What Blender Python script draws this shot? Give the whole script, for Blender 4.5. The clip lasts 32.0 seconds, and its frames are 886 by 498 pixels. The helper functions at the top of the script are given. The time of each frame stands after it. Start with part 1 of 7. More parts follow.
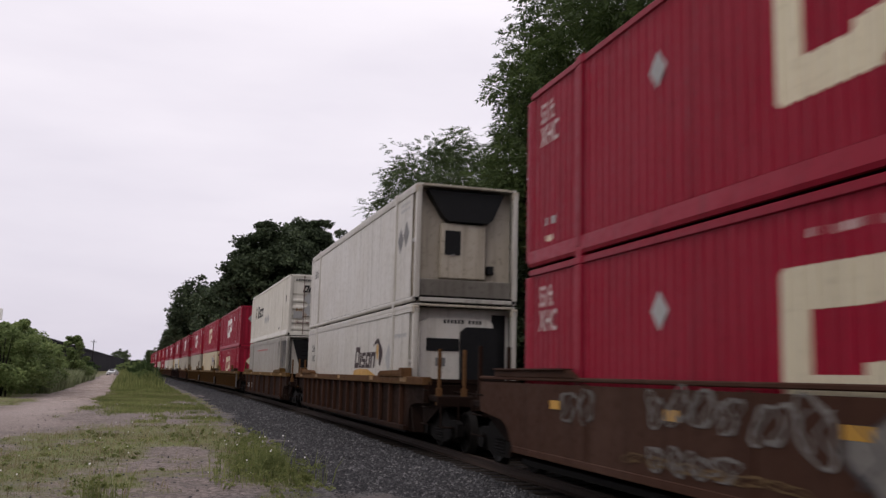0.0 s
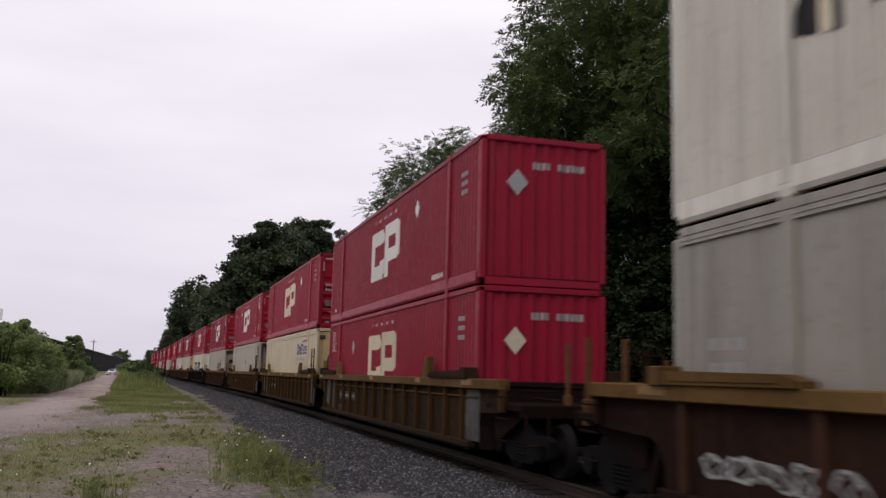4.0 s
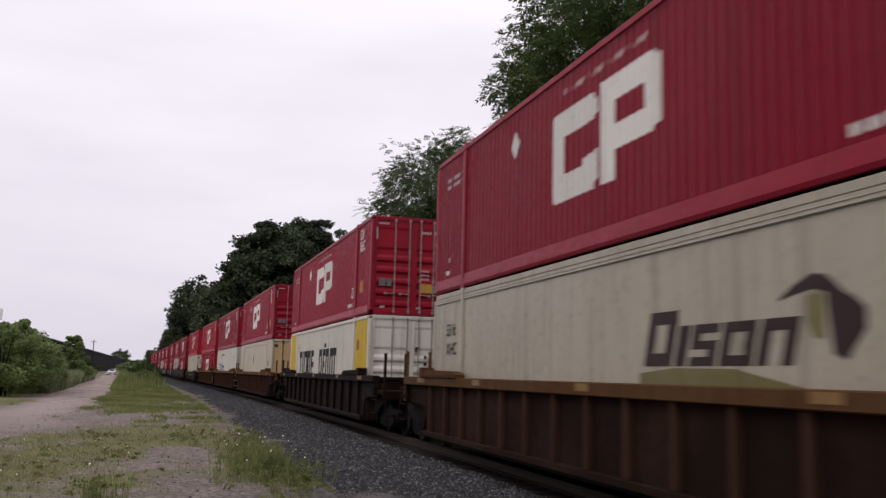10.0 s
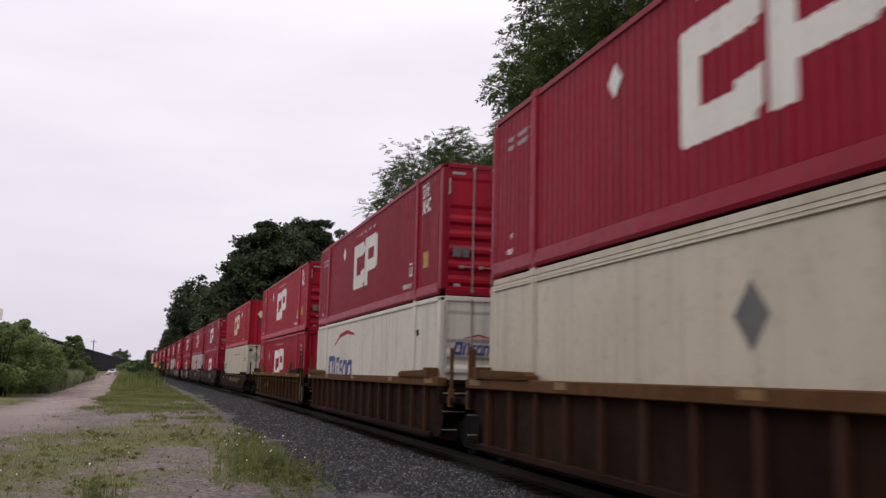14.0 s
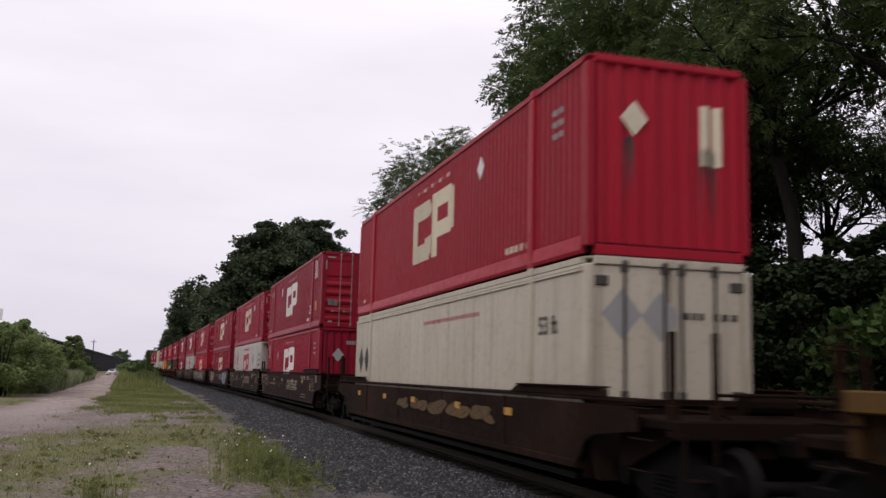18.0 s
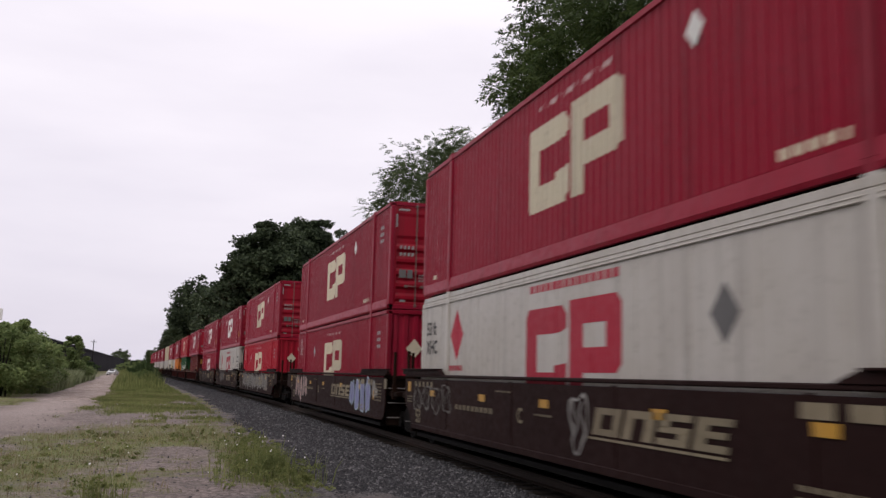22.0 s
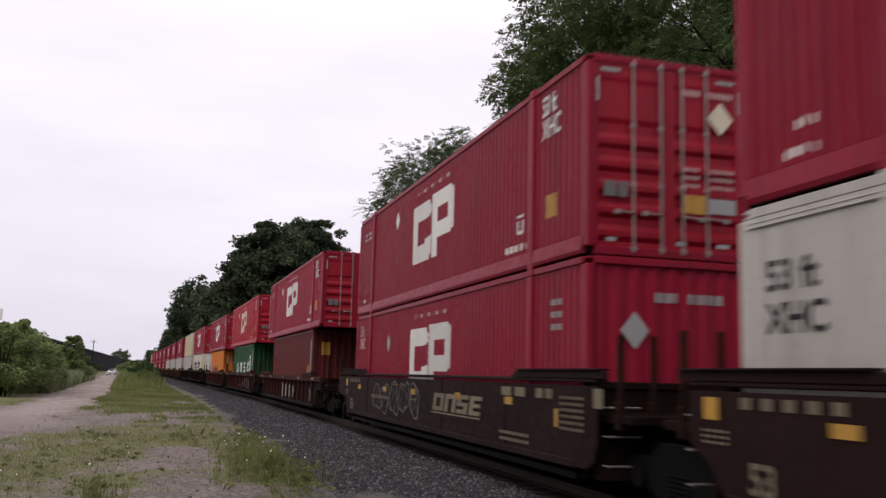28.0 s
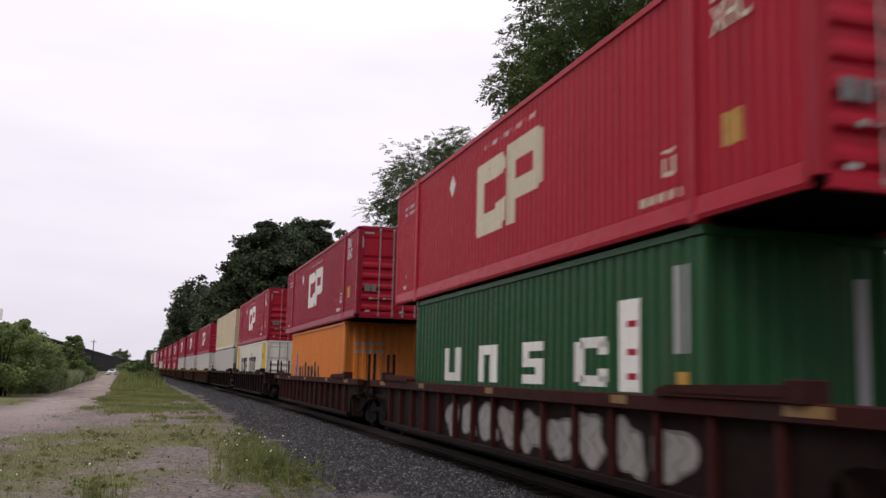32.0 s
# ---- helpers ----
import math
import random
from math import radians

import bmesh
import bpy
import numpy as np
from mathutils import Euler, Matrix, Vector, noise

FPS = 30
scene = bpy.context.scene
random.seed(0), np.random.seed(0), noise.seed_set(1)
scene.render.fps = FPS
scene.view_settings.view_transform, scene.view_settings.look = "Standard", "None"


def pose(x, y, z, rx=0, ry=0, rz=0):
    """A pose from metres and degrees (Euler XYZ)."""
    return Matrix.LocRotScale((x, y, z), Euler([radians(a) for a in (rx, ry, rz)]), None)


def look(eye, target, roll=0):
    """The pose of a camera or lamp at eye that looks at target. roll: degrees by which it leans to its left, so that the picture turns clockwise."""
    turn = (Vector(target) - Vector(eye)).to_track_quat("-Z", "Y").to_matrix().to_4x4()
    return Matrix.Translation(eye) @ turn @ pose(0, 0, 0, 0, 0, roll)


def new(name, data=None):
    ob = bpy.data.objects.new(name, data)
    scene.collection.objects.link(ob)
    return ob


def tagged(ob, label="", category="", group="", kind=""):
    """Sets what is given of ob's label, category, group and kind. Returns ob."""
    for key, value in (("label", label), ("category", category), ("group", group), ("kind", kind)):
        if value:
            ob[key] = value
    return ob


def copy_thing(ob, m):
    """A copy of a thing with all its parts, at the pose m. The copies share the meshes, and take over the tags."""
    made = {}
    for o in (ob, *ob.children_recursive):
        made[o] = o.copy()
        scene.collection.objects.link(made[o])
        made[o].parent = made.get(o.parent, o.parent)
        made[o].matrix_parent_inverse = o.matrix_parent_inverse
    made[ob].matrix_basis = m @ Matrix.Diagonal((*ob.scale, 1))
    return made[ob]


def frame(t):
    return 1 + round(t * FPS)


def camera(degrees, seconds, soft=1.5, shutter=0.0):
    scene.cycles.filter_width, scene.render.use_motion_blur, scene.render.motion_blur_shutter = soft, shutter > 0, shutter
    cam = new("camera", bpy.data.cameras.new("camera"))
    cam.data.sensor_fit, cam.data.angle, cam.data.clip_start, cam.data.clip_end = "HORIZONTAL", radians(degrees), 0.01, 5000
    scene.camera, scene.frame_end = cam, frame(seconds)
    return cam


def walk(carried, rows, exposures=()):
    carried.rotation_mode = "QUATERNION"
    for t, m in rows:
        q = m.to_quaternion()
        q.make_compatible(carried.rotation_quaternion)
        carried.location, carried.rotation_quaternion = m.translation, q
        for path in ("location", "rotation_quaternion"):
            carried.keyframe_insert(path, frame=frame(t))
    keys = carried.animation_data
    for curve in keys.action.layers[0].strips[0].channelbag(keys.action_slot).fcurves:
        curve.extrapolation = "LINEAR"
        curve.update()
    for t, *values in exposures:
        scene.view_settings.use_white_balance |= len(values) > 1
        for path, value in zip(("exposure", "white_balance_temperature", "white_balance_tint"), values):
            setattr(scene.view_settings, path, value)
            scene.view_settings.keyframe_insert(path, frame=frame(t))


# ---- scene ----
# ---- camera ----
EYE = Vector((0.0, 0.0, 1.56))
YAW, PITCH, ROLL, FOV = radians(15.77), radians(7.89), 1.47, 51.62
AIM = EYE + Vector((math.sin(YAW) * math.cos(PITCH), math.cos(YAW) * math.cos(PITCH), math.sin(PITCH)))
cam = camera(FOV, 32.0, soft=1.4, shutter=0.4)
STAND = look(EYE, AIM, ROLL)
walk(cam, [(0.0, STAND), (32.0, STAND)], [(0.0, -0.04), (2.0, -0.1), (4.0, -0.04), (10.0, 0.0), (20.0, 0.02), (25.0, 0.08), (32.0, 0.12)])

# ---- sky and sun: an even overcast ----
world = bpy.data.worlds.new("world")
scene.world = world
world.use_nodes = True
SUN_EL, SUN_ROT = radians(46), radians(229)


def build_sky():
    nt = world.node_tree
    nd, ln = nt.nodes, nt.links
    nd.clear()
    out = nd.new("ShaderNodeOutputWorld")
    bg = nd.new("ShaderNodeBackground")
    sky = nd.new("ShaderNodeTexSky")
    sky.sky_type, sky.sun_disc = "NISHITA", False
    sky.sun_elevation, sky.sun_rotation = SUN_EL, SUN_ROT
    sky.air_density, sky.dust_density = 1.0, 4.0
    dim = nd.new("ShaderNodeMix")
    dim.data_type, dim.blend_type = "RGBA", "MULTIPLY"
    dim.inputs[0].default_value = 1.0
    dim.inputs[7].default_value = (0.11, 0.11, 0.11, 1)
    ln.new(sky.outputs[0], dim.inputs[6])
    co = nd.new("ShaderNodeTexCoord")
    mp = nd.new("ShaderNodeMapping")
    mp.inputs["Scale"].default_value = (1.2, 1.2, 5.0)
    mp.inputs["Location"].default_value = (0.3, 0.1, 0.4)
    nz = nd.new("ShaderNodeTexNoise")
    nz.inputs["Scale"].default_value, nz.inputs["Detail"].default_value = 1.6, 5.0
    nz.inputs["Roughness"].default_value = 0.5
    ln.new(co.outputs["Generated"], mp.inputs[0])
    ln.new(mp.outputs[0], nz.inputs["Vector"])
    # cloud deck: brighter overhead, greyer low down
    sep = nd.new("ShaderNodeSeparateXYZ")
    ln.new(co.outputs["Generated"], sep.inputs[0])
    up = nd.new("ShaderNodeMapRange")
    up.inputs[1].default_value, up.inputs[2].default_value = 0.0, 0.42
    up.inputs[3].default_value, up.inputs[4].default_value = 0.0, 0.75
    ln.new(sep.outputs[2], up.inputs[0])
    lift = nd.new("ShaderNodeMath")
    lift.operation = "MULTIPLY_ADD"
    lift.inputs[1].default_value, lift.inputs[2].default_value = 1.3, -0.5
    ln.new(nz.outputs["Fac"], lift.inputs[0])
    add = nd.new("ShaderNodeMath")
    add.operation, add.use_clamp = "ADD", True
    ln.new(lift.outputs[0], add.inputs[0])
    ln.new(up.outputs[0], add.inputs[1])
    ramp = nd.new("ShaderNodeValToRGB")
    ramp.color_ramp.elements[0].color = (0.72, 0.676, 0.785, 1)
    ramp.color_ramp.elements[1].color = (1.09, 1.022, 1.095, 1)
    ln.new(add.outputs[0], ramp.inputs[0])
    mix = nd.new("ShaderNodeMix")
    mix.data_type = "RGBA"
    mix.inputs[0].default_value = 0.93
    ln.new(dim.outputs[2], mix.inputs[6])
    ln.new(ramp.outputs[0], mix.inputs[7])
    ln.new(mix.outputs[2], bg.inputs[0])
    bg.inputs[1].default_value = 1.0
    ln.new(bg.outputs[0], out.inputs[0])


build_sky()
sun = new("sun", bpy.data.lights.new("sun", "SUN"))
sun.data.energy, sun.data.angle, sun.data.color = 0.7, radians(25), (1.0, 0.95, 0.88)
sun.matrix_world = look((-34, -30, 46), (0, 0, 0))
scene.view_settings.exposure = 0.0

# ---- the track's line: a slow left-hand bend that straightens out ----
BENDS = ((30, 9.42e-4), (60, 5.98e-4), (100, 3.78e-4), (160, -0.75e-4), (260, 1.37e-4), (410, -3.62e-4), (5000, 0.0))
SIDE = 6.59


def line(s):
    """The track's centre, s metres along it, and its heading to the left of +y."""
    x, y, th, at = SIDE, 10.0, 0.0, 10.0
    if s <= 10:
        return x, s, 0.0
    for end, k in BENDS:
        d = min(s, end) - at
        x -= math.sin(th + k * d / 2) * d
        y += math.cos(th + k * d / 2) * d
        th += k * d
        at = min(s, end)
        if s <= end:
            break
    return x, y, th


def along(s, n=0.0, z=0.0):
    """A place n metres to the right of the track's centre."""
    x, y, th = line(s)
    return Vector((x + n * math.cos(th), y + n * math.sin(th), z))


TS = np.concatenate([np.arange(-60, 420, 2.0), np.arange(420, 2400, 40.0)])
TX, TY, TH = (np.array(a) for a in zip(*[line(s) for s in TS]))


def across(x, y):
    """Metres to the right of the track's centre, for arrays."""
    return (x - np.interp(y, TY, TX)) * np.cos(np.interp(y, TY, TH))


# ---- materials ----
def nodes_of(name):
    m = bpy.data.materials.new(name)
    m.use_nodes = True
    nt = m.node_tree
    return m, nt, nt.nodes, nt.links, nt.nodes["Principled BSDF"]


def mixer(nt, a, b, fac, mode="MIX"):
    n = nt.nodes.new("ShaderNodeMix")
    n.data_type, n.blend_type = "RGBA", mode
    for val, i in ((fac, 0), (a, 6), (b, 7)):
        if isinstance(val, (int, float)):
            n.inputs[i].default_value = val
        elif isinstance(val, tuple):
            n.inputs[i].default_value = (*val, 1) if len(val) == 3 else val
        else:
            nt.links.new(val, n.inputs[i])
    return n.outputs[2]


def noise_of(nt, scale, detail=4.0, vec=None, rough=0.55, stretch=None):
    n = nt.nodes.new("ShaderNodeTexNoise")
    n.inputs["Scale"].default_value, n.inputs["Detail"].default_value = scale, detail
    n.inputs["Roughness"].default_value = rough
    if vec is not None:
        if stretch:
            mp = nt.nodes.new("ShaderNodeMapping")
            mp.inputs["Scale"].default_value = stretch
            nt.links.new(vec, mp.inputs[0])
            vec = mp.outputs[0]
        nt.links.new(vec, n.inputs["Vector"])
    return n.outputs["Fac"]


def span(nt, val, a, b, c=0.0, d=1.0):
    n = nt.nodes.new("ShaderNodeMapRange")
    nt.links.new(val, n.inputs[0])
    for i, v in enumerate((a, b, c, d)):
        n.inputs[i + 1].default_value = v
    return n.outputs[0]


def bump_to(nt, bsdf, val, strength, dist):
    b = nt.nodes.new("ShaderNodeBump")
    b.inputs["Strength"].default_value, b.inputs["Distance"].default_value = strength, dist
    nt.links.new(val, b.inputs["Height"])
    nt.links.new(b.outputs[0], bsdf.inputs["Normal"])


def paint(name, col, rough=0.45, vary=0.12, dirt=(0.10, 0.075, 0.055), amount=0.35, streak=0.35, fade=(0.5, 0.42, 0.42), faded=0.12, spec=0.5):
    """Weathered sheet-metal paint: faded patches, vertical dirt streaks, rust freckles, a tone of its own for each object."""
    m, nt, nd, ln, bs = nodes_of(name)
    co = nd.new("ShaderNodeTexCoord").outputs["Object"]
    info = nd.new("ShaderNodeObjectInfo").outputs["Random"]
    big = noise_of(nt, 0.55, 5, co)
    fine = noise_of(nt, 9.0, 6, co)
    lines = noise_of(nt, 1.0, 5, co, stretch=(5.5, 5.5, 0.22))
    c = mixer(nt, col, fade, span(nt, big, 0.42, 0.75, 0, faded))
    shade = span(nt, info, 0, 1, 1 - vary, 1 + vary)
    tone = nd.new("ShaderNodeVectorMath")
    tone.operation = "SCALE"
    ln.new(c, tone.inputs[0])
    ln.new(shade, tone.inputs["Scale"])
    c = mixer(nt, tone.outputs[0], dirt, span(nt, lines, 0.5, 0.78, 0, streak))
    c = mixer(nt, c, dirt, span(nt, fine, 0.56, 0.74, 0, amount))
    ln.new(c, bs.inputs["Base Color"])
    ln.new(span(nt, fine, 0.3, 0.7, rough - 0.08, rough + 0.15), bs.inputs["Roughness"])
    bs.inputs["Specular IOR Level"].default_value = spec
    bump_to(nt, bs, fine, 0.12, 0.01)
    return m


def plain(name, col, rough=0.6, metal=0.0, vary=0.25, scale=6.0, spec=0.5):
    m, nt, nd, ln, bs = nodes_of(name)
    co = nd.new("ShaderNodeTexCoord").outputs["Object"]
    f = noise_of(nt, scale, 5, co)
    big = noise_of(nt, scale * 0.12, 3, co)
    lo = tuple(v * (1 - vary) for v in col)
    hi = tuple(min(1, v * (1 + vary)) for v in col)
    c = mixer(nt, lo, hi, f)
    c = mixer(nt, c, tuple(v * 0.75 for v in col), span(nt, big, 0.45, 0.7, 0, 0.6))
    ln.new(c, bs.inputs["Base Color"])
    bs.inputs["Roughness"].default_value, bs.inputs["Metallic"].default_value = rough, metal
    bs.inputs["Specular IOR Level"].default_value = spec
    bump_to(nt, bs, f, 0.15, 0.01)
    return m


def leaf(name, col, col2, through_light=0.25):
    m, nt, nd, ln, bs = nodes_of(name)
    geo = nd.new("ShaderNodeNewGeometry").outputs["Random Per Island"]
    co = nd.new("ShaderNodeTexCoord").outputs["Object"]
    big = noise_of(nt, 0.35, 3, co)
    c = mixer(nt, col, col2, geo)
    c = mixer(nt, c, tuple(v * 0.55 for v in col), span(nt, big, 0.4, 0.65, 0, 0.7))
    ln.new(c, bs.inputs["Base Color"])
    bs.inputs["Roughness"].default_value = 0.55
    bs.inputs["Specular IOR Level"].default_value = 0.1
    tr = nd.new("ShaderNodeBsdfTranslucent")
    ln.new(c, tr.inputs[0])
    mx = nd.new("ShaderNodeMixShader")
    mx.inputs[0].default_value = through_light
    ln.new(bs.outputs[0], mx.inputs[1])
    ln.new(tr.outputs[0], mx.inputs[2])
    ln.new(mx.outputs[0], nd["Material Output"].inputs[0])
    return m


def bark(name, col):
    m, nt, nd, ln, bs = nodes_of(name)
    co = nd.new("ShaderNodeTexCoord").outputs["Object"]
    f = noise_of(nt, 3.0, 6, co, stretch=(4, 4, 0.6))
    ln.new(mixer(nt, tuple(v * 0.45 for v in col), col, f), bs.inputs["Base Color"])
    bs.inputs["Roughness"].default_value = 0.9
    bs.inputs["Specular IOR Level"].default_value = 0.1
    bump_to(nt, bs, f, 0.6, 0.03)
    return m


def gravel(name, a, b, c, size, rough=0.9):
    """Loose stones: a cell pattern of three tones with relief between them."""
    m, nt, nd, ln, bs = nodes_of(name)
    co = nd.new("ShaderNodeTexCoord").outputs["Object"]
    v = nd.new("ShaderNodeTexVoronoi")
    v.inputs["Scale"].default_value = size
    ln.new(co, v.inputs["Vector"])
    sep = nd.new("ShaderNodeSeparateColor")
    ln.new(v.outputs["Color"], sep.inputs[0])
    col = mixer(nt, a, b, sep.outputs[0])
    col = mixer(nt, col, c, span(nt, sep.outputs[1], 0.72, 0.9))
    big = noise_of(nt, 0.5, 4, co)
    col = mixer(nt, col, tuple(x * 0.6 for x in a), span(nt, big, 0.42, 0.68, 0, 0.6))
    ln.new(col, bs.inputs["Base Color"])
    bs.inputs["Roughness"].default_value = rough
    bs.inputs["Specular IOR Level"].default_value = 0.15
    bump_to(nt, bs, span(nt, v.outputs["Distance"], 0, 0.7, 1, 0), 0.9, 0.05)
    return m


# the pinkish fade also carries some of the sky's sheen on the sides
RED = paint("red_paint", (0.25, 0.0075, 0.0265), 0.42, dirt=(0.075, 0.018, 0.022), amount=0.22, streak=0.5, fade=(0.28, 0.032, 0.055), faded=0.48, spec=0.13)
RED_DOOR = paint("red_door_paint", (0.29, 0.0055, 0.02), 0.38, dirt=(0.085, 0.012, 0.015), amount=0.25, streak=0.45, fade=(0.32, 0.02, 0.036), faded=0.3, spec=0.2)
RED_VIVID = paint("clear_red_paint", (0.3, 0.0075, 0.024), 0.42, dirt=(0.1, 0.02, 0.022), amount=0.2, streak=0.4, fade=(0.33, 0.03, 0.05), faded=0.3, spec=0.13)
RED_BRIGHT = paint("bright_red_paint", (0.335, 0.01, 0.026), 0.42, dirt=(0.12, 0.025, 0.025), amount=0.2, streak=0.35, fade=(0.4, 0.035, 0.05), faded=0.25, spec=0.13)
WHITE = paint("white_paint", (0.48, 0.455, 0.42), 0.4, vary=0.06, dirt=(0.15, 0.125, 0.1), amount=0.28, streak=0.5, fade=(0.37, 0.33, 0.27), faded=0.6)
OFF_WHITE = paint("off_white_paint", (0.5, 0.45, 0.36), 0.45, vary=0.06, dirt=(0.13, 0.105, 0.075), amount=0.3, streak=0.5, fade=(0.38, 0.33, 0.24), faded=0.6)
BOX_WHITE = paint("white_box_paint", (0.6, 0.572, 0.515), 0.42, vary=0.04, dirt=(0.17, 0.14, 0.11), amount=0.25, streak=0.45, fade=(0.47, 0.43, 0.37), faded=0.5)
DULL_WHITE = paint("dull_white_paint", (0.385, 0.345, 0.275), 0.45, vary=0.06, dirt=(0.12, 0.095, 0.07), amount=0.3, streak=0.6, fade=(0.3, 0.26, 0.2), faded=0.6)
SOOTY_WHITE = paint("sooty_white_paint", (0.29, 0.27, 0.24), 0.5, vary=0.05, dirt=(0.1, 0.085, 0.07), amount=0.35, streak=0.8, fade=(0.22, 0.195, 0.165), faded=0.7)
CREAM = paint("cream_paint", (0.56, 0.47, 0.31), 0.45, vary=0.06, dirt=(0.17, 0.12, 0.07), amount=0.28, streak=0.6, fade=(0.42, 0.35, 0.24), faded=0.6)
TAN_CREAM = paint("tan_cream_door_paint", (0.56, 0.42, 0.22), 0.45, vary=0.06, dirt=(0.15, 0.1, 0.05), amount=0.28, streak=0.6, fade=(0.45, 0.34, 0.19), faded=0.6)
YELLOW = paint("yellow_paint", (0.62, 0.43, 0.02), 0.45, amount=0.15, streak=0.2, fade=(0.6, 0.45, 0.1))
TAN_DOOR = paint("tan_door_paint", (0.55, 0.37, 0.18), 0.5, amount=0.15, streak=0.2, fade=(0.6, 0.5, 0.35))
GREEN_BOX = paint("green_paint", (0.013, 0.066, 0.022), 0.45, amount=0.3, streak=0.35, fade=(0.028, 0.08, 0.035), faded=0.4, spec=0.15)
ORANGE_BOX = paint("orange_paint", (0.55, 0.17, 0.03), 0.5, amount=0.3, streak=0.35, fade=(0.5, 0.25, 0.1), faded=0.3, spec=0.15)
BROWN_BOX = paint("oxide_brown_paint", (0.118, 0.0205, 0.02), 0.5, amount=0.25, streak=0.3, fade=(0.11, 0.03, 0.03), faded=0.3, spec=0.12)
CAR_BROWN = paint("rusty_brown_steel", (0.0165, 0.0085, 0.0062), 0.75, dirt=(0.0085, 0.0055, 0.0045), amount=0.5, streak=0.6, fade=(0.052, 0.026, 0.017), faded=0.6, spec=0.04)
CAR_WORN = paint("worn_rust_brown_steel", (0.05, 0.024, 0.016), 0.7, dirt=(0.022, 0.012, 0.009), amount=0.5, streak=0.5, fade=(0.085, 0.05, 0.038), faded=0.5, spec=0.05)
CAR_DARK = paint("dark_brown_steel", (0.0115, 0.006, 0.0054), 0.7, dirt=(0.012, 0.0088, 0.0082), amount=0.4, streak=0.45, fade=(0.026, 0.018, 0.016), faded=0.4, spec=0.06)
CAR_OCHRE = paint("faded_ochre_steel", (0.05, 0.025, 0.0085), 0.7, dirt=(0.02, 0.012, 0.007), amount=0.5, streak=0.7, fade=(0.075, 0.044, 0.02), faded=0.5, spec=0.06)
# rust-streaked ochre, darkened for the shade below the top chord
CAR_RUSTY = paint("rusty_shaded_ochre_steel", (0.026, 0.015, 0.008), 0.75, dirt=(0.009, 0.006, 0.005), amount=0.5, streak=0.7, fade=(0.055, 0.032, 0.016), faded=0.6, spec=0.04)
CAR_OXIDE = paint("oxide_brown_steel", (0.0185, 0.008, 0.0074), 0.65, dirt=(0.014, 0.0085, 0.0078), amount=0.4, streak=0.45, fade=(0.038, 0.02, 0.0175), faded=0.4, spec=0.06)
MARK_CREAM = paint("cream_marking", (0.6, 0.545, 0.41), 0.5, amount=0.2, streak=0.3, fade=(0.62, 0.5, 0.38), faded=0.5)
MARK_WHITE = paint("white_marking", (0.68, 0.67, 0.64), 0.5, amount=0.15, streak=0.2, fade=(0.7, 0.66, 0.62))
MARK_RED = paint("red_marking", (0.36, 0.011, 0.035), 0.5, dirt=(0.2, 0.05, 0.05), amount=0.1, streak=0.15, fade=(0.42, 0.05, 0.07), spec=0.2)
MARK_DARK = paint("dark_marking", (0.018, 0.017, 0.019), 0.55, dirt=(0.05, 0.045, 0.04), amount=0.2, streak=0.2, fade=(0.05, 0.046, 0.046), faded=0.4, spec=0.2)
MARK_MAROON = paint("maroon_marking", (0.03, 0.013, 0.015), 0.55, dirt=(0.06, 0.05, 0.045), amount=0.25, streak=0.3, fade=(0.06, 0.045, 0.045), faded=0.3, spec=0.2)
MARK_OLIVE = paint("olive_marking", (0.15, 0.125, 0.03), 0.55, amount=0.3, streak=0.4, fade=(0.2, 0.18, 0.1), faded=0.4)
MARK_BLUE = paint("blue_marking", (0.04, 0.05, 0.2), 0.5, amount=0.1, streak=0.1)
MARK_GREY = paint("grey_marking", (0.3, 0.3, 0.3), 0.5, amount=0.1, streak=0.2)
MARK_SLATE = paint("slate_marking", (0.11, 0.108, 0.11), 0.55, dirt=(0.16, 0.14, 0.12), amount=0.2, streak=0.3, fade=(0.2, 0.19, 0.18), faded=0.3)
MARK_DULL = paint("dull_cream_marking", (0.22, 0.185, 0.125), 0.6, dirt=(0.04, 0.03, 0.025), amount=0.4, streak=0.5, fade=(0.13, 0.1, 0.07), faded=0.6, spec=0.15)
MARK_YELLOW = paint("yellow_reflector", (0.46, 0.24, 0.015), 0.5, amount=0.35, streak=0.4)
DULL_YELLOW = paint("dull_yellow_reflector", (0.2, 0.105, 0.018), 0.6, dirt=(0.05, 0.03, 0.015), amount=0.5, streak=0.6)
ROD_DULL = paint("dull_rod_paint", (0.17, 0.11, 0.10), 0.5, amount=0.4, streak=0.3, fade=(0.2, 0.14, 0.12), spec=0.3)
ROD_DARK = paint("dark_rod_paint", (0.05, 0.043, 0.038), 0.5, amount=0.4, streak=0.3, fade=(0.09, 0.08, 0.07), spec=0.3)
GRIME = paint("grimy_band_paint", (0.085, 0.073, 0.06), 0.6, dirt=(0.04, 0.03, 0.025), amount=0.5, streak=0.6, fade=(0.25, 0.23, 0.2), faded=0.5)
MARK_BROWN = paint("brown_marking", (0.25, 0.13, 0.05), 0.5, amount=0.1, streak=0.2)
PALE_SPRAY = paint("pale_spray_paint", (0.25, 0.24, 0.225), 0.6, amount=0.45, streak=0.5, fade=(0.2, 0.18, 0.16), faded=0.5)
OCHRE_SPRAY = paint("ochre_spray_paint", (0.13, 0.085, 0.04), 0.65, dirt=(0.05, 0.03, 0.02), amount=0.5, streak=0.6, fade=(0.07, 0.04, 0.025), faded=0.7, spec=0.1)
VIOLET_SPRAY = paint("violet_spray_paint", (0.16, 0.15, 0.34), 0.55, amount=0.15, streak=0.2)
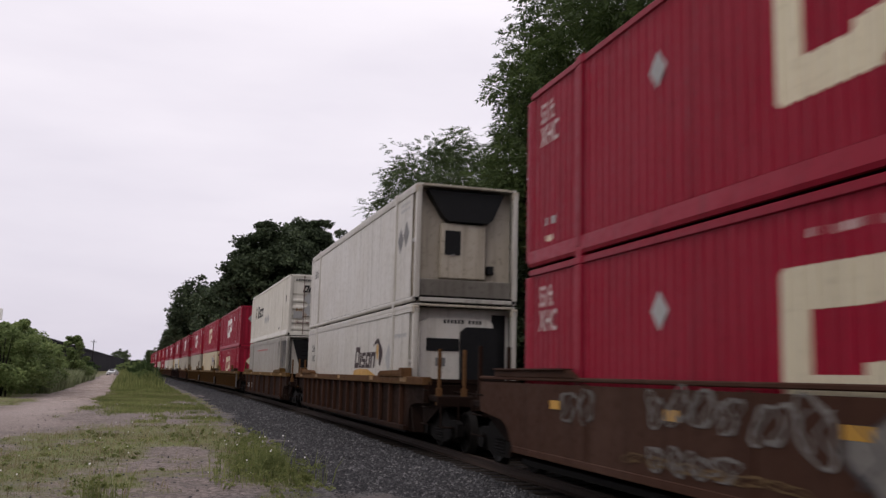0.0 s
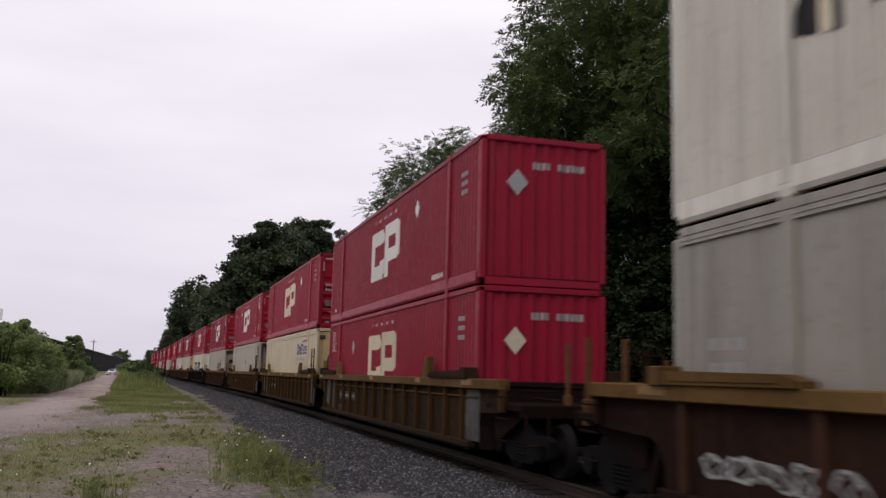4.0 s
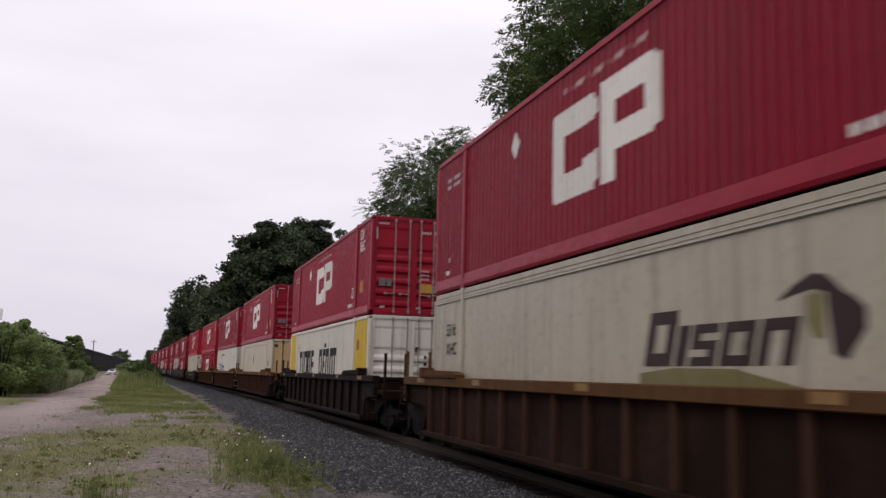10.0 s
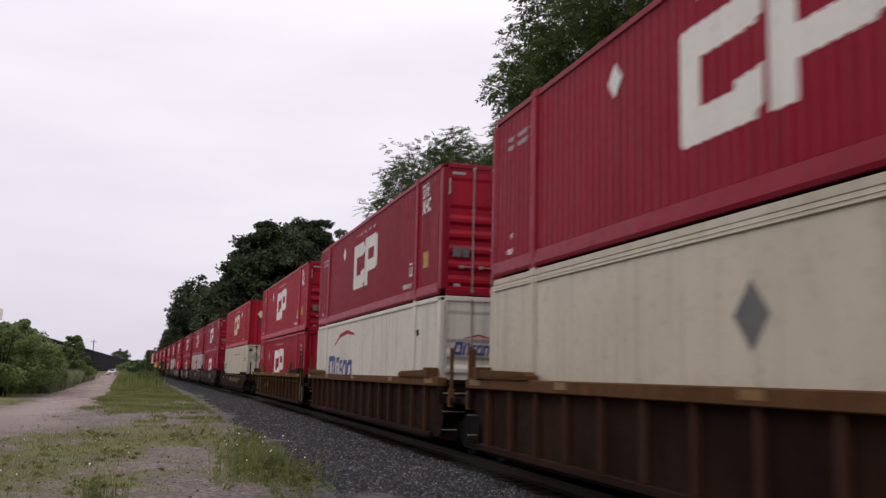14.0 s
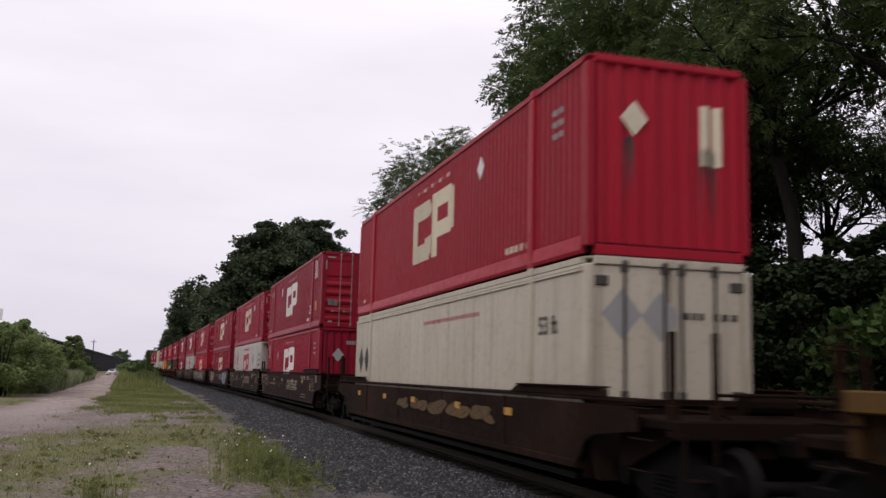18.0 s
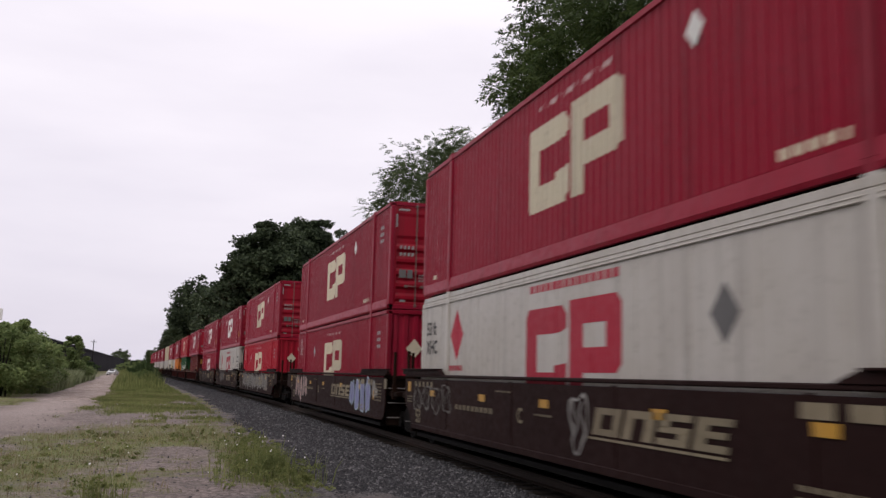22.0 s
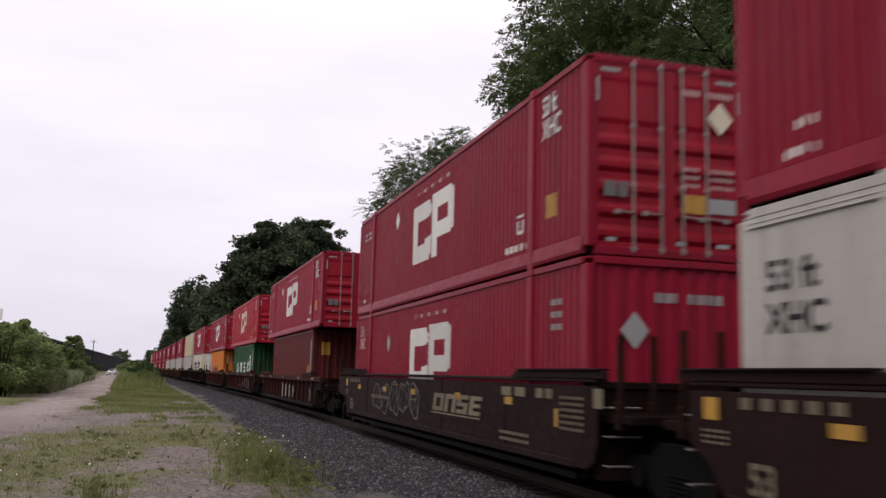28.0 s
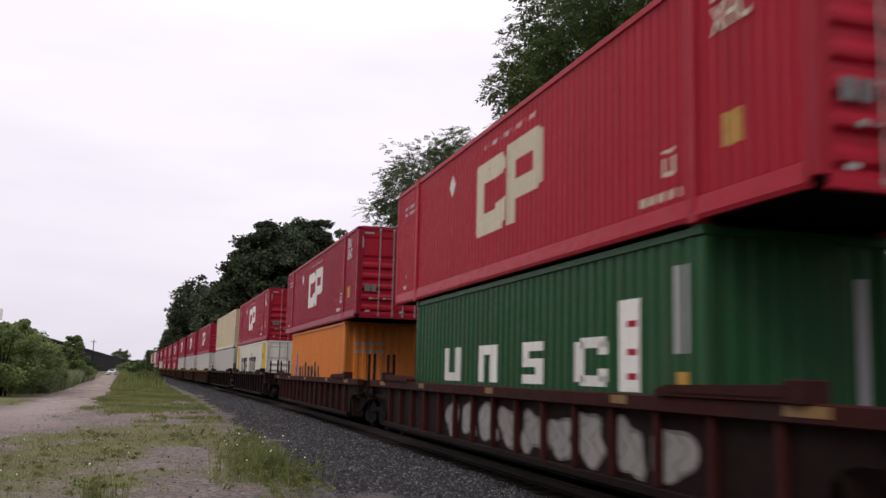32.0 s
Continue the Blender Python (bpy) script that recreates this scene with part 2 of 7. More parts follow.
BLUE_SPRAY = paint("blue_spray_paint", (0.30, 0.40, 0.46), 0.55, amount=0.15, streak=0.2)
BLACK_SPRAY = paint("black_spray_paint", (0.025, 0.023, 0.025), 0.6, amount=0.1, streak=0.1)
# rusty grime, darkened further for the gloom between the cars
CAR_END = paint("grimy_shaded_end_steel", (0.0115, 0.0065, 0.005), 0.8, dirt=(0.004, 0.0035, 0.003), amount=0.5, streak=0.5, fade=(0.02, 0.011, 0.008), faded=0.5, spec=0.04)
SOFT_SPRAY = paint("soft_grey_spray", (0.17, 0.16, 0.15), 0.7, dirt=(0.03, 0.022, 0.02), amount=0.5, streak=0.6, fade=(0.08, 0.07, 0.065), faded=0.7, spec=0.1)
# a brighter white than the box sides have
DOOR_WHITE = paint("brighter_white_door_paint", (0.68, 0.655, 0.6), 0.4, vary=0.04, dirt=(0.2, 0.17, 0.13), amount=0.2, streak=0.35, fade=(0.5, 0.46, 0.4), faded=0.3)
ALLOY = paint("dull_alloy", (0.36, 0.34, 0.31), 0.45, dirt=(0.07, 0.055, 0.045), amount=0.4, streak=0.5, fade=(0.2, 0.185, 0.17), faded=0.5, spec=0.4)
# grimy cream, darkened further for the shadows inside the recessed nose
NOSE_WHITE = paint("grimy_shaded_nose_paint", (0.33, 0.29, 0.235), 0.5, vary=0.06, dirt=(0.075, 0.055, 0.035), amount=0.45, streak=0.65, fade=(0.23, 0.19, 0.13), faded=0.6)
FADED_MARK = paint("faded_pink_marking", (0.5, 0.36, 0.35), 0.5, dirt=(0.2, 0.05, 0.05), amount=0.3, streak=0.3, fade=(0.34, 0.12, 0.13), faded=0.5)
# rust brightened for the light that the top chords catch
RUST_EDGE = paint("rusty_lit_edge_steel", (0.1, 0.05, 0.022), 0.75, dirt=(0.03, 0.015, 0.01), amount=0.5, streak=0.5, fade=(0.115, 0.065, 0.032), faded=0.6, spec=0.05)
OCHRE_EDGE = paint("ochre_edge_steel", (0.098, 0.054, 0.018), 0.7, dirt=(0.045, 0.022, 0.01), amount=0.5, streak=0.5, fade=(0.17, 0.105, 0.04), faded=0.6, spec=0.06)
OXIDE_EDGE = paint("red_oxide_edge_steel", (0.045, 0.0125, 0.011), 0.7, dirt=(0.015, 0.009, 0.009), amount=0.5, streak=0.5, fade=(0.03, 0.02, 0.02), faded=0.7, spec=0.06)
PINK_SPRAY = paint("pink_spray_paint", (0.36, 0.235, 0.215), 0.6, dirt=(0.1, 0.07, 0.06), amount=0.25, streak=0.3, fade=(0.3, 0.2, 0.19), faded=0.5)
GALV = plain("galvanised_steel", (0.29, 0.265, 0.255), 0.5, 0.4, 0.2, 14)
# near-black steels: the darkness under the cars is put into their colour
STEEL = plain("greasy_shaded_steel", (0.0055, 0.0048, 0.0045), 0.7, 0.0, 0.4, 10, 0.06)
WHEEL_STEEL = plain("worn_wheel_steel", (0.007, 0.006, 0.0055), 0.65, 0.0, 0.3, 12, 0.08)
BLACK_PLASTIC = plain("black_grille", (0.01, 0.01, 0.011), 0.5, 0.0, 0.3, 14, 0.12)
RAIL_STEEL = plain("rusty_rail", (0.035, 0.022, 0.017), 0.6, 0.2, 0.3, 8, 0.15)
TIE_WOOD = plain("creosoted_tie", (0.025, 0.02, 0.017), 0.9, 0.0, 0.4, 5, 0.1)
BALLAST = gravel("grey_ballast", (0.009, 0.009, 0.011), (0.032, 0.031, 0.036), (0.12, 0.115, 0.115), 15.0)
TRACK_GRAVEL = gravel("tan_gravel", (0.29, 0.225, 0.2), (0.46, 0.375, 0.335), (0.55, 0.48, 0.44), 26.0)
LEAF_DARK = leaf("dark_leaves", (0.046, 0.074, 0.025), (0.108, 0.144, 0.05), 0.35)
# near-black leaves: the deep shade below the trees is put into the colour
LEAF_SHADED_SCRUB = leaf("shaded_undergrowth_leaves", (0.011, 0.02, 0.007), (0.027, 0.04, 0.014), 0.12)
# greyer than the near leaves: distance haze is mixed into this colour
LEAF_FAR = leaf("hazed_far_leaves", (0.044, 0.062, 0.036), (0.092, 0.118, 0.062))
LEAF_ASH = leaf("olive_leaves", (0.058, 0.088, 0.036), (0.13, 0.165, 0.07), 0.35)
LEAF_MID = leaf("green_leaves", (0.05, 0.085, 0.03), (0.09, 0.13, 0.05))
LEAF_HEDGE = leaf("hedge_leaves", (0.145, 0.205, 0.078), (0.27, 0.325, 0.132), 0.45)
LEAF_LIGHT = leaf("light_green_leaves", (0.04, 0.078, 0.02), (0.08, 0.125, 0.036))
REED = leaf("grey_green_reeds", (0.17, 0.215, 0.105), (0.32, 0.34, 0.21), 0.4)
GRASS = leaf("grass_blades", (0.16, 0.185, 0.066), (0.29, 0.31, 0.13), 0.5)
WEED = leaf("weed_leaves", (0.15, 0.185, 0.065), (0.32, 0.34, 0.135), 0.5)
STRAW = leaf("dry_stalks", (0.24, 0.2, 0.11), (0.4, 0.35, 0.2), 0.4)
FLOWER = plain("white_petals", (0.75, 0.74, 0.7), 0.7, 0, 0.1)
BARK = bark("grey_brown_bark", (0.022, 0.019, 0.0165))
CONCRETE = plain("weathered_concrete", (0.032, 0.031, 0.036), 1.0, 0, 0.3, 0.6, 0.02)
CAR_WHITE = plain("white_car_paint", (0.7, 0.71, 0.73), 0.25, 0.0, 0.05)
GLASS_DARK = plain("dark_glass", (0.02, 0.022, 0.025), 0.08, 0.0, 0.1)
RUBBER = plain("tyre_rubber", (0.02, 0.02, 0.02), 0.85, 0, 0.2)
LAMP_CLEAR = plain("headlamp_glass", (0.6, 0.6, 0.58), 0.1, 0.3, 0.1)


# ---- building helpers ----
class Build:
    """Collects vertices and faces for one mesh."""

    def __init__(self):
        self.v, self.f = [], []

    def add(self, verts, faces):
        k = len(self.v)
        self.v.extend(verts)
        self.f.extend([tuple(i + k for i in f) for f in faces])
        return self

    def box(self, x0, x1, y0, y1, z0, z1, c=0.0):
        """A box with chamfered edges."""
        if c <= 0:
            vs = [(x, y, z) for x in (x0, x1) for y in (y0, y1) for z in (z0, z1)]
            return self.add(vs, [(0, 1, 3, 2), (4, 6, 7, 5), (0, 4, 5, 1), (2, 3, 7, 6), (0, 2, 6, 4), (1, 5, 7, 3)])
        vs, ids = [], {}
        for i, x in enumerate((x0, x1)):
            for j, y in enumerate((y0, y1)):
                for k, z in enumerate((z0, z1)):
                    dx, dy, dz = (c if i == 0 else -c), (c if j == 0 else -c), (c if k == 0 else -c)
                    ids[i, j, k] = len(vs)
                    vs += [(x, y + dy, z + dz), (x + dx, y, z + dz), (x + dx, y + dy, z)]
        fs = []
        for i in (0, 1):
            fs.append(tuple(ids[i, j, k] for j, k in ((0, 0), (0, 1), (1, 1), (1, 0))))
            fs.append(tuple(ids[j, i, k] + 1 for j, k in ((0, 0), (1, 0), (1, 1), (0, 1))))
            fs.append(tuple(ids[j, k, i] + 2 for j, k in ((0, 0), (0, 1), (1, 1), (1, 0))))
        for a in (0, 1):
            for b in (0, 1):
                fs.append((ids[0, a, b] + 1, ids[1, a, b] + 1, ids[1, a, b] + 2, ids[0, a, b] + 2))
                fs.append((ids[a, 0, b] + 0, ids[a, 1, b] + 0, ids[a, 1, b] + 2, ids[a, 0, b] + 2))
                fs.append((ids[a, b, 0] + 0, ids[a, b, 1] + 0, ids[a, b, 1] + 1, ids[a, b, 0] + 1))
        for q in ids.values():
            fs.append((q, q + 1, q + 2))
        return self.add(vs, fs)

    def prism(self, pts, axis, a, b):
        """A flat outline pulled along an axis from a to b."""
        n = len(pts)
        put = {"x": lambda p, w: (w, p[0], p[1]), "y": lambda p, w: (p[0], w, p[1]), "z": lambda p, w: (p[0], p[1], w)}[axis]
        vs = [put(p, a) for p in pts] + [put(p, b) for p in pts]
        fs = [tuple(range(n))[::-1], tuple(range(n, 2 * n))]
        fs += [(i, (i + 1) % n, n + (i + 1) % n, n + i) for i in range(n)]
        return self.add(vs, fs)

    def tube(self, pts, r, n=6, r2=None):
        """A round bar along a line of points, tapering to r2."""
        pts = [Vector(p) for p in pts]
        vs, fs = [], []
        for i, p in enumerate(pts):
            d = (pts[min(i + 1, len(pts) - 1)] - pts[max(i - 1, 0)]).normalized()
            side = d.orthogonal().normalized() if abs(d.z) < 0.9 else d.cross(Vector((0, 1, 0))).normalized()
            up = d.cross(side)
            rad = r if r2 is None else r + (r2 - r) * i / max(1, len(pts) - 1)
            for k in range(n):
                a = 2 * math.pi * k / n
                vs.append(tuple(p + side * (math.cos(a) * rad) + up * (math.sin(a) * rad)))
            if i:
                o = (i - 1) * n
                fs += [(o + k, o + (k + 1) % n, o + n + (k + 1) % n, o + n + k) for k in range(n)]
        fs.append(tuple(range(n))[::-1])
        fs.append(tuple(range(len(vs) - n, len(vs))))
        return self.add(vs, fs)

    def lathe(self, prof, n=24):
        """A ring of (x, radius) turned about the x axis."""
        vs, fs = [], []
        for x, r in prof:
            for k in range(n):
                a = 2 * math.pi * k / n
                vs.append((x, r * math.cos(a), r * math.sin(a)))
        for i in range(len(prof) - 1):
            o = i * n
            fs += [(o + k, o + (k + 1) % n, o + n + (k + 1) % n, o + n + k) for k in range(n)]
        fs.append(tuple(range(n)))
        fs.append(tuple(range(len(vs) - n, len(vs))))
        return self.add(vs, fs)

    def mesh(self, name, smooth=False):
        me = bpy.data.meshes.new(name)
        me.from_pydata(self.v, [], self.f)
        if smooth:
            me.polygons.foreach_set("use_smooth", [True] * len(me.polygons))
        me.update()
        return me


MESHES = {}


def part(name, shape, material, parent, label="", at=None, smooth=False):
    """Links one mesh under a thing or a part. A shape is a Build, a mesh, or a key of MESHES."""
    me = shape.mesh(name, smooth) if isinstance(shape, Build) else shape
    if material is not None and not me.materials:
        me.materials.append(material)
    ob = new(name, me)
    ob.parent = parent
    if at is not None:
        ob.matrix_basis = at
    if label:
        tagged(ob, label)
    return ob


def kept(key, make, material):
    """The mesh of that key, made once."""
    if key not in MESHES:
        b = make()
        me = b.mesh(key) if isinstance(b, Build) else b
        me.materials.append(material)
        MESHES[key] = me
    return MESHES[key]


def thing(name, label, category, group="", kind="", at=None):
    ob = new(name)
    ob.empty_display_size = 0.2
    if at is not None:
        ob.matrix_basis = at
    return tagged(ob, label, category, group, kind)


# ---- ground ----
def field(x, y, cell, seed):
    """Smooth value noise, 0 to 1, for arrays."""
    g = np.random.default_rng(seed).random((64, 64))
    u, v = x / cell, y / cell
    i, j = np.floor(u).astype(int), np.floor(v).astype(int)
    f, h = u - i, v - j
    f, h = f * f * (3 - 2 * f), h * h * (3 - 2 * h)
    a, b = g[i % 64, j % 64], g[(i + 1) % 64, j % 64]
    c, d = g[i % 64, (j + 1) % 64], g[(i + 1) % 64, (j + 1) % 64]
    return (a * (1 - f) + b * f) * (1 - h) + (c * (1 - f) + d * f) * h


# patches of grass and bare places: metres along, metres beside the track, their half lengths, how much
PATCHES = [(25.5, -8.0, 4.5, 2.8, 0.3), (20.5, -9.6, 2.2, 1.6, 0.2), (16.0, -8.3, 2.4, 2.0, 0.3), (19.0, -4.9, 5.5, 0.75, 0.34), (25.0, -5.6, 3.0, 1.0, 0.2), (46.0, -13.4, 5.0, 1.2, 0.3),
           (36.5, -10.6, 2.6, 3.2, -0.4), (32.0, -7.2, 3.5, 1.5, 0.2), (29.0, -6.0, 2.5, 0.9, 0.14), (22.0, -6.1, 1.1, 0.7, -0.28), (23.6, -8.8, 0.9, 0.9, -0.22), (14.3, -5.9, 1.2, 0.8, -0.3), (30.5, -11.5, 4.0, 1.4, -0.3)]


def grassy(x, y):
    """How much grass grows at a place, 0 to 1: patches beside the track, bare gravel between them."""
    n = across(x, y)
    f = 0.36 * field(x, y * 0.45, 2.2, 5) + 0.34 * field(x, y * 0.6, 0.8, 6) + 0.3 * field(x, y, 0.34, 7)
    ys = y + np.clip((y - 20) / 16, 0.15, 1.5) * (13 * (field(x, y * 0.08, 1.9, 20) - 0.5) + 9 * (field(x, y * 0.15, 0.6, 21) - 0.5))
    for s, w, ls, lw, much in PATCHES:
        f = f + much * np.exp(-((ys - s) / ls) ** 2 - ((n - w) / lw) ** 2)
    g = np.clip((f - 0.4) / 0.34, 0, 1)
    verge = (0.35 + 1.1 * field(x, y * 0.35, 0.9, 22)) * np.exp(-((n + 7.4 + 1.6 * (field(x, y * 0.5, 1.7, 19) - 0.5)) / 2.1) ** 2) * np.clip((ys - 29 - 9 * field(x, y * 0.3, 1.3, 18)) / 22, 0, 1)      # the weedy strip between track and lane
    wander = 0.9 * (field(x, y, 4.0, 14) - 0.5) + 0.6 * (field(x, y, 1.2, 15) - 0.5)
    lane = np.clip(1.35 - np.abs(n + 11.7 + 1.5 * wander) / 1.5, 0, 1) * np.clip((y - 26) / 10, 0, 1)
    g = np.clip(g * 0.95 + 1.1 * verge - 2.0 * lane, 0, 1)
    g = np.where(n > -4.2 + 0.9 * (field(x, y, 1.0, 9) - 0.5), g * 0.12, g)
    g = np.where(n < -14.4 + wander, 1.0, g)
    return np.where(n > 3.5, 0.8, g)


def height(x, y):
    """The lie of the land."""
    n = across(x, y)
    z = -0.26 + 0.05 * (field(x, y, 3.0, 1) - 0.5) + 0.03 * (field(x, y, 0.8, 2) - 0.5)
    z = np.where(n > -3.4, z - 0.14 * np.clip((n + 3.4) / 0.8, 0, 1), z)
    bank = np.clip((n - 8.5) / 12.0, 0, 1)
    far = np.clip((700 - y) / 500, 0, 1)
    near = np.clip((105 - y) / 40, 0, 1)
    steep = np.clip((n - 7.6 - 0.8 * (field(x, y, 5, 8) - 0.5)) / 3.6, 0, 1)
    rise = (1 - near) * bank * bank * (3 - 2 * bank) * (6.8 + 1.2 * field(x, y, 7, 3)) + near * (steep * steep * (3 - 2 * steep) * (5.0 + 0.6 * field(x, y, 7, 3)) + 2.5 * np.clip((n - 11) / 14, 0, 1))
    z = z + far * rise * np.clip((y + 60) / 40, 0, 1)
    left = np.clip((-n - 26.0) / 10.0, 0, 1)
    return z + left * 0.6 * field(x, y, 9, 4)


def ground_material():
    m, nt, nd, ln, bs = nodes_of("grass_and_gravel")
    co = nd.new("ShaderNodeTexCoord").outputs["Object"]
    at = nd.new("ShaderNodeAttribute")
    at.attribute_name = "grass"
    v = nd.new("ShaderNodeTexVoronoi")
    v.inputs["Scale"].default_value = 17.0
    ln.new(co, v.inputs["Vector"])
    sep = nd.new("ShaderNodeSeparateColor")
    ln.new(v.outputs["Color"], sep.inputs[0])
    stones = mixer(nt, (0.095, 0.077, 0.07), (0.34, 0.282, 0.255), sep.outputs[0])
    grey = nd.new("ShaderNodeAttribute")
    grey.attribute_name = "ballast"
    stones = mixer(nt, stones, mixer(nt, (0.035, 0.034, 0.037), (0.14, 0.134, 0.135), sep.outputs[0]), grey.outputs["Fac"])
    stones = mixer(nt, stones, (0.13, 0.11, 0.102), span(nt, noise_of(nt, 1.3, 5, co), 0.45, 0.7, 0, 0.7))
    stones = mixer(nt, stones, (0.08, 0.067, 0.064), span(nt, noise_of(nt, 7.0, 8, co, 0.8), 0.5, 0.66, 0, 0.75))
    stones = mixer(nt, stones, (0.36, 0.31, 0.29), span(nt, noise_of(nt, 11.0, 8, co, 0.8), 0.56, 0.7, 0, 0.6))
    lane = nd.new("ShaderNodeAttribute")
    lane.attribute_name = "lane"
    stones = mixer(nt, stones, mixer(nt, (0.24, 0.195, 0.178), (0.38, 0.318, 0.292), sep.outputs[1]), lane.outputs["Fac"])
    turf = mixer(nt, (0.1, 0.12, 0.042), (0.2, 0.212, 0.085), noise_of(nt, 6.0, 7, co))
    turf = mixer(nt, turf, (0.15, 0.115, 0.075), span(nt, noise_of(nt, 2.2, 5, co), 0.44, 0.66, 0, 0.8))
    fac = nd.new("ShaderNodeMath")
    fac.operation, fac.use_clamp = "MULTIPLY_ADD", True
    ln.new(mixer(nt, noise_of(nt, 13.0, 6, co, 0.75), noise_of(nt, 3.2, 6, co, 0.7), 0.5), fac.inputs[0])
    fac.inputs[1].default_value = 1.9
    ln.new(span(nt, at.outputs["Fac"], 0, 1, -1.05, -0.25), fac.inputs[2])
    both = mixer(nt, stones, turf, span(nt, fac.outputs[0], 0.12, 0.62))
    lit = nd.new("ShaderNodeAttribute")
    lit.attribute_name = "shaded_litter"
    # woodland floor: dark litter with the shade of trees and train put in
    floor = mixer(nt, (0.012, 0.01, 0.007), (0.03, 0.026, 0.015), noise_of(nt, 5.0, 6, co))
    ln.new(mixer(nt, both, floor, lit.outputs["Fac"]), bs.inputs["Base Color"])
    bs.inputs["Roughness"].default_value = 0.95
    bs.inputs["Specular IOR Level"].default_value = 0.2
    bump_to(nt, bs, span(nt, v.outputs["Distance"], 0, 0.7, 1, 0), 0.7, 0.04)
    return m


def mesh_of(name, verts, faces, material, smooth=False):
    me = bpy.data.meshes.new(name)
    me.from_pydata(verts.tolist() if isinstance(verts, np.ndarray) else verts, [], faces.tolist() if isinstance(faces, np.ndarray) else faces)
    me.materials.append(material)
    if smooth:
        me.polygons.foreach_set("use_smooth", [True] * len(me.polygons))
    me.update()
    return me


def grid_mesh(name, xs, ys, fn, material):
    X, Y = np.meshgrid(xs, ys)
    V = np.stack([X.ravel(), Y.ravel(), fn(X.ravel(), Y.ravel())], 1)
    w = len(xs)
    i = (np.arange(len(ys) - 1)[:, None] * w + np.arange(w - 1)[None, :]).ravel()
    F = np.stack([i, i + 1, i + w + 1, i + w], 1)
    return mesh_of(name, V, F, material, True), V


def build_ground():
    xs = np.concatenate([np.geomspace(-2600, -60, 14), np.arange(-56, -16, 4.0), np.arange(-16, 4, 0.3), np.arange(4, 34, 0.6), np.geomspace(36, 2600, 14)])
    ys = np.concatenate([np.geomspace(-600, -30, 8), np.arange(-25, 8, 3.0), np.arange(8, 62, 0.3), np.arange(62, 140, 1.5), np.arange(140, 420, 8.0), np.geomspace(430, 4200, 18)])
    me, V = grid_mesh("ground", xs, ys, height, ground_material())
    at = me.attributes.new("grass", "FLOAT", "POINT")
    at.data.foreach_set("value", grassy(V[:, 0], V[:, 1]).astype(np.float32))
    spill = me.attributes.new("ballast", "FLOAT", "POINT")
    nn = across(V[:, 0], V[:, 1]) + 2.0 * (field(V[:, 0], V[:, 1], 1.6, 12) - 0.5) + 1.2 * (field(V[:, 0], V[:, 1], 0.6, 13) - 0.5)
    spill.data.foreach_set("value", np.clip((nn + 5.4) / 1.6, 0, 1).astype(np.float32))
    way = me.attributes.new("lane", "FLOAT", "POINT")
    wn = across(V[:, 0], V[:, 1]) + 11.7 + 1.2 * (field(V[:, 0], V[:, 1], 4.0, 14) - 0.5) + 0.8 * (field(V[:, 0], V[:, 1], 1.1, 16) - 0.5)
    way.data.foreach_set("value", (np.clip(1.5 - np.abs(wn) / 1.5, 0, 1) * np.clip((V[:, 1] - 24) / 14, 0, 1)).astype(np.float32))
    woods = me.attributes.new("shaded_litter", "FLOAT", "POINT")
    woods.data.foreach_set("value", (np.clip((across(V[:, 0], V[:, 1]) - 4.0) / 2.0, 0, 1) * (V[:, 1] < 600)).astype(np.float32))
    tagged(new("ground", me), "flat gravelly ground with patchy grass, rising to a bank beyond the track", "ground", kind="structure")


build_ground()


def ribbon(name, ss, ns, zfn, material):
    """A strip that follows the track; ns: distances to its right."""
    V, F, w = [], [], len(ns)
    for s in ss:
        for n in ns:
            p = along(s, n)
            V.append((p.x, p.y, zfn(s, n)))
    for i in range(len(ss) - 1):
        for j in range(w - 1):
            k = i * w + j
            F.append((k, k + 1, k + w + 1, k + w))
    return mesh_of(name, V, F, material, True)


def bed_z(s, n):
    a = abs(n)
    z = -0.2 if a < 1.75 else -0.2 - 0.055 * min(1.0, (a - 1.75) / 2.2) - 0.12 * max(0.0, a - 3.95)
    return z + 0.055 * (noise.noise(Vector((s * 0.7, n * 1.3, 3.1)))) * (1 if a > 1.2 else 0.3)


NEAR_S = list(np.arange(-30, 70, 0.5)) + list(np.arange(70, 420, 6.0)) + list(np.arange(420, 1400, 40.0))
ballast_bed = tagged(new("ballast_bed", ribbon("ballast_bed", NEAR_S, list(np.linspace(-5.2, 5.2, 41)), bed_z, BALLAST)), "dark grey crushed-stone ballast bed", "ballast", kind="structure")


def lane_z(s, n):
    d = abs(n + 11.7 + 0.5 * math.sin(s * 0.07)) + 0.9 * noise.noise(Vector((s * 0.16, n * 0.3, 2.0))) + 0.6 * noise.noise(Vector((s * 0.6, n * 0.8, 5.0)))
    base = float(height(np.array([along(s, n).x]), np.array([along(s, n).y]))[0])
    return base + 0.05 - 0.08 * max(0.0, min(1.0, (64 - s) / 18)) - 0.085 * max(0.0, d - 1.1) - 0.02 * math.exp(-((d - 0.75) / 0.25) ** 2) + 0.025 * noise.noise(Vector((s * 0.9, n * 2, 7)))


LANE_S = list(np.arange(46, 120, 0.8)) + list(np.arange(120, 420, 5.0))
tagged(new("lane", ribbon("lane", LANE_S, list(np.linspace(-14.6, -8.8, 24)), lane_z, TRACK_GRAVEL)), "tan gravel service lane beside the track", "road", kind="structure")


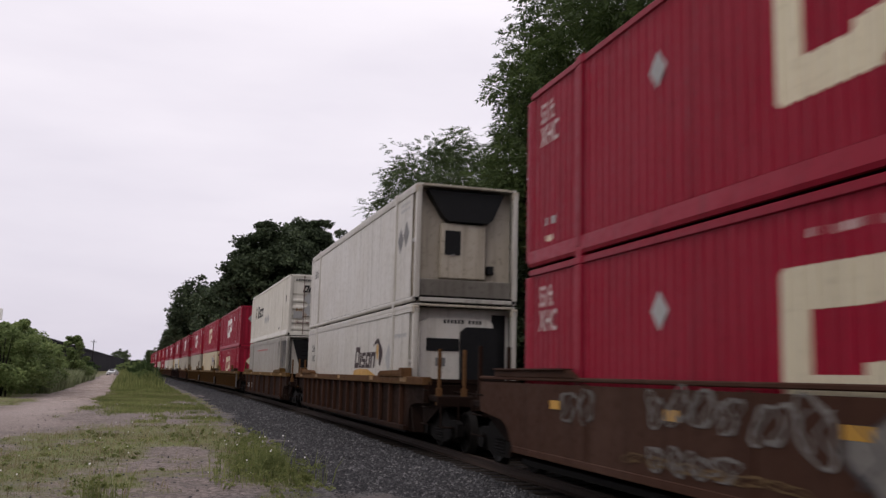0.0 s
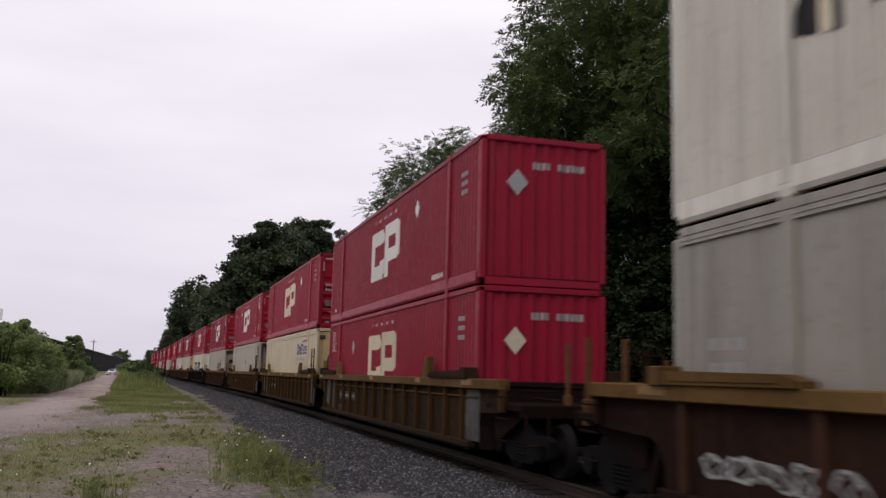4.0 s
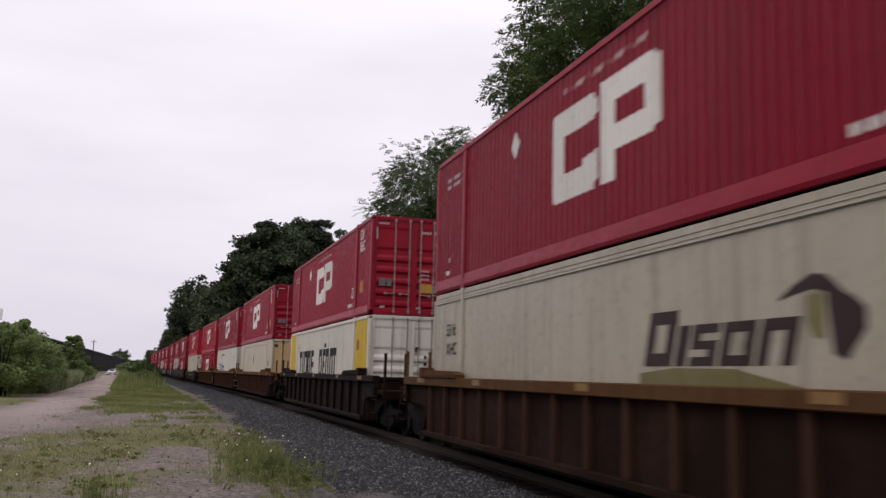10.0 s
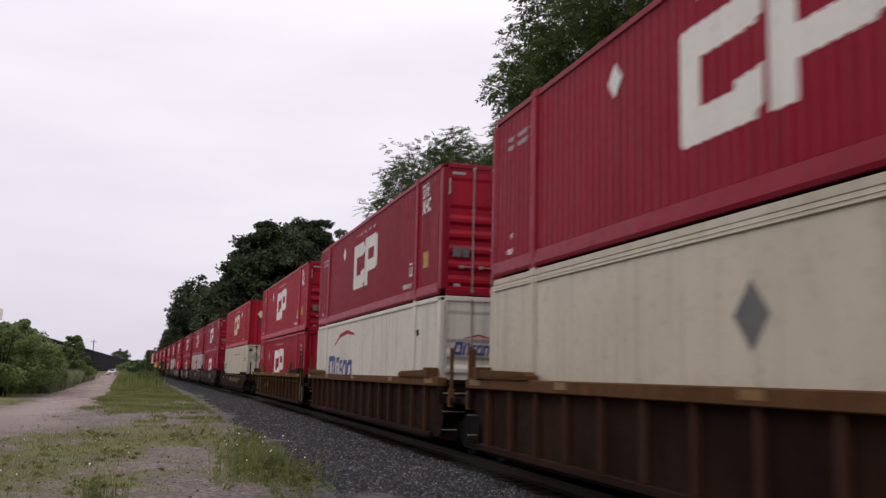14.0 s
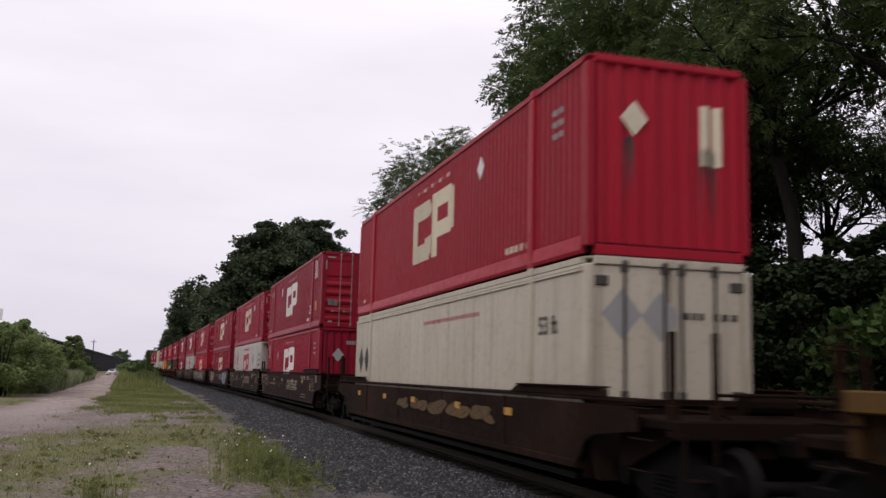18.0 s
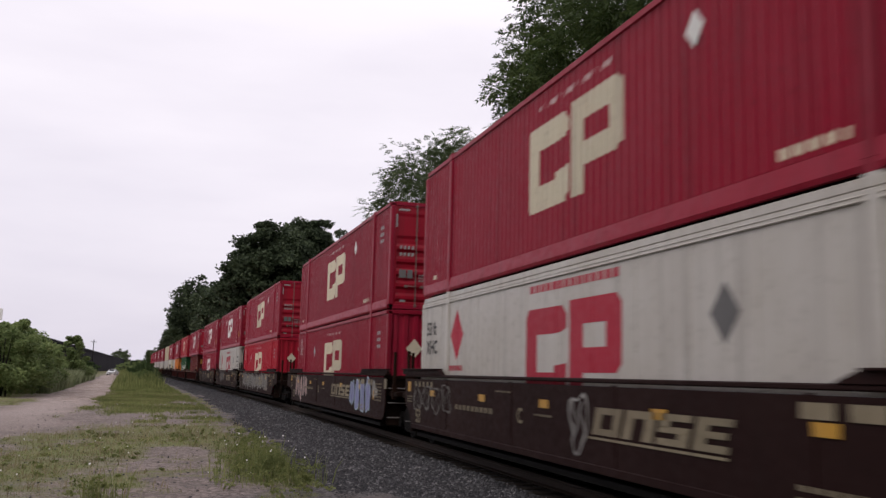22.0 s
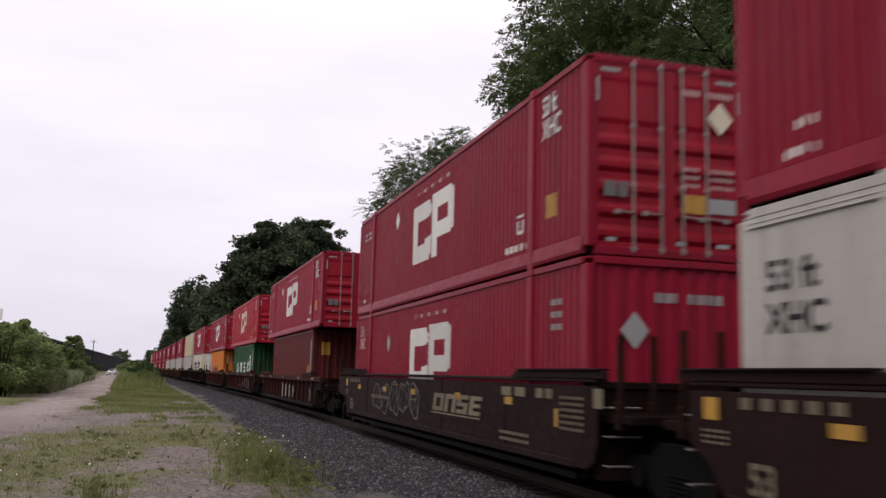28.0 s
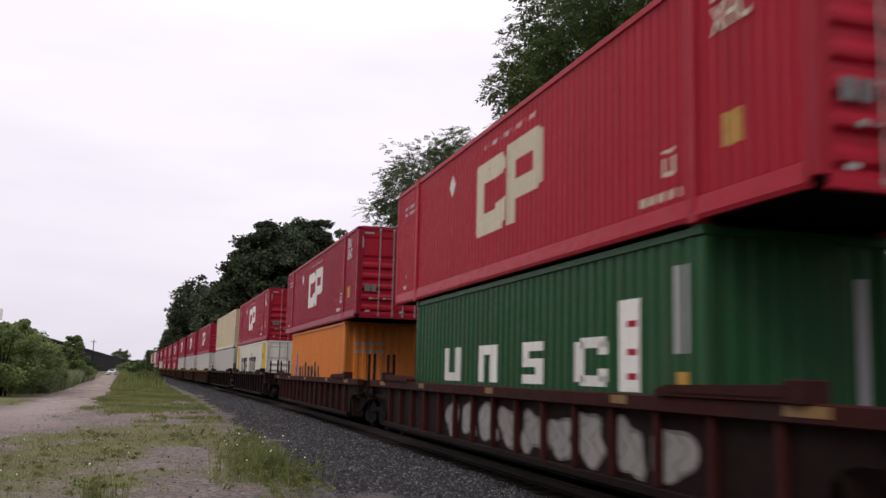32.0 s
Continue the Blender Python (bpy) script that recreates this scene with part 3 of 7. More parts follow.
def build_track():
    root = thing("railway_track", "railway track with rusty rails on dark wooden ties", "track", kind="structure")
    for side in (-0.7525, 0.7525):
        prof = [(-0.065, -0.172), (0.065, -0.172), (0.065, -0.16), (0.012, -0.135), (0.012, -0.05), (0.036, -0.035), (0.036, -0.006), (0.028, 0.0), (-0.028, 0.0), (-0.036, -0.006), (-0.036, -0.035), (-0.012, -0.05), (-0.012, -0.135), (-0.065, -0.16)]
        V, F, k = [], [], len(prof)
        ss = list(np.arange(-30, 120, 2.0)) + list(np.arange(120, 1400, 10.0))
        for s in ss:
            for n, z in prof:
                p = along(s, side + n)
                V.append((p.x, p.y, z))
        for i in range(len(ss) - 1):
            F += [(i * k + j, i * k + (j + 1) % k, (i + 1) * k + (j + 1) % k, (i + 1) * k + j) for j in range(k)]
        part("rail", mesh_of("rail", V, F, RAIL_STEEL), None, root)
    tie = kept("tie", lambda: Build().box(-1.3, 1.3, -0.115, 0.115, -0.33, -0.175, 0.012), TIE_WOOD)
    for i in range(150):
        s = 4 + i * 0.53
        x, y, th = line(s)
        part("tie", tie, None, root, at=pose(x, y, 0, 0, 0, math.degrees(th)))
    return root


build_track()


def scatter_stones():
    """Loose ballast stones on the near shoulder and strays in the gravel."""
    rng = np.random.default_rng(11)
    base = np.array([(1, 0, 0.1), (0.3, 0.9, -0.1), (-0.8, 0.55, 0.15), (-0.75, -0.6, -0.1), (0.35, -0.9, 0.1), (0.05, 0.1, 0.75), (0, -0.05, -0.7)])
    tri = np.array([(0, 1, 5), (1, 2, 5), (2, 3, 5), (3, 4, 5), (4, 0, 5), (1, 0, 6), (2, 1, 6), (3, 2, 6), (4, 3, 6), (0, 4, 6)])
    N = 62000
    s = 10 + 48 * rng.random(N) ** 1.9
    n = -1.25 - 3.0 * rng.random(N) ** 0.9 - 1.8 * np.maximum(0, rng.random(N) - 0.6) ** 1.3
    stray = rng.random(N) < 0.012
    n = np.where(stray, -4.5 - 7 * rng.random(N), n)
    pts = np.array([along(a, b) for a, b in zip(s, n)])[:, :2]
    z = np.where(stray, height(pts[:, 0], pts[:, 1]), np.array([bed_z(a, b) for a, b in zip(s, n)]))
    size = rng.uniform(0.02, 0.05, N) * np.where(stray, 0.6, 1.0)
    ang = rng.uniform(0, 6.28, N)
    V = base[None] * (1 + 0.35 * (rng.random((N, 7, 1)) - 0.5)) * size[:, None, None]
    V[:, :, 2] *= rng.uniform(0.6, 1.0, N)[:, None]
    c, sn = np.cos(ang)[:, None], np.sin(ang)[:, None]
    x = V[:, :, 0] * c - V[:, :, 1] * sn
    y = V[:, :, 0] * sn + V[:, :, 1] * c
    V = np.stack([x + pts[:, 0, None], y + pts[:, 1, None], V[:, :, 2] + z[:, None] + size[:, None] * 0.25], 2).reshape(-1, 3)
    F = (tri[None] + 7 * np.arange(N)[:, None, None]).reshape(-1, 3)
    m, nt, nd, ln, bs = nodes_of("loose_stone")
    geo = nd.new("ShaderNodeNewGeometry").outputs["Random Per Island"]
    ramp = nd.new("ShaderNodeValToRGB")
    ramp.color_ramp.elements[0].color, ramp.color_ramp.elements[1].color = (0.008, 0.008, 0.01, 1), (0.16, 0.152, 0.152, 1)
    ramp.color_ramp.elements[0].position = 0.25
    for at, tone in ((0.7, 0.036), (0.9, 0.075)):
        ramp.color_ramp.elements.new(at).color = (tone, tone * 0.96, tone * 1.03, 1)
    ln.new(geo, ramp.inputs[0])
    ln.new(ramp.outputs[0], bs.inputs["Base Color"])
    bs.inputs["Roughness"].default_value = 0.85
    tagged(new("loose_stones", mesh_of("loose_stones", V, F, m)), "loose grey crushed stones along the ballast shoulder", "gravel", kind="stuff")


scatter_stones()


# ---- plants ----
def blades(name, pts, hmin, hmax, width, material, label, category, seed, lean=0.5):
    """Grass: bent blades of two quads each."""
    rng = np.random.default_rng(seed)
    N = len(pts)
    z = height(pts[:, 0], pts[:, 1]) - 0.02
    h = rng.uniform(hmin, hmax, N) * (pts[:, 2] if pts.shape[1] > 2 else 1)
    a, b = rng.uniform(0, 6.28, N), rng.uniform(0, 6.28, N)
    w = width * rng.uniform(0.6, 1.3, N)
    dx, dy = np.cos(a) * w, np.sin(a) * w
    l = lean * h * rng.random(N)
    lx, ly = np.cos(b) * l, np.sin(b) * l
    x, y = pts[:, 0], pts[:, 1]
    V = np.stack([np.stack([x - dx, y - dy, z], 1), np.stack([x + dx, y + dy, z], 1),
                  np.stack([x + dx * 0.8 + lx * 0.35, y + dy * 0.8 + ly * 0.35, z + h * 0.6], 1), np.stack([x - dx * 0.8 + lx * 0.35, y - dy * 0.8 + ly * 0.35, z + h * 0.6], 1),
                  np.stack([x + lx, y + ly, z + h], 1)], 1).reshape(-1, 3)
    k = 5 * np.arange(N)
    quads = np.stack([k, k + 1, k + 2, k + 3], 1).tolist()
    tris = np.stack([k + 3, k + 2, k + 4], 1).tolist()
    me = mesh_of(name, V, quads + tris, material)
    return tagged(new(name, me), label, category, kind="stuff")


def sow(n, s0, s1, n0, n1, seed, power=1.6, keep=grassy, floor=0.25):
    rng = np.random.default_rng(seed)
    s = s0 + (s1 - s0) * rng.random(n) ** power
    w = n0 + (n1 - n0) * rng.random(n)
    ty = np.interp(s, TS, TY)
    pts = np.stack([np.interp(s, TS, TX) + w * np.cos(np.interp(s, TS, TH)), ty + w * np.sin(np.interp(s, TS, TH))], 1)
    g = keep(pts[:, 0], pts[:, 1]) if keep is not None else np.ones(n)
    return pts[rng.random(n) < np.clip((g - floor) / (1 - floor), 0, 1)]


blades("grass", sow(140000, 11, 62, -14.5, -3.8, 21), 0.02, 0.065, 0.006, GRASS, "short patchy grass on the gravel", "grass", 31)
blades("grass", sow(52000, 33, 66, -10.4, -4.6, 22, 1.0), 0.03, 0.17, 0.012, WEED, "tall weedy grass between track and lane", "grass", 32)
blades("dry_grass", sow(16000, 13, 70, -13.5, -4.2, 27, 1.2), 0.05, 0.24, 0.006, STRAW, "dry straw-coloured stalks in the grass", "grass", 38, 0.8)
rank = sow(34000, 52, 135, -10.2, -4.8, 25, 1.0)
blades("grass", np.column_stack([rank, np.clip((rank[:, 1] - 50) / 45, 0.2, 1) * (0.4 + 1.2 * field(rank[:, 0], rank[:, 1] * 0.3, 1.1, 61))]), 0.08, 0.45, 0.02, WEED, "rank weedy grass between track and lane", "grass", 36)
tuft = np.concatenate([np.random.default_rng(q).normal(c, sd, (k, 2)) for q, c, sd, k in ((1, (1.75, 17.2), (0.16, 0.8), 240), (2, (1.2, 16.4), (0.3, 0.6), 130), (3, (1.95, 15.2), (0.22, 0.4), 90), (4, (-0.9, 13.9), (0.15, 0.15), 40), (5, (1.5, 20.0), (0.3, 1.2), 120))])
blades("grass", tuft, 0.18, 0.6, 0.0085, WEED, "tall grass stalks at the ballast's foot", "grass", 33, 0.45)
blades("reeds", sow(17000, 66, 150, -15.4, -13.4, 23, 1.2, None), 0.5, 1.7, 0.03, REED, "grey-green reeds along the lane", "reeds", 34, 0.5)
tall = sow(18000, 62, 260, -9.9, -5.4, 24, 1.2, None)
blades("reeds", np.column_stack([tall, np.clip((tall[:, 1] - 60) / 55, 0.12, 1) * (0.25 + 1.4 * field(tall[:, 0], tall[:, 1] * 0.25, 1.3, 62) * field(tall[:, 0], tall[:, 1] * 0.3, 3.0, 63) * 1.6)]), 0.3, 1.3, 0.04, WEED, "tall green weeds beside the track", "weeds", 35, 0.4)


def leafy_weeds():
    """Low leafy weeds in the grass patches, rank ones at the ballast's foot."""
    rng = np.random.default_rng(51)
    low = sow(800, 12, 48, -13.5, -4.2, 52, 1.3, floor=0.4)
    foot = np.concatenate([tuft[rng.choice(len(tuft), 110)] + rng.normal(0, 0.1, (110, 2)), sow(120, 13, 26, -5.2, -4.3, 53, 1.0, None)])
    pts = np.concatenate([low, foot])
    z = height(pts[:, 0], pts[:, 1])
    tall = np.concatenate([np.full(len(low), 0.03), rng.uniform(0.04, 0.3, len(foot))])
    cen = np.stack([pts[:, 0], pts[:, 1], z + tall], 1)
    V, F = foliage(rng, cen, np.concatenate([rng.uniform(0.05, 0.14, len(low)), rng.uniform(0.06, 0.15, len(foot))]), 30, 0.045, 0.5)
    tagged(new("weeds", mesh_of("weeds", V, F, WEED)), "low leafy green weeds among the gravel", "weeds", kind="stuff")


def petals():
    rng = np.random.default_rng(41)
    V, F = [], []
    spots = np.concatenate([tuft[rng.choice(len(tuft), 16)], sow(400, 12, 50, -13, -4.6, 42)[:60]])
    for i, (x, y) in enumerate(spots):
        z = float(height(np.array([x]), np.array([y]))[0]) + (rng.uniform(0.3, 0.6) if i < 16 else rng.uniform(0.05, 0.16))
        r = rng.uniform(0.008, 0.017)
        k = len(V)
        V += [(x + r * math.cos(a), y + 0.4 * r * math.sin(a), z + r * math.sin(a)) for a in np.arange(0, 6.2, 1.05)] + [(x, y, z + 0.4 * r)]
        F += [(k + j, k + (j + 1) % 6, k + 6) for j in range(6)]
    tagged(new("wildflowers", mesh_of("wildflowers", V, F, FLOWER)), "small white wildflowers in the grass", "flowers", kind="stuff")


petals()


def foliage(rng, centres, radii, per, size, flat=0.75):
    """Leaves in clumps: vertices and faces of folded leaf blades, more of them towards each clump's outside."""
    V, F = [], []
    C = np.repeat(np.array(centres), per, 0)
    Rr = np.repeat(np.array(radii), per)
    N = len(C)
    d = rng.normal(size=(N, 3))
    d /= np.linalg.norm(d, axis=1)[:, None]
    P = C + d * (Rr * rng.random(N) ** 0.45)[:, None] * np.array([1, 1, flat])
    a = rng.normal(size=(N, 3))
    a[:, 2] *= 0.6
    a /= np.linalg.norm(a, axis=1)[:, None]
    b = np.cross(a, rng.normal(size=(N, 3)))
    b /= np.linalg.norm(b, axis=1)[:, None]
    l = size * rng.uniform(0.6, 1.3, N)[:, None]
    w = l * 0.36
    up = np.cross(a, b) * w * 0.25
    V = np.stack([P - a * l * 0.5, P + b * w + up, P + a * l * 0.55, P - b * w + up], 1).reshape(-1, 3)
    k = 4 * np.arange(N)
    F = np.concatenate([np.stack([k, k + 1, k + 2], 1), np.stack([k, k + 2, k + 3], 1)])
    return V, F


leafy_weeds()


def fronds(rng, centres, radii, per, length, flat=0.8):
    """Feathery leaves in clumps: each a drooping stalk with five pairs of leaflets and one at its tip."""
    C = np.repeat(np.array(centres), per, 0)
    Rr = np.repeat(np.array(radii), per)
    N = len(C)
    d = rng.normal(size=(N, 3))
    d /= np.linalg.norm(d, axis=1)[:, None]
    P = C + d * (Rr * rng.random(N) ** 0.5)[:, None] * np.array([1, 1, flat])
    a = d + 0.55 * rng.normal(size=(N, 3)) + np.array([0, 0, -0.1])
    a /= np.linalg.norm(a, axis=1)[:, None]
    b = np.cross(a, np.array([0, 0, 1.0]) + 0.5 * rng.normal(size=(N, 3)))
    b /= np.linalg.norm(b, axis=1)[:, None]
    L = length * rng.uniform(0.6, 1.25, N)[:, None]
    out = []
    for k in range(11):
        t, sd = (1.0, 0.0) if k == 10 else (0.2 + 0.17 * (k // 2), 1.0 if k % 2 else -1.0)
        q = P + a * L * t - np.array([0, 0, 0.3]) * L * t * t
        g = b * sd * 0.85 + a * (0.5 if sd else 1.0) + rng.normal(size=(N, 3)) * 0.16 + np.array([0, 0, -0.18])
        g *= L * 0.42 * (1.15 - 0.45 * abs(t - 0.45))
        w = np.cross(g, np.cross(a, b) + 0.4 * rng.normal(size=(N, 3)))
        w *= 0.17 * np.linalg.norm(g, axis=1)[:, None] / np.linalg.norm(w, axis=1)[:, None]
        out.append(np.stack([q, q + g * 0.45 + w, q + g, q + g * 0.45 - w], 1))
    V = np.concatenate(out).reshape(-1, 3)
    return V, 4 * np.arange(len(V) // 4)[:, None] + np.arange(4)[None, :]


def limb(b, rng, p, d, length, r, depth, tips):
    """A crooked limb that forks."""
    pts, q = [p.copy()], p.copy()
    for i in range(4):
        d = (d + Vector(rng.normal(size=3)) * 0.16 + Vector((0, 0, 0.05))).normalized()
        q = q + d * length / 4
        pts.append(q.copy())
    b.tube(pts, r, 7 if depth < 2 else 5, r * 0.55)
    if depth >= 3 or length < 0.7:
        tips.append((q, length))
        return
    tips.append((pts[3], length * 0.8))
    for k in range(3 if depth < 2 else 2):
        nd_ = (d + Vector(rng.normal(size=3)) * 0.62 + Vector((0, 0, 0.1))).normalized()
        limb(b, rng, pts[int(rng.integers(2, 5))], nd_, length * rng.uniform(0.58, 0.8), r * 0.55, depth + 1, tips)


def tree_parts(seed, h, r, first, leaves, size, trunk_r=0.28, fill=90, lean=0.06, feathery=False, uneven=0.42):
    """Meshes of a broad-leaved tree: trunk and limbs, and a crown."""
    rng = np.random.default_rng(seed)
    b, tips = Build(), []
    base = Vector((0, 0, -0.4))
    fork = Vector((rng.normal() * lean * h * 0.4, rng.normal() * lean * h * 0.4, h * first))
    mid = (base + fork) / 2 + Vector((rng.normal() * 0.15, rng.normal() * 0.15, 0))
    b.tube([base, base + Vector((0, 0, 0.5)), mid, fork], trunk_r * 1.25, 10, trunk_r * 0.8)
    n = 6
    for k in range(n):
        a = 2 * math.pi * (k + rng.random() * 0.6) / n
        tilt = 0.4 + 0.9 * rng.random()
        d = Vector((math.cos(a) * tilt, math.sin(a) * tilt, 1.0)).normalized()
        start = mid + (fork - mid) * rng.uniform(0.4, 1.0)
        limb(b, rng, start, d, min(h * (1 - first) * 0.34, r * 0.52) * rng.uniform(0.8, 1.1), trunk_r * 0.55, 0, tips)
    limb(b, rng, fork, Vector((0, 0, 1)), h * (1 - first) * 0.33, trunk_r * 0.6, 0, tips)
    cz = h * (first + (1 - first) * 0.5)
    cen, rad = [], []
    for q, l in tips:
        v = Vector(q)
        v.z = min(v.z, h - 0.5)
        hh = math.hypot(v.x, v.y)
        if hh > r:
            v.x, v.y = v.x * r / hh, v.y * r / hh
        cen.append(tuple(v))
        rad.append(rng.uniform(0.55, 1.15) * min(1.2, 0.24 * r + 0.2))
    # fill the outline of the crown with more clumps
    for k in range(fill):
        d = rng.normal(size=3)
        d /= np.linalg.norm(d)
        d *= rng.uniform(0.7, 1.0) * (0.96 + uneven * noise.noise(Vector(d) * 1.7 + Vector((seed, 0, 0))))
        cen.append((d[0] * r * 0.9, d[1] * r * 0.9, cz + d[2] * h * (1 - first) * 0.47))
        rad.append(rng.uniform(0.5, 1.2) * min(1.2, 0.24 * r + 0.2))
    if feathery:
        V, F = fronds(rng, cen, rad, max(4, leaves // len(cen) // 11), size)
    else:
        V, F = foliage(rng, cen, rad, max(20, leaves // len(cen)), size)
    return b, V, F


def tree_kind(key, label, leaf_mat, *args):
    b, V, F = tree_parts(*args)
    wood = b.mesh(key + "_wood", True)
    wood.materials.append(BARK)
    crown = mesh_of(key + "_crown", V, F, leaf_mat)
    return wood, crown, label


KINDS = {
    "tall": tree_kind("tall", "tall dark green broad-leaved tree", LEAF_DARK, 101, 20, 5.2, 0.22, 84000, 0.62, 0.26, 170, 0.06, True),
    "open": tree_kind("open", "open-crowned dark tree with sky between its leaves", LEAF_DARK, 102, 18, 5.0, 0.3, 24000, 0.46, 0.21, 40, 0.06, True),
    "thin": tree_kind("thin", "slender dark tree leafy down to the bank", LEAF_DARK, 106, 17, 4.4, 0.06, 15000, 0.42, 0.17, 70, 0.06, True),
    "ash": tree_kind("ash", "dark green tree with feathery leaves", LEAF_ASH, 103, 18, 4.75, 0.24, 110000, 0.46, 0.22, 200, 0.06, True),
    "dome": tree_kind("dome", "large dome-crowned dark green tree", LEAF_FAR, 104, 20, 7.1, 0.14, 90000, 0.4, 0.35, 420, 0.06, False, 0.2),
    "far": tree_kind("far", "distant dark green broad-leaved tree", LEAF_FAR, 105, 18, 6.0, 0.1, 30000, 0.45, 0.3, 190, 0.06, False, 0.2),
}


def plant_tree(kind, s, n, scale=1.0, rz=0.0, wide=1.0, sink=0.0, name="tree"):
    wood, crown, label = KINDS[kind]
    p = along(s, n)
    p.z = float(height(np.array([p.x]), np.array([p.y]))[0]) - sink
    root = thing(name, label, "tree", "trees beyond the track", at=Matrix.LocRotScale(p, Euler((0, 0, radians(rz))), (scale * wide, scale * wide, scale)))
    part("trunk", wood, None, root)
    part("crown", crown, None, root)
    return root


for kind, s, n, sc, rz, wide in [
    ("open", 22.5, 10.6, 0.86, 20, 1.2), ("open", 19.0, 11.8, 0.82, 140, 1.25), ("open", 14.5, 12.0, 0.8, 250, 1.3), ("thin", 23.0, 15.5, 0.9, 120, 1.1), ("thin", 17.5, 16.5, 0.9, 10, 1.1), ("thin", 28.0, 16.0, 0.9, 260, 1.1), ("thin", 20.0, 21.0, 0.95, 200, 1.1),
    ("tall", 29.0, 11.2, 0.78, 70, 1.15), ("tall", 35.5, 10.7, 0.8, 200, 1.12), ("tall", 42.0, 12.4, 0.86, 310, 1.0), ("tall", 38.0, 17.0, 0.85, 20, 1.1),
    # stands out of view, added to dim the light on the container ends
    ("tall", 6.0, 13.5, 0.85, 40, 1.2),
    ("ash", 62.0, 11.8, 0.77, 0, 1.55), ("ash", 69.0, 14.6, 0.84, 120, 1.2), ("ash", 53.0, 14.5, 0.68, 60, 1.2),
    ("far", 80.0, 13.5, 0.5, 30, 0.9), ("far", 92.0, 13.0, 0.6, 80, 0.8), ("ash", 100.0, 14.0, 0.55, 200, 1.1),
    ("dome", 122.0, 9.2, 1.1, 0, 1.1), ("dome", 130.0, 14.0, 1.05, 90, 1.1), ("far", 148.0, 7.2, 1.02, 170, 1.2),
    ("far", 166.0, 9.0, 1.05, 60, 1.0), ("far", 184.0, 8.0, 1.12, 140, 1.0), ("far", 208.0, 6.0, 1.32, 10, 1.1), ("far", 222.0, 7.0, 1.2, 220, 1.1), ("far", 246.0, 5.6, 1.08, 90, 1.0),
    ("far", 270.0, 6.0, 0.9, 300, 1.0), ("far", 300.0, 6.0, 0.9, 40, 1.0), ("far", 335.0, 6.5, 0.95, 100, 1.1), ("far", 375.0, 7.0, 0.85, 180, 1.1), ("far", 430.0, 9.0, 0.8, 20, 1.2), ("far", 500.0, 9.0, 0.8, 70, 1.3),
]:
    plant_tree(kind, s, n, sc, rz, wide)


# unseen trees added left of the camera to shade the near cars
for x, y, sc, rz in [(-18, 0, 0.95, 30), (-20, 10, 0.9, 150), (-24, 21, 0.9, 310)]:
    wood, crown, label = KINDS["tall"]
    root = thing("tree", label, "tree", "trees behind the open ground", at=Matrix.LocRotScale(Vector((x, y, -0.4)), Euler((0, 0, radians(rz))), (sc * 1.15, sc * 1.15, sc)))
    part("trunk", wood, None, root)
    part("crown", crown, None, root)


def bush_kind(key, label, mat, seed, h, r, leaves, size, cone=False):
    rng = np.random.default_rng(seed)
    b, cen, rad = Build(), [], []
    for k in range(9):
        a, q = rng.uniform(0, 6.28), r * 0.6 * rng.random()
        tip = Vector((math.cos(a) * q, math.sin(a) * q, h * rng.uniform(0.55, 0.92)))
        b.tube([Vector((rng.normal() * 0.15, rng.normal() * 0.15, -0.2)), tip * 0.5 + Vector((0, 0, 0.1)), tip], 0.045, 5, 0.012)
    for k in range(34):
        a, q, z = rng.uniform(0, 6.28), r * rng.random() ** 0.5, rng.random()
        w = 1.15 - 0.95 * z if cone else math.sqrt(max(0.05, 1 - (z - 0.25) ** 2 * 1.4))
        cen.append((math.cos(a) * q * w, math.sin(a) * q * w, 0.15 * h + z * h * 0.78))
        rad.append(rng.uniform(0.2, 0.42) * r * 0.62 * (1.1 - 0.6 * z if cone else 1.0) + 0.12)
    for k in range(0 if cone else 14):
        a, q = rng.uniform(0, 6.28), r * rng.uniform(0.1, 0.95)
        cen.append((math.cos(a) * q, math.sin(a) * q, h * (1.02 - 0.35 * q / r + rng.uniform(-0.08, 0.2))))
        rad.append(rng.uniform(0.12, 0.24) * r * 0.6 + 0.06)
    V, F = foliage(rng, cen, rad, leaves // len(cen), size, 0.9)
    wood = b.mesh(key + "_stems", True)
    wood.materials.append(BARK)
    KINDS[key] = (wood, mesh_of(key + "_leaves", V, F, mat), label)


bush_kind("shrub", "leafy green shrub on rough ground", LEAF_MID, 201, 3.2, 2.0, 5200, 0.2)
bush_kind("hedge", "bushy light green hedge shrub beside the lane", LEAF_HEDGE, 205, 3.2, 2.0, 13000, 0.13)
bush_kind("brush", "light green leafy brush beside the track", LEAF_LIGHT, 202, 3.0, 1.9, 4200, 0.17)
bush_kind("scrub", "undergrowth shrub with deep shade put into its leaf colour", LEAF_SHADED_SCRUB, 203, 3.6, 2.4, 10000, 0.16)
bush_kind("cone", "small conical green tree beside the lane", LEAF_HEDGE, 204, 5.6, 1.9, 10000, 0.16, True)


def plant_bush(kind, s, n, scale, rz, wide=1.0):
    wood, leaves, label = KINDS[kind]
    p = along(s, n)
    p.z = float(height(np.array([p.x]), np.array([p.y]))[0]) - 0.05
    root = thing("bush" if kind != "cone" else "young_tree", label, "bush", "bushes", at=Matrix.LocRotScale(p, Euler((0, 0, radians(rz))), (scale * wide, scale * wide, scale)))
    part("stems", wood, None, root)
    part("leaves", leaves, None, root)


rnd = random.Random(77)
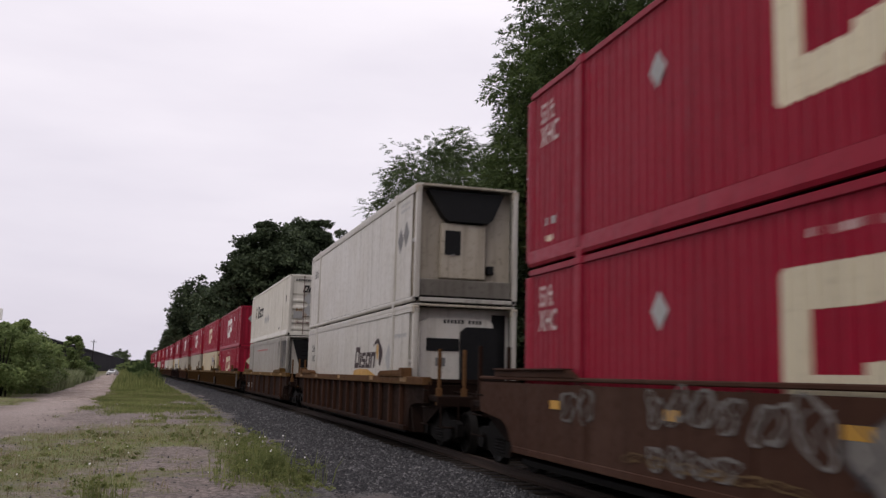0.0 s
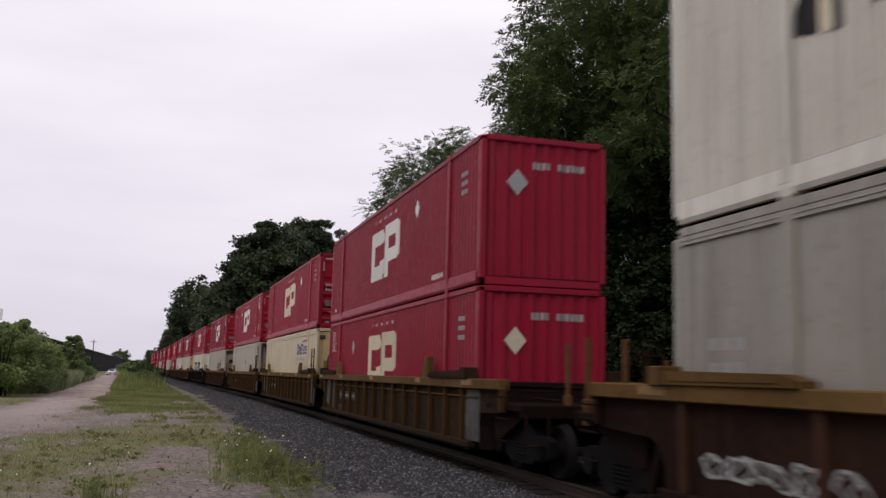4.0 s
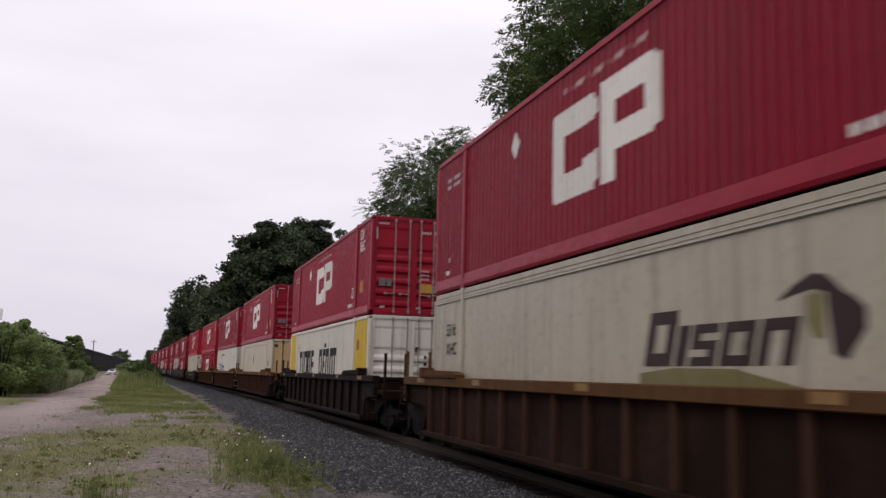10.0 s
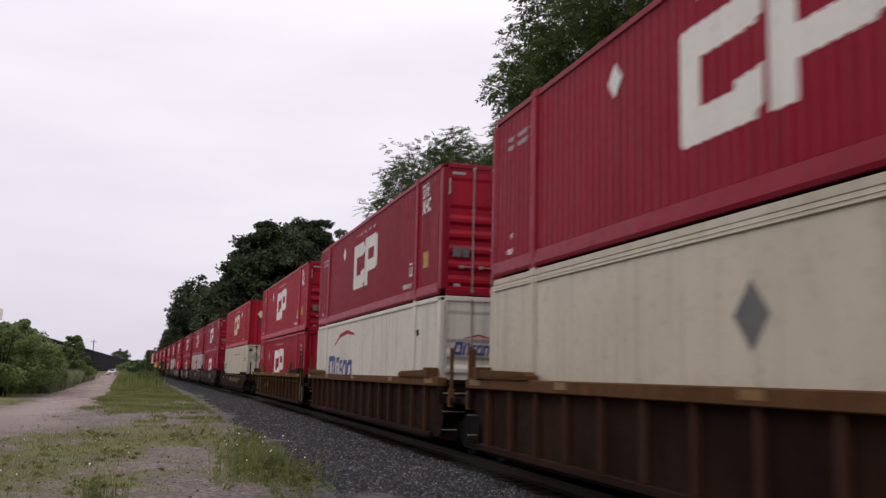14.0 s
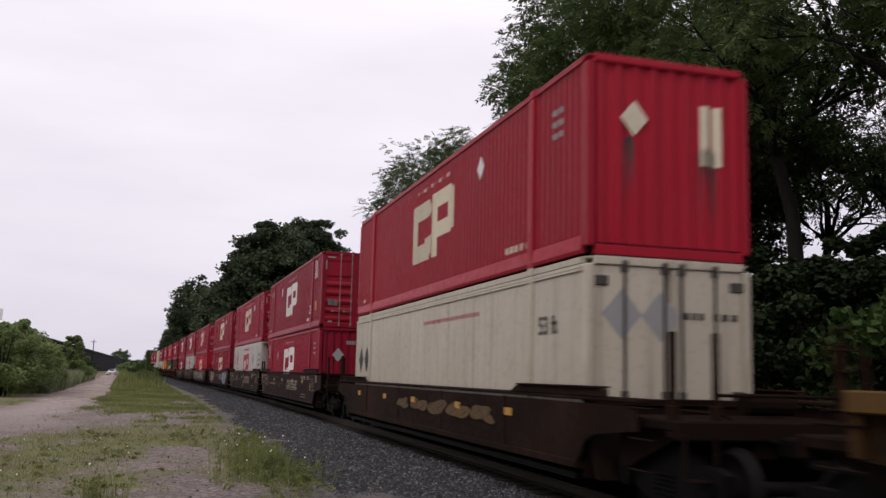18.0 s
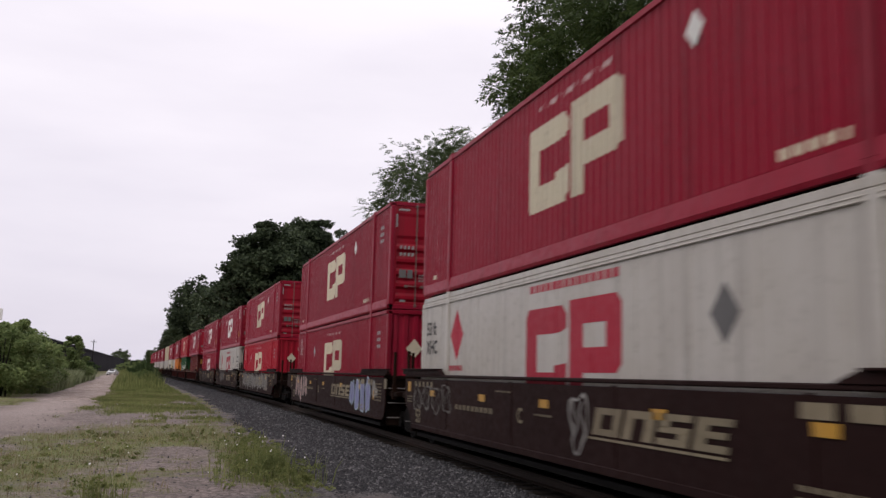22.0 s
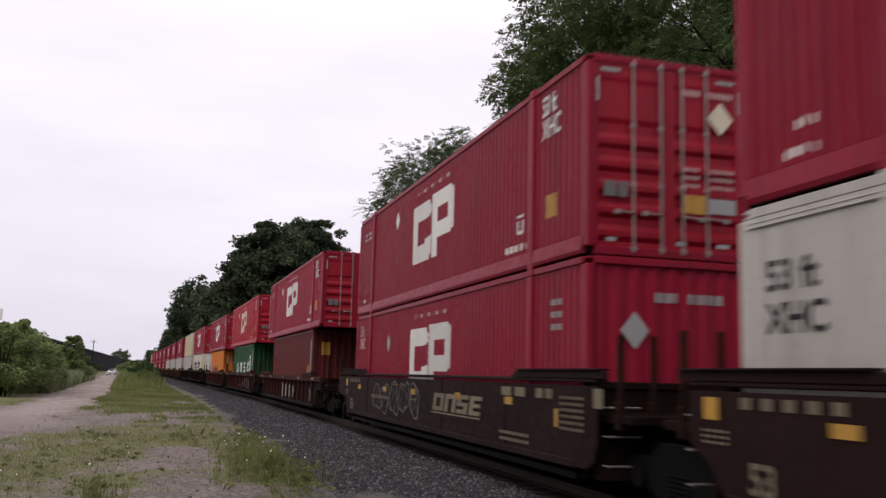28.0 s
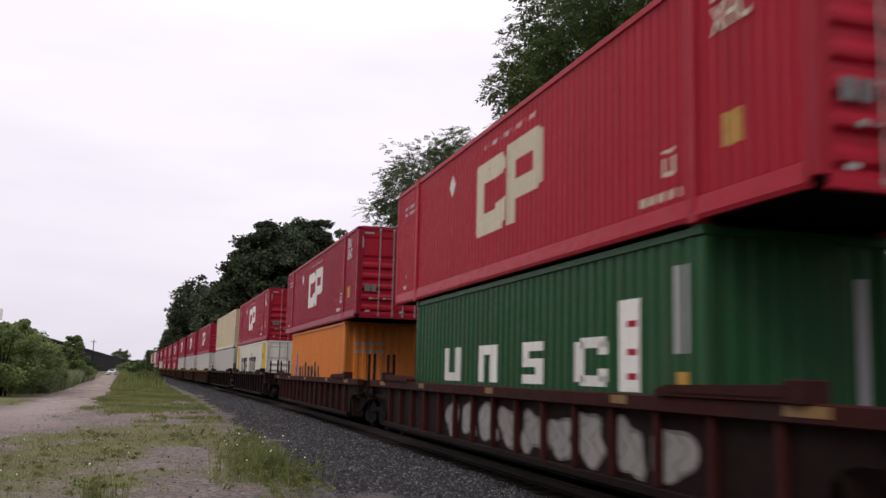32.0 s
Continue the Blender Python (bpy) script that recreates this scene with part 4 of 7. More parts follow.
# left of the lane
for s, n, sc, wide, kind in [(60, -15.6, 1.25, 1.1, "hedge"), (64, -16.8, 1.42, 1.2, "hedge"), (67, -15.0, 1.05, 1.1, "hedge"), (70, -16.8, 1.42, 1.2, "hedge"), (74, -15.4, 1.1, 1.1, "hedge"), (78, -17.2, 1.42, 1.2, "hedge"), (82, -15.9, 0.9, 1.1, "hedge"), (88, -17.6, 1.1, 1.2, "hedge"),
                             (94, -16.4, 0.85, 1.1, "hedge"), (100, -18.6, 1.1, 1.2, "hedge"), (104, -16.8, 0.85, 1.2, "hedge"), (110, -18.2, 1.0, 1.2, "hedge"), (112, -15.0, 1.0, 1.45, "cone"), (110.5, -15.3, 0.8, 1.1, "hedge"), (114, -15.6, 0.95, 1.1, "hedge"), (120, -15.2, 0.7, 1.2, "hedge"), (118, -19.5, 1.1, 1.3, "shrub"), (124, -17.2, 0.85, 1.3, "hedge"), (135, -17.0, 0.8, 1.4, "hedge"), (88, -21.5, 1.5, 1.2, "hedge"), (100, -23.0, 1.5, 1.3, "hedge"), (76, -21.0, 1.5, 1.2, "hedge"),
                             (150, -17.5, 0.8, 1.5, "hedge"), (165, -16.4, 0.7, 1.5, "hedge"), (185, -17.5, 0.8, 1.5, "shrub"), (215, -17.5, 0.8, 1.7, "shrub"), (250, -18.0, 0.9, 1.8, "shrub")]:
    plant_bush(kind, s, n, sc, rnd.uniform(0, 360), wide)
# between track and lane, further off
for s, n, sc, wide in [(112, -7.0, 0.5, 1.2), (122, -6.2, 0.6, 1.3), (134, -6.0, 0.7, 1.2), (146, -6.6, 0.75, 1.3), (160, -6.0, 0.85, 1.3), (178, -6.2, 0.9, 1.3), (200, -6.5, 0.95, 1.4), (226, -6.5, 0.95, 1.5), (258, -7.0, 1.0, 1.6), (300, -8.0, 1.1, 1.7)]:
    plant_bush("hedge" if rnd.random() < 0.6 else "shrub", s, n, sc, rnd.uniform(0, 360), wide)
# undergrowth beyond the track, its near-black leaves holding the deep shade
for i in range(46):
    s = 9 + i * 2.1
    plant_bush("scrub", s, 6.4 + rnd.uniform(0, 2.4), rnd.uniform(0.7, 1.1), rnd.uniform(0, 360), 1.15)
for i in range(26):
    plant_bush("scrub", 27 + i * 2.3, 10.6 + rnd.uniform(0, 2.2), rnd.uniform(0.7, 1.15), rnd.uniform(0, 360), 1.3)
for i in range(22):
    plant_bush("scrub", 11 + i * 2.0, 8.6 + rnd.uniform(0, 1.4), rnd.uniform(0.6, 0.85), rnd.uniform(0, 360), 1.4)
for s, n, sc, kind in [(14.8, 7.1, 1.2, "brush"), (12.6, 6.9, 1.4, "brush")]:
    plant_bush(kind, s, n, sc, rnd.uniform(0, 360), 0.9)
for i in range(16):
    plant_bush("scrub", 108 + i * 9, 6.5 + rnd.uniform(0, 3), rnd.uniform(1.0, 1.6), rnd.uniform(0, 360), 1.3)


# ---- far left ----
def build_wall():
    """A long dark embankment wall with a parapet that runs off to the horizon."""
    root = thing("embankment_wall", "long dark concrete embankment wall with a parapet", "wall", kind="structure")
    a, b = Vector((-27.0, 120.0, 0)), Vector((-52.0, 1250.0, 0))
    n = 24
    d = (b - a) / n
    side = Vector((d.y, -d.x, 0)).normalized()
    panel = Build()
    for i in range(n):
        p, q = a + d * (i + 0.004), a + d * (i + 0.996)
        vs = []
        for w in (0.0, -1.2):
            for e in (p, q):
                for z in (-1.0, 7.3):
                    vs.append(tuple(e + side * w + Vector((0, 0, z))))
        bb = Build().add(vs, [(0, 2, 3, 1), (4, 5, 7, 6), (1, 3, 7, 5), (0, 4, 6, 2), (0, 1, 5, 4), (2, 6, 7, 3)])
        part("panel", bb, CONCRETE, root)
        cap = [tuple(e + side * w + Vector((0, 0, z))) for w in (0.25, -1.4) for e in (p, q) for z in (7.3, 8.0)]
        part("parapet", Build().add(cap, [(0, 2, 3, 1), (4, 5, 7, 6), (1, 3, 7, 5), (0, 4, 6, 2), (0, 1, 5, 4), (2, 6, 7, 3)]), STEEL if i % 2 else CONCRETE, root)
    return root


build_wall()


def plant_far():
    for x, y, kind, sc, wide in [(-44, 760, "far", 1.3, 1.1), (-20, 800, "far", 1.45, 1.1), (-70, 820, "far", 0.8, 1.8), (8, 860, "far", 0.75, 1.6), (-110, 420, "far", 0.7, 1.6), (-35, 880, "far", 0.9, 2.0), (-10, 950, "far", 1.0, 2.0)]:
        wood, crown, label = KINDS[kind]
        root = thing("tree", "distant tree on the horizon, haze put into its lighter leaves", "tree", "trees on the horizon", at=Matrix.LocRotScale(Vector((x, y, -6.0)), Euler((0, 0, rnd.uniform(0, 6))), (sc * wide, sc * wide, sc)))
        part("trunk", wood, None, root)
        top = part("crown", crown, None, root)
        # a lighter leaf colour stands in for haze on these crowns
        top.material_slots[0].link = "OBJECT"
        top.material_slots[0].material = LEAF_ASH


plant_far()


def utility_pole(x, y, h):
    root = thing("utility_pole", "weathered wooden utility pole with crossarm", "pole", at=pose(x, y, -0.3))
    part("pole", Build().tube([(0, 0, 0), (0, 0, h)], 0.15, 8, 0.1), BARK, root)
    part("crossarm", Build().box(-0.8, 0.8, -0.05, 0.05, h - 0.85, h - 0.72, 0.02), BARK, root)
    ins = kept("insulator", lambda: Build().tube([(0, 0, 0), (0, 0, 0.2)], 0.06, 8, 0.04), GALV)
    for x0 in (-0.7, -0.3, 0.3, 0.7):
        part("insulator", ins, None, root, at=pose(x0, 0, h - 0.72))


utility_pole(-25.3, 298, 10.2)


def road_sign():
    root = thing("roadside_sign", "tall roadside sign with a red and white board", "sign", at=pose(-26.6, 150, 0.0))
    part("post", Build().tube([(0, 0, -0.3), (0, 0, 8.4)], 0.14, 8), STEEL, root)
    part("board", Build().box(-0.7, 0.75, -0.12, 0.12, 8.2, 9.9, 0.05), MARK_WHITE, root, "white sign board")
    part("panel", Build().box(-0.72, -0.1, -0.14, -0.125, 8.5, 9.9, 0.0), MARK_RED, root, "red panel")


road_sign()


def parked_car():
    """A pale saloon standing on the lane."""
    p = along(228, -12.0)
    root = thing("car", "white car on the gravel lane", "car", at=pose(p.x, p.y, float(height(np.array([p.x]), np.array([p.y]))[0]) + 0.03, 0, 0, -8))
    b = Build()
    prof = [(-2.2, 0.35), (-2.25, 0.65), (-2.1, 0.82), (-1.2, 0.95), (-0.55, 1.4), (0.75, 1.43), (1.5, 1.05), (2.15, 0.98), (2.25, 0.7), (2.2, 0.35)]
    V, F, k = [], [], len(prof)
    for x, sh in ((-0.86, 0.9), (-0.8, 1.0), (0.8, 1.0), (0.86, 0.9)):
        V += [(x * (0.84 if z > 1.1 else 1.0), y, 0.35 + (z - 0.35) * (sh if z > 0.5 else 1)) for y, z in prof]
    for i in range(3):
        F += [(i * k + j, i * k + (j + 1) % k, (i + 1) * k + (j + 1) % k, (i + 1) * k + j) for j in range(k)]
    F += [tuple(range(k))[::-1], tuple(range(3 * k, 4 * k))]
    b.add(V, F)
    part("body", b, CAR_WHITE, root)
    part("windscreen", Build().prism([(-1.1, 1.0), (-0.58, 1.37), (-0.56, 1.4), (-1.14, 1.02)], "x", -0.6, 0.6), GLASS_DARK, root)
    for sx in (-1, 1):
        part("side_window", Build().prism([(-0.95, 1.02), (-0.48, 1.33), (0.68, 1.36), (1.2, 1.06)], "x", sx * 0.73, sx * 0.775), GLASS_DARK, root)
        part("headlight", Build().box(sx * 0.62 - 0.17, sx * 0.62 + 0.17, -2.28, -2.2, 0.66, 0.8, 0.03), LAMP_CLEAR, root)
        for yy in (-1.35, 1.35):
            w = part("wheel", kept("car_rim", lambda: Build().lathe([(-0.09, 0.2), (0.09, 0.2)], 14), GALV), None, root, at=pose(sx * 0.78, yy, 0.32))
            part("tyre", kept("car_tyre", lambda: Build().lathe([(-0.1, 0.2), (-0.1, 0.3), (-0.07, 0.32), (0.07, 0.32), (0.1, 0.3), (0.1, 0.2)], 18), RUBBER), None, w)
    part("grille", Build().box(-0.42, 0.42, -2.28, -2.22, 0.5, 0.68, 0.02), BLACK_PLASTIC, root)


parked_car()

# ---- containers ----
# A container lies along y, its end at -y runs ahead; z = 0 is its underside.
CORR = ("corr", 0.204, 0.055)
ISO = ("corr", 0.278, 0.04)
SEAM = ("seam", 1.22, 0.02)


def waves(kind, u0, u1):
    """The breaks of a sheet's profile between u0 and u1."""
    _, p, _ = kind
    ph = (0, 0.36, 0.5, 0.86) if kind[0] == "corr" else (0, 0.972, 0.986)
    k0, k1 = math.floor(u0 / p) - 1, math.ceil(u1 / p) + 1
    return [(k + f) * p for k in range(k0, k1 + 1) for f in ph if u0 < (k + f) * p < u1]


def sunk(kind, u):
    _, p, d = kind
    f = (u / p) % 1.0
    if kind[0] == "corr":
        if f < 0.36:
            return 0.0
        if f < 0.5:
            return -d * (f - 0.36) / 0.14
        return -d if f < 0.86 else -d * (1 - f) / 0.14
    return 0.0 if f < 0.972 else -d * (1 - abs(f - 0.986) / 0.014)


def sheet(b, kind, put, outline, proud=0.0):
    """A profiled sheet, or a marking painted on one: outline rows are (u, low, high); put(u, off, z) places a corner."""
    outline = sorted(outline)
    us = sorted(set([r[0] for r in outline] + waves(kind, outline[0][0], outline[-1][0])))
    ou, lo, hi = zip(*outline)
    vs, fs = [], []
    for u in us:
        o = sunk(kind, u) + proud
        vs += [put(u, o, float(np.interp(u, ou, lo))), put(u, o, float(np.interp(u, ou, hi)))]
    for i in range(len(us) - 1):
        fs.append((2 * i, 2 * i + 2, 2 * i + 3, 2 * i + 1))
    return b.add(vs, fs)


def near_side(L, W):
    return lambda a, o, z: (-(W / 2 - 0.02 + o), -L / 2 + a, z)


def far_side(L, W):
    return lambda a, o, z: (W / 2 - 0.02 + o, -L / 2 + a, z)


def lead_end(L, inset=0.03):
    return lambda x, o, z: (x, -(L / 2 - inset + o), z)


def tail_end(L, inset=0.03):
    return lambda x, o, z: (x, L / 2 - inset + o, z)


def blocks(a0, a1, z0, z1, n, slant=0.0, gap=0.28, tall=()):
    """A row of plain blocks from a0 to a1, as outlines; slant leans them."""
    step, out = (a1 - a0) / n, []
    for i in range(n):
        u, v = a0 + i * step + step * gap / 2, a0 + (i + 1) * step - step * gap / 2
        top = z1 + (0.25 * (z1 - z0) if i in tall else 0)
        s = slant * (v - u)
        out.append([(u, z0, z0 + 0.01), (u + s, z0, top), (v, z0, top)] if s else [(u, z0, top), (v, z0, top)])
    return out


def bracket_and_flag(a, z, k=1.0):
    """The railway's mark as plain shapes: an open bracket beside a flag with a square opening. a: its leading edge, z: its foot."""
    A = lambda v: a + (v - 6.45) * k
    Z = lambda v: z + (v - 0.88) * k
    raw = [[(9.72, 1.0, 2.13), (9.6, 0.88, 2.25), (9.27, 0.88, 2.25)], [(9.27, 1.85, 2.25), (8.6, 1.85, 2.25)],
           [(8.6, 1.85, 2.25), (8.32, 1.87, 2.25), (8.15, 1.92, 2.12)], [(9.27, 0.88, 1.28), (8.6, 0.88, 1.28)],
           [(8.6, 0.88, 1.38), (8.32, 0.88, 1.4), (8.15, 1.0, 1.42)], [(8.05, 0.88, 2.3), (7.6, 0.88, 2.3)],
           [(7.6, 1.95, 2.3), (6.9, 1.95, 2.3)], [(7.6, 1.28, 1.62), (6.9, 1.28, 1.62)],
           [(6.9, 1.28, 2.3), (6.6, 1.28, 2.3), (6.45, 1.4, 2.18)]]
    return [[(A(u), Z(l), Z(h)) for u, l, h in o] for o in raw]


SHAPES = {"post": [(0, 1, 0, 1)], "ring": [(0, 0.3, 0, 1), (0.7, 1, 0, 1), (0.3, 0.7, 0, 0.24), (0.3, 0.7, 0.76, 1)],
          "arch": [(0, 0.32, 0, 1), (0.68, 1, 0, 1), (0.32, 0.68, 0.74, 1)], "comb": [(0, 0.36, 0, 1), (0.36, 1, 0, 0.22), (0.36, 1, 0.78, 1), (0.36, 0.9, 0.4, 0.6)],
          "cup": [(0, 0.28, 0, 1), (0.72, 1, 0, 1), (0.28, 0.72, 0, 0.25)], "bracket": [(0, 0.3, 0.08, 0.92), (0.1, 0.9, 0.78, 1), (0.1, 0.9, 0, 0.22), (0.72, 1, 0.64, 0.9), (0.72, 1, 0.1, 0.36)],
          "tee": [(0, 1, 0.76, 1), (0.33, 0.67, 0, 0.76)], "step": [(0, 1, 0.78, 1), (0, 0.35, 0.56, 0.78), (0, 1, 0.4, 0.6), (0.65, 1, 0.2, 0.42), (0, 1, 0, 0.22)]}


def shapes(a, z, width, height, row, slant=0.0, gap=0.12):
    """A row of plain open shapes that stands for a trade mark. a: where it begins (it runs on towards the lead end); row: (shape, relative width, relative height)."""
    unit = width / (sum(w for _, w, _ in row) + gap * (len(row) - 1))
    out, u = [], 0.0
    for nm, w, h in row:
        out.append([])
        for x0, x1, y0, y1 in SHAPES[nm]:
            z0, z1 = z + y0 * h * height, z + y1 * h * height
            b0, b1 = a - (u + x1 * w) * unit - slant * (z0 - z), a - (u + x0 * w) * unit - slant * (z0 - z)
            k = slant * (z1 - z0)
            t0, t1 = b0 - k, b1 - k
            us = sorted({t0, t1, b0, b1})
            if k <= 0:
                out[-1].append([(b0, z0, z1), (b1, z0, z1)])
            else:
                out[-1].append([(q, float(np.interp(q, (t0, b0), (z1, z0))), float(np.interp(q, (t1, b1), (z1, z0)))) for q in us])
        u += w + gap
    return out


def mirrored(outlines):
    """The same row of shapes for an end, where the sheet runs the other way."""
    return [[[(-u, lo, hi) for u, lo, hi in reversed(o)] for o in group] for group in outlines]


def rhomb(a, z, r):
    return [[(a - r, z - 0.004, z + 0.004), (a, z - 1.2 * r, z + 1.2 * r), (a + r, z - 0.004, z + 0.004)]]


def oblong(a0, a1, z0, z1):
    return [[(a0, z0, z1), (a1, z0, z1)]]


def bars(a0, a1, z0, z1, rows, n):
    """Lines of writing too small to read, as rows of short bars."""
    out, dz = [], (z1 - z0) / rows
    for r in range(rows):
        out += blocks(a0, a1, z0 + r * dz + 0.28 * dz, z0 + (r + 1) * dz - 0.22 * dz, n, gap=0.4)
    return out


def smears(a0, a1, z0, z1, n, seed):
    """Many thin uneven streaks that hang from the top."""
    q = random.Random(seed)
    out = []
    for i in range(n):
        a = a0 + (a1 - a0) * q.random() ** 1.4
        w, top = q.uniform(0.012, 0.05), z1 - q.uniform(0, 0.12)
        out.append([(a, top - 0.02, top), (a + w / 2, z0 + (z1 - z0) * q.random() ** 0.7, top), (a + w, top - 0.02, top)])
    return out


def mark(name, root, kind, put, outlines, material, label="", proud=0.004):
    """A painted marking. Placards, labels and the like are a part each; the strokes of an emblem or of small writing are one."""
    if name == "placard" and kind[0] == "corr":
        kind = ("seam", 60.0, 0.0)      # a flat plate across the ribs
    if name == "emblem" and isinstance(outlines[0][0], list):
        for group in outlines:
            b = Build()
            for o in group:
                sheet(b, kind, put, o, proud)
            part(name, b, material, root, label)
        return None
    if name == "emblem" and len(outlines) in (8, 9) and material in (MARK_WHITE, MARK_CREAM, MARK_RED):
        groups = {9: (5, 4), 8: (3, 1, 1, 3)}[len(outlines)]
        at = 0
        for n in groups:
            b = Build()
            for o in outlines[at:at + n]:
                sheet(b, kind, put, o, proud)
            part(name, b, material, root, label)
            at += n
        return None
    if name == "emblem":
        for o in outlines:
            part(name, sheet(Build(), kind, put, o, proud), material, root, label)
        return None
    if name in ("lettering", "stain"):
        b = Build()
        for o in outlines:
            sheet(b, kind, put, o, proud)
        ob = part(name, b, material, root, label)
        if len(outlines) > 1:
            tagged(ob, kind="stuff")
        return ob
    for o in outlines:
        part(name, sheet(Build(), kind, put, o, proud), material, root, label)


def letters(root, text, a, z, size, material, L=16.154, W=2.591, lift=0.006, wide=1.0):
    """Readable stencilled writing on the near side; a: where it begins, from the lead end."""
    ob = stencil(root, text, size, material, "LEFT")
    ob.matrix_basis = Matrix(((0, 0, -1, -(W / 2 - 0.02 + lift)), (-wide, 0, 0, -L / 2 + a), (0, 1, 0, z), (0, 0, 0, 1)))


STENCILS = {}


def stencil(root, text, size, material, align):
    key = (text, size, material.name, align)
    if key not in STENCILS:
        cu = bpy.data.curves.new("stencil", "FONT")
        cu.body, cu.size, cu.align_x, cu.offset = text, size, align, size * 0.022
        tmp = bpy.data.objects.new("stencil", cu)
        me = bpy.data.meshes.new_from_object(tmp.evaluated_get(bpy.context.evaluated_depsgraph_get()))
        bpy.data.objects.remove(tmp)
        me.materials.clear()
        me.materials.append(material)
        STENCILS[key] = me
    ob = new("lettering", STENCILS[key])
    ob.parent = root
    return ob


def shell(root, key, L, W, H, kind, body, frame, ends=None, simple=False, sill=0.3, front=0.08):
    """Frame, sides, roof and tail end that all boxes share. ends: another paint for the sides outside the stacking posts."""
    w, l = W / 2, L / 2
    K = f"{key}{L:.1f}{front:.2f}"
    f40 = 6.02 if L > 13 else None

    def side(put, a0, a1):
        return lambda: sheet(Build(), kind, put, [(a0, sill, H - 0.08), (a1, sill, H - 0.08)])
    for nm, put in (("near", near_side(L, W)), ("far", far_side(L, W))):
        if ends and f40:
            m0, m1 = l - f40, l + f40
            part("side_panel", kept(K + nm + "m", side(put, m0, m1), body), None, root)
            part("side_panel", kept(K + nm + "a", side(put, 0.1, m0), ends), None, root)
            part("side_panel", kept(K + nm + "b", side(put, m1, L - 0.1), ends), None, root)
        else:
            part("side_panel", kept(K + nm, side(put, front, L - 0.08), body), None, root)
    part("roof", kept(K + "roof", lambda: Build().box(-w + 0.03, w - 0.03, -l + 0.05, l - 0.05, H - 0.05, H - 0.015, 0.008), frame), None, root)
    part("floor", kept(K + "floor", lambda: Build().box(-w + 0.05, w - 0.05, -l + 0.05, l - 0.05, 0.06, 0.18), STEEL), None, root)
    part("end_panel", kept(K + "tail", lambda: sheet(Build(), ISO if kind[0] == "corr" else ("seam", 0.62, 0.006), tail_end(L), [(-w + 0.1, 0.15, H - 0.1), (w - 0.1, 0.15, H - 0.1)]), body), None, root)
    rail = kept(K + "rail", lambda: Build().box(-0.03, 0.03, -l + 0.16, l - 0.16, -0.05, 0.05, 0.01), frame)
    h = sill / 2 + 0.02
    low = kept(K + "low", lambda: Build().prism([(-0.03, -h + 0.03), (0.03, -h + 0.03), (0.05, -h + 0.08), (0.046, -h + 0.13), (0.03, sill / 2 - 0.035), (-0.03, sill / 2 - 0.035), (-0.046, -h + 0.13), (-0.05, -h + 0.08)], "y", -l + 0.16, l - 0.16), frame)
    post = kept(K + "post", lambda: Build().box(-0.06, 0.06, -0.08, 0.08, -H / 2 + 0.12, H / 2 - 0.12, 0.015), frame)
    for sx in (-1, 1):
        part("top_rail", rail, None, root, at=pose(sx * (w - 0.03), 0, H - 0.06))
        part("bottom_rail", low, None, root, at=pose(sx * (w - 0.028), 0, sill / 2 + 0.02))
        for sy in (-1, 1):
            part("corner_post", post, None, root, at=pose(sx * (w - 0.062), sy * (l - 0.08), H / 2))
    if kind is SEAM:
        band = kept(K + "band", lambda: Build().box(-0.012, 0.012, -l + 0.16, l - 0.16, -0.05, 0.05).box(-0.02, 0.02, -l + 0.16, l - 0.16, -0.046, -0.032, 0.004).box(-0.02, 0.02, -l + 0.16, l - 0.16, -0.002, 0.012, 0.004), frame)
        for sx in (-1, 1):
            part("edge_band", band, None, root, at=pose(sx * (w - 0.012), 0, H - 0.165))
    if simple:
        return
    cast = kept(K + "cast", lambda: Build().box(-0.1, 0.1, -0.1, 0.1, -0.065, 0.075, 0.012), frame)
    spot = f40 if f40 else l - 0.09
    for sx in (-1, 1):
        for sy in (-1, 1):
            for z in (0.06, H - 0.055):
                part("corner_casting", cast, None, root, at=pose(sx * (w - 0.076), sy * spot, z))
            if f40:
                mid = kept(K + "mid", lambda: Build().box(-0.05, 0.05, -0.09, 0.09, -H / 2 + 0.11, H / 2 - 0.11, 0.02), frame)
                part("stacking_post", mid, None, root, at=pose(sx * (w - 0.024), sy * f40, H / 2))


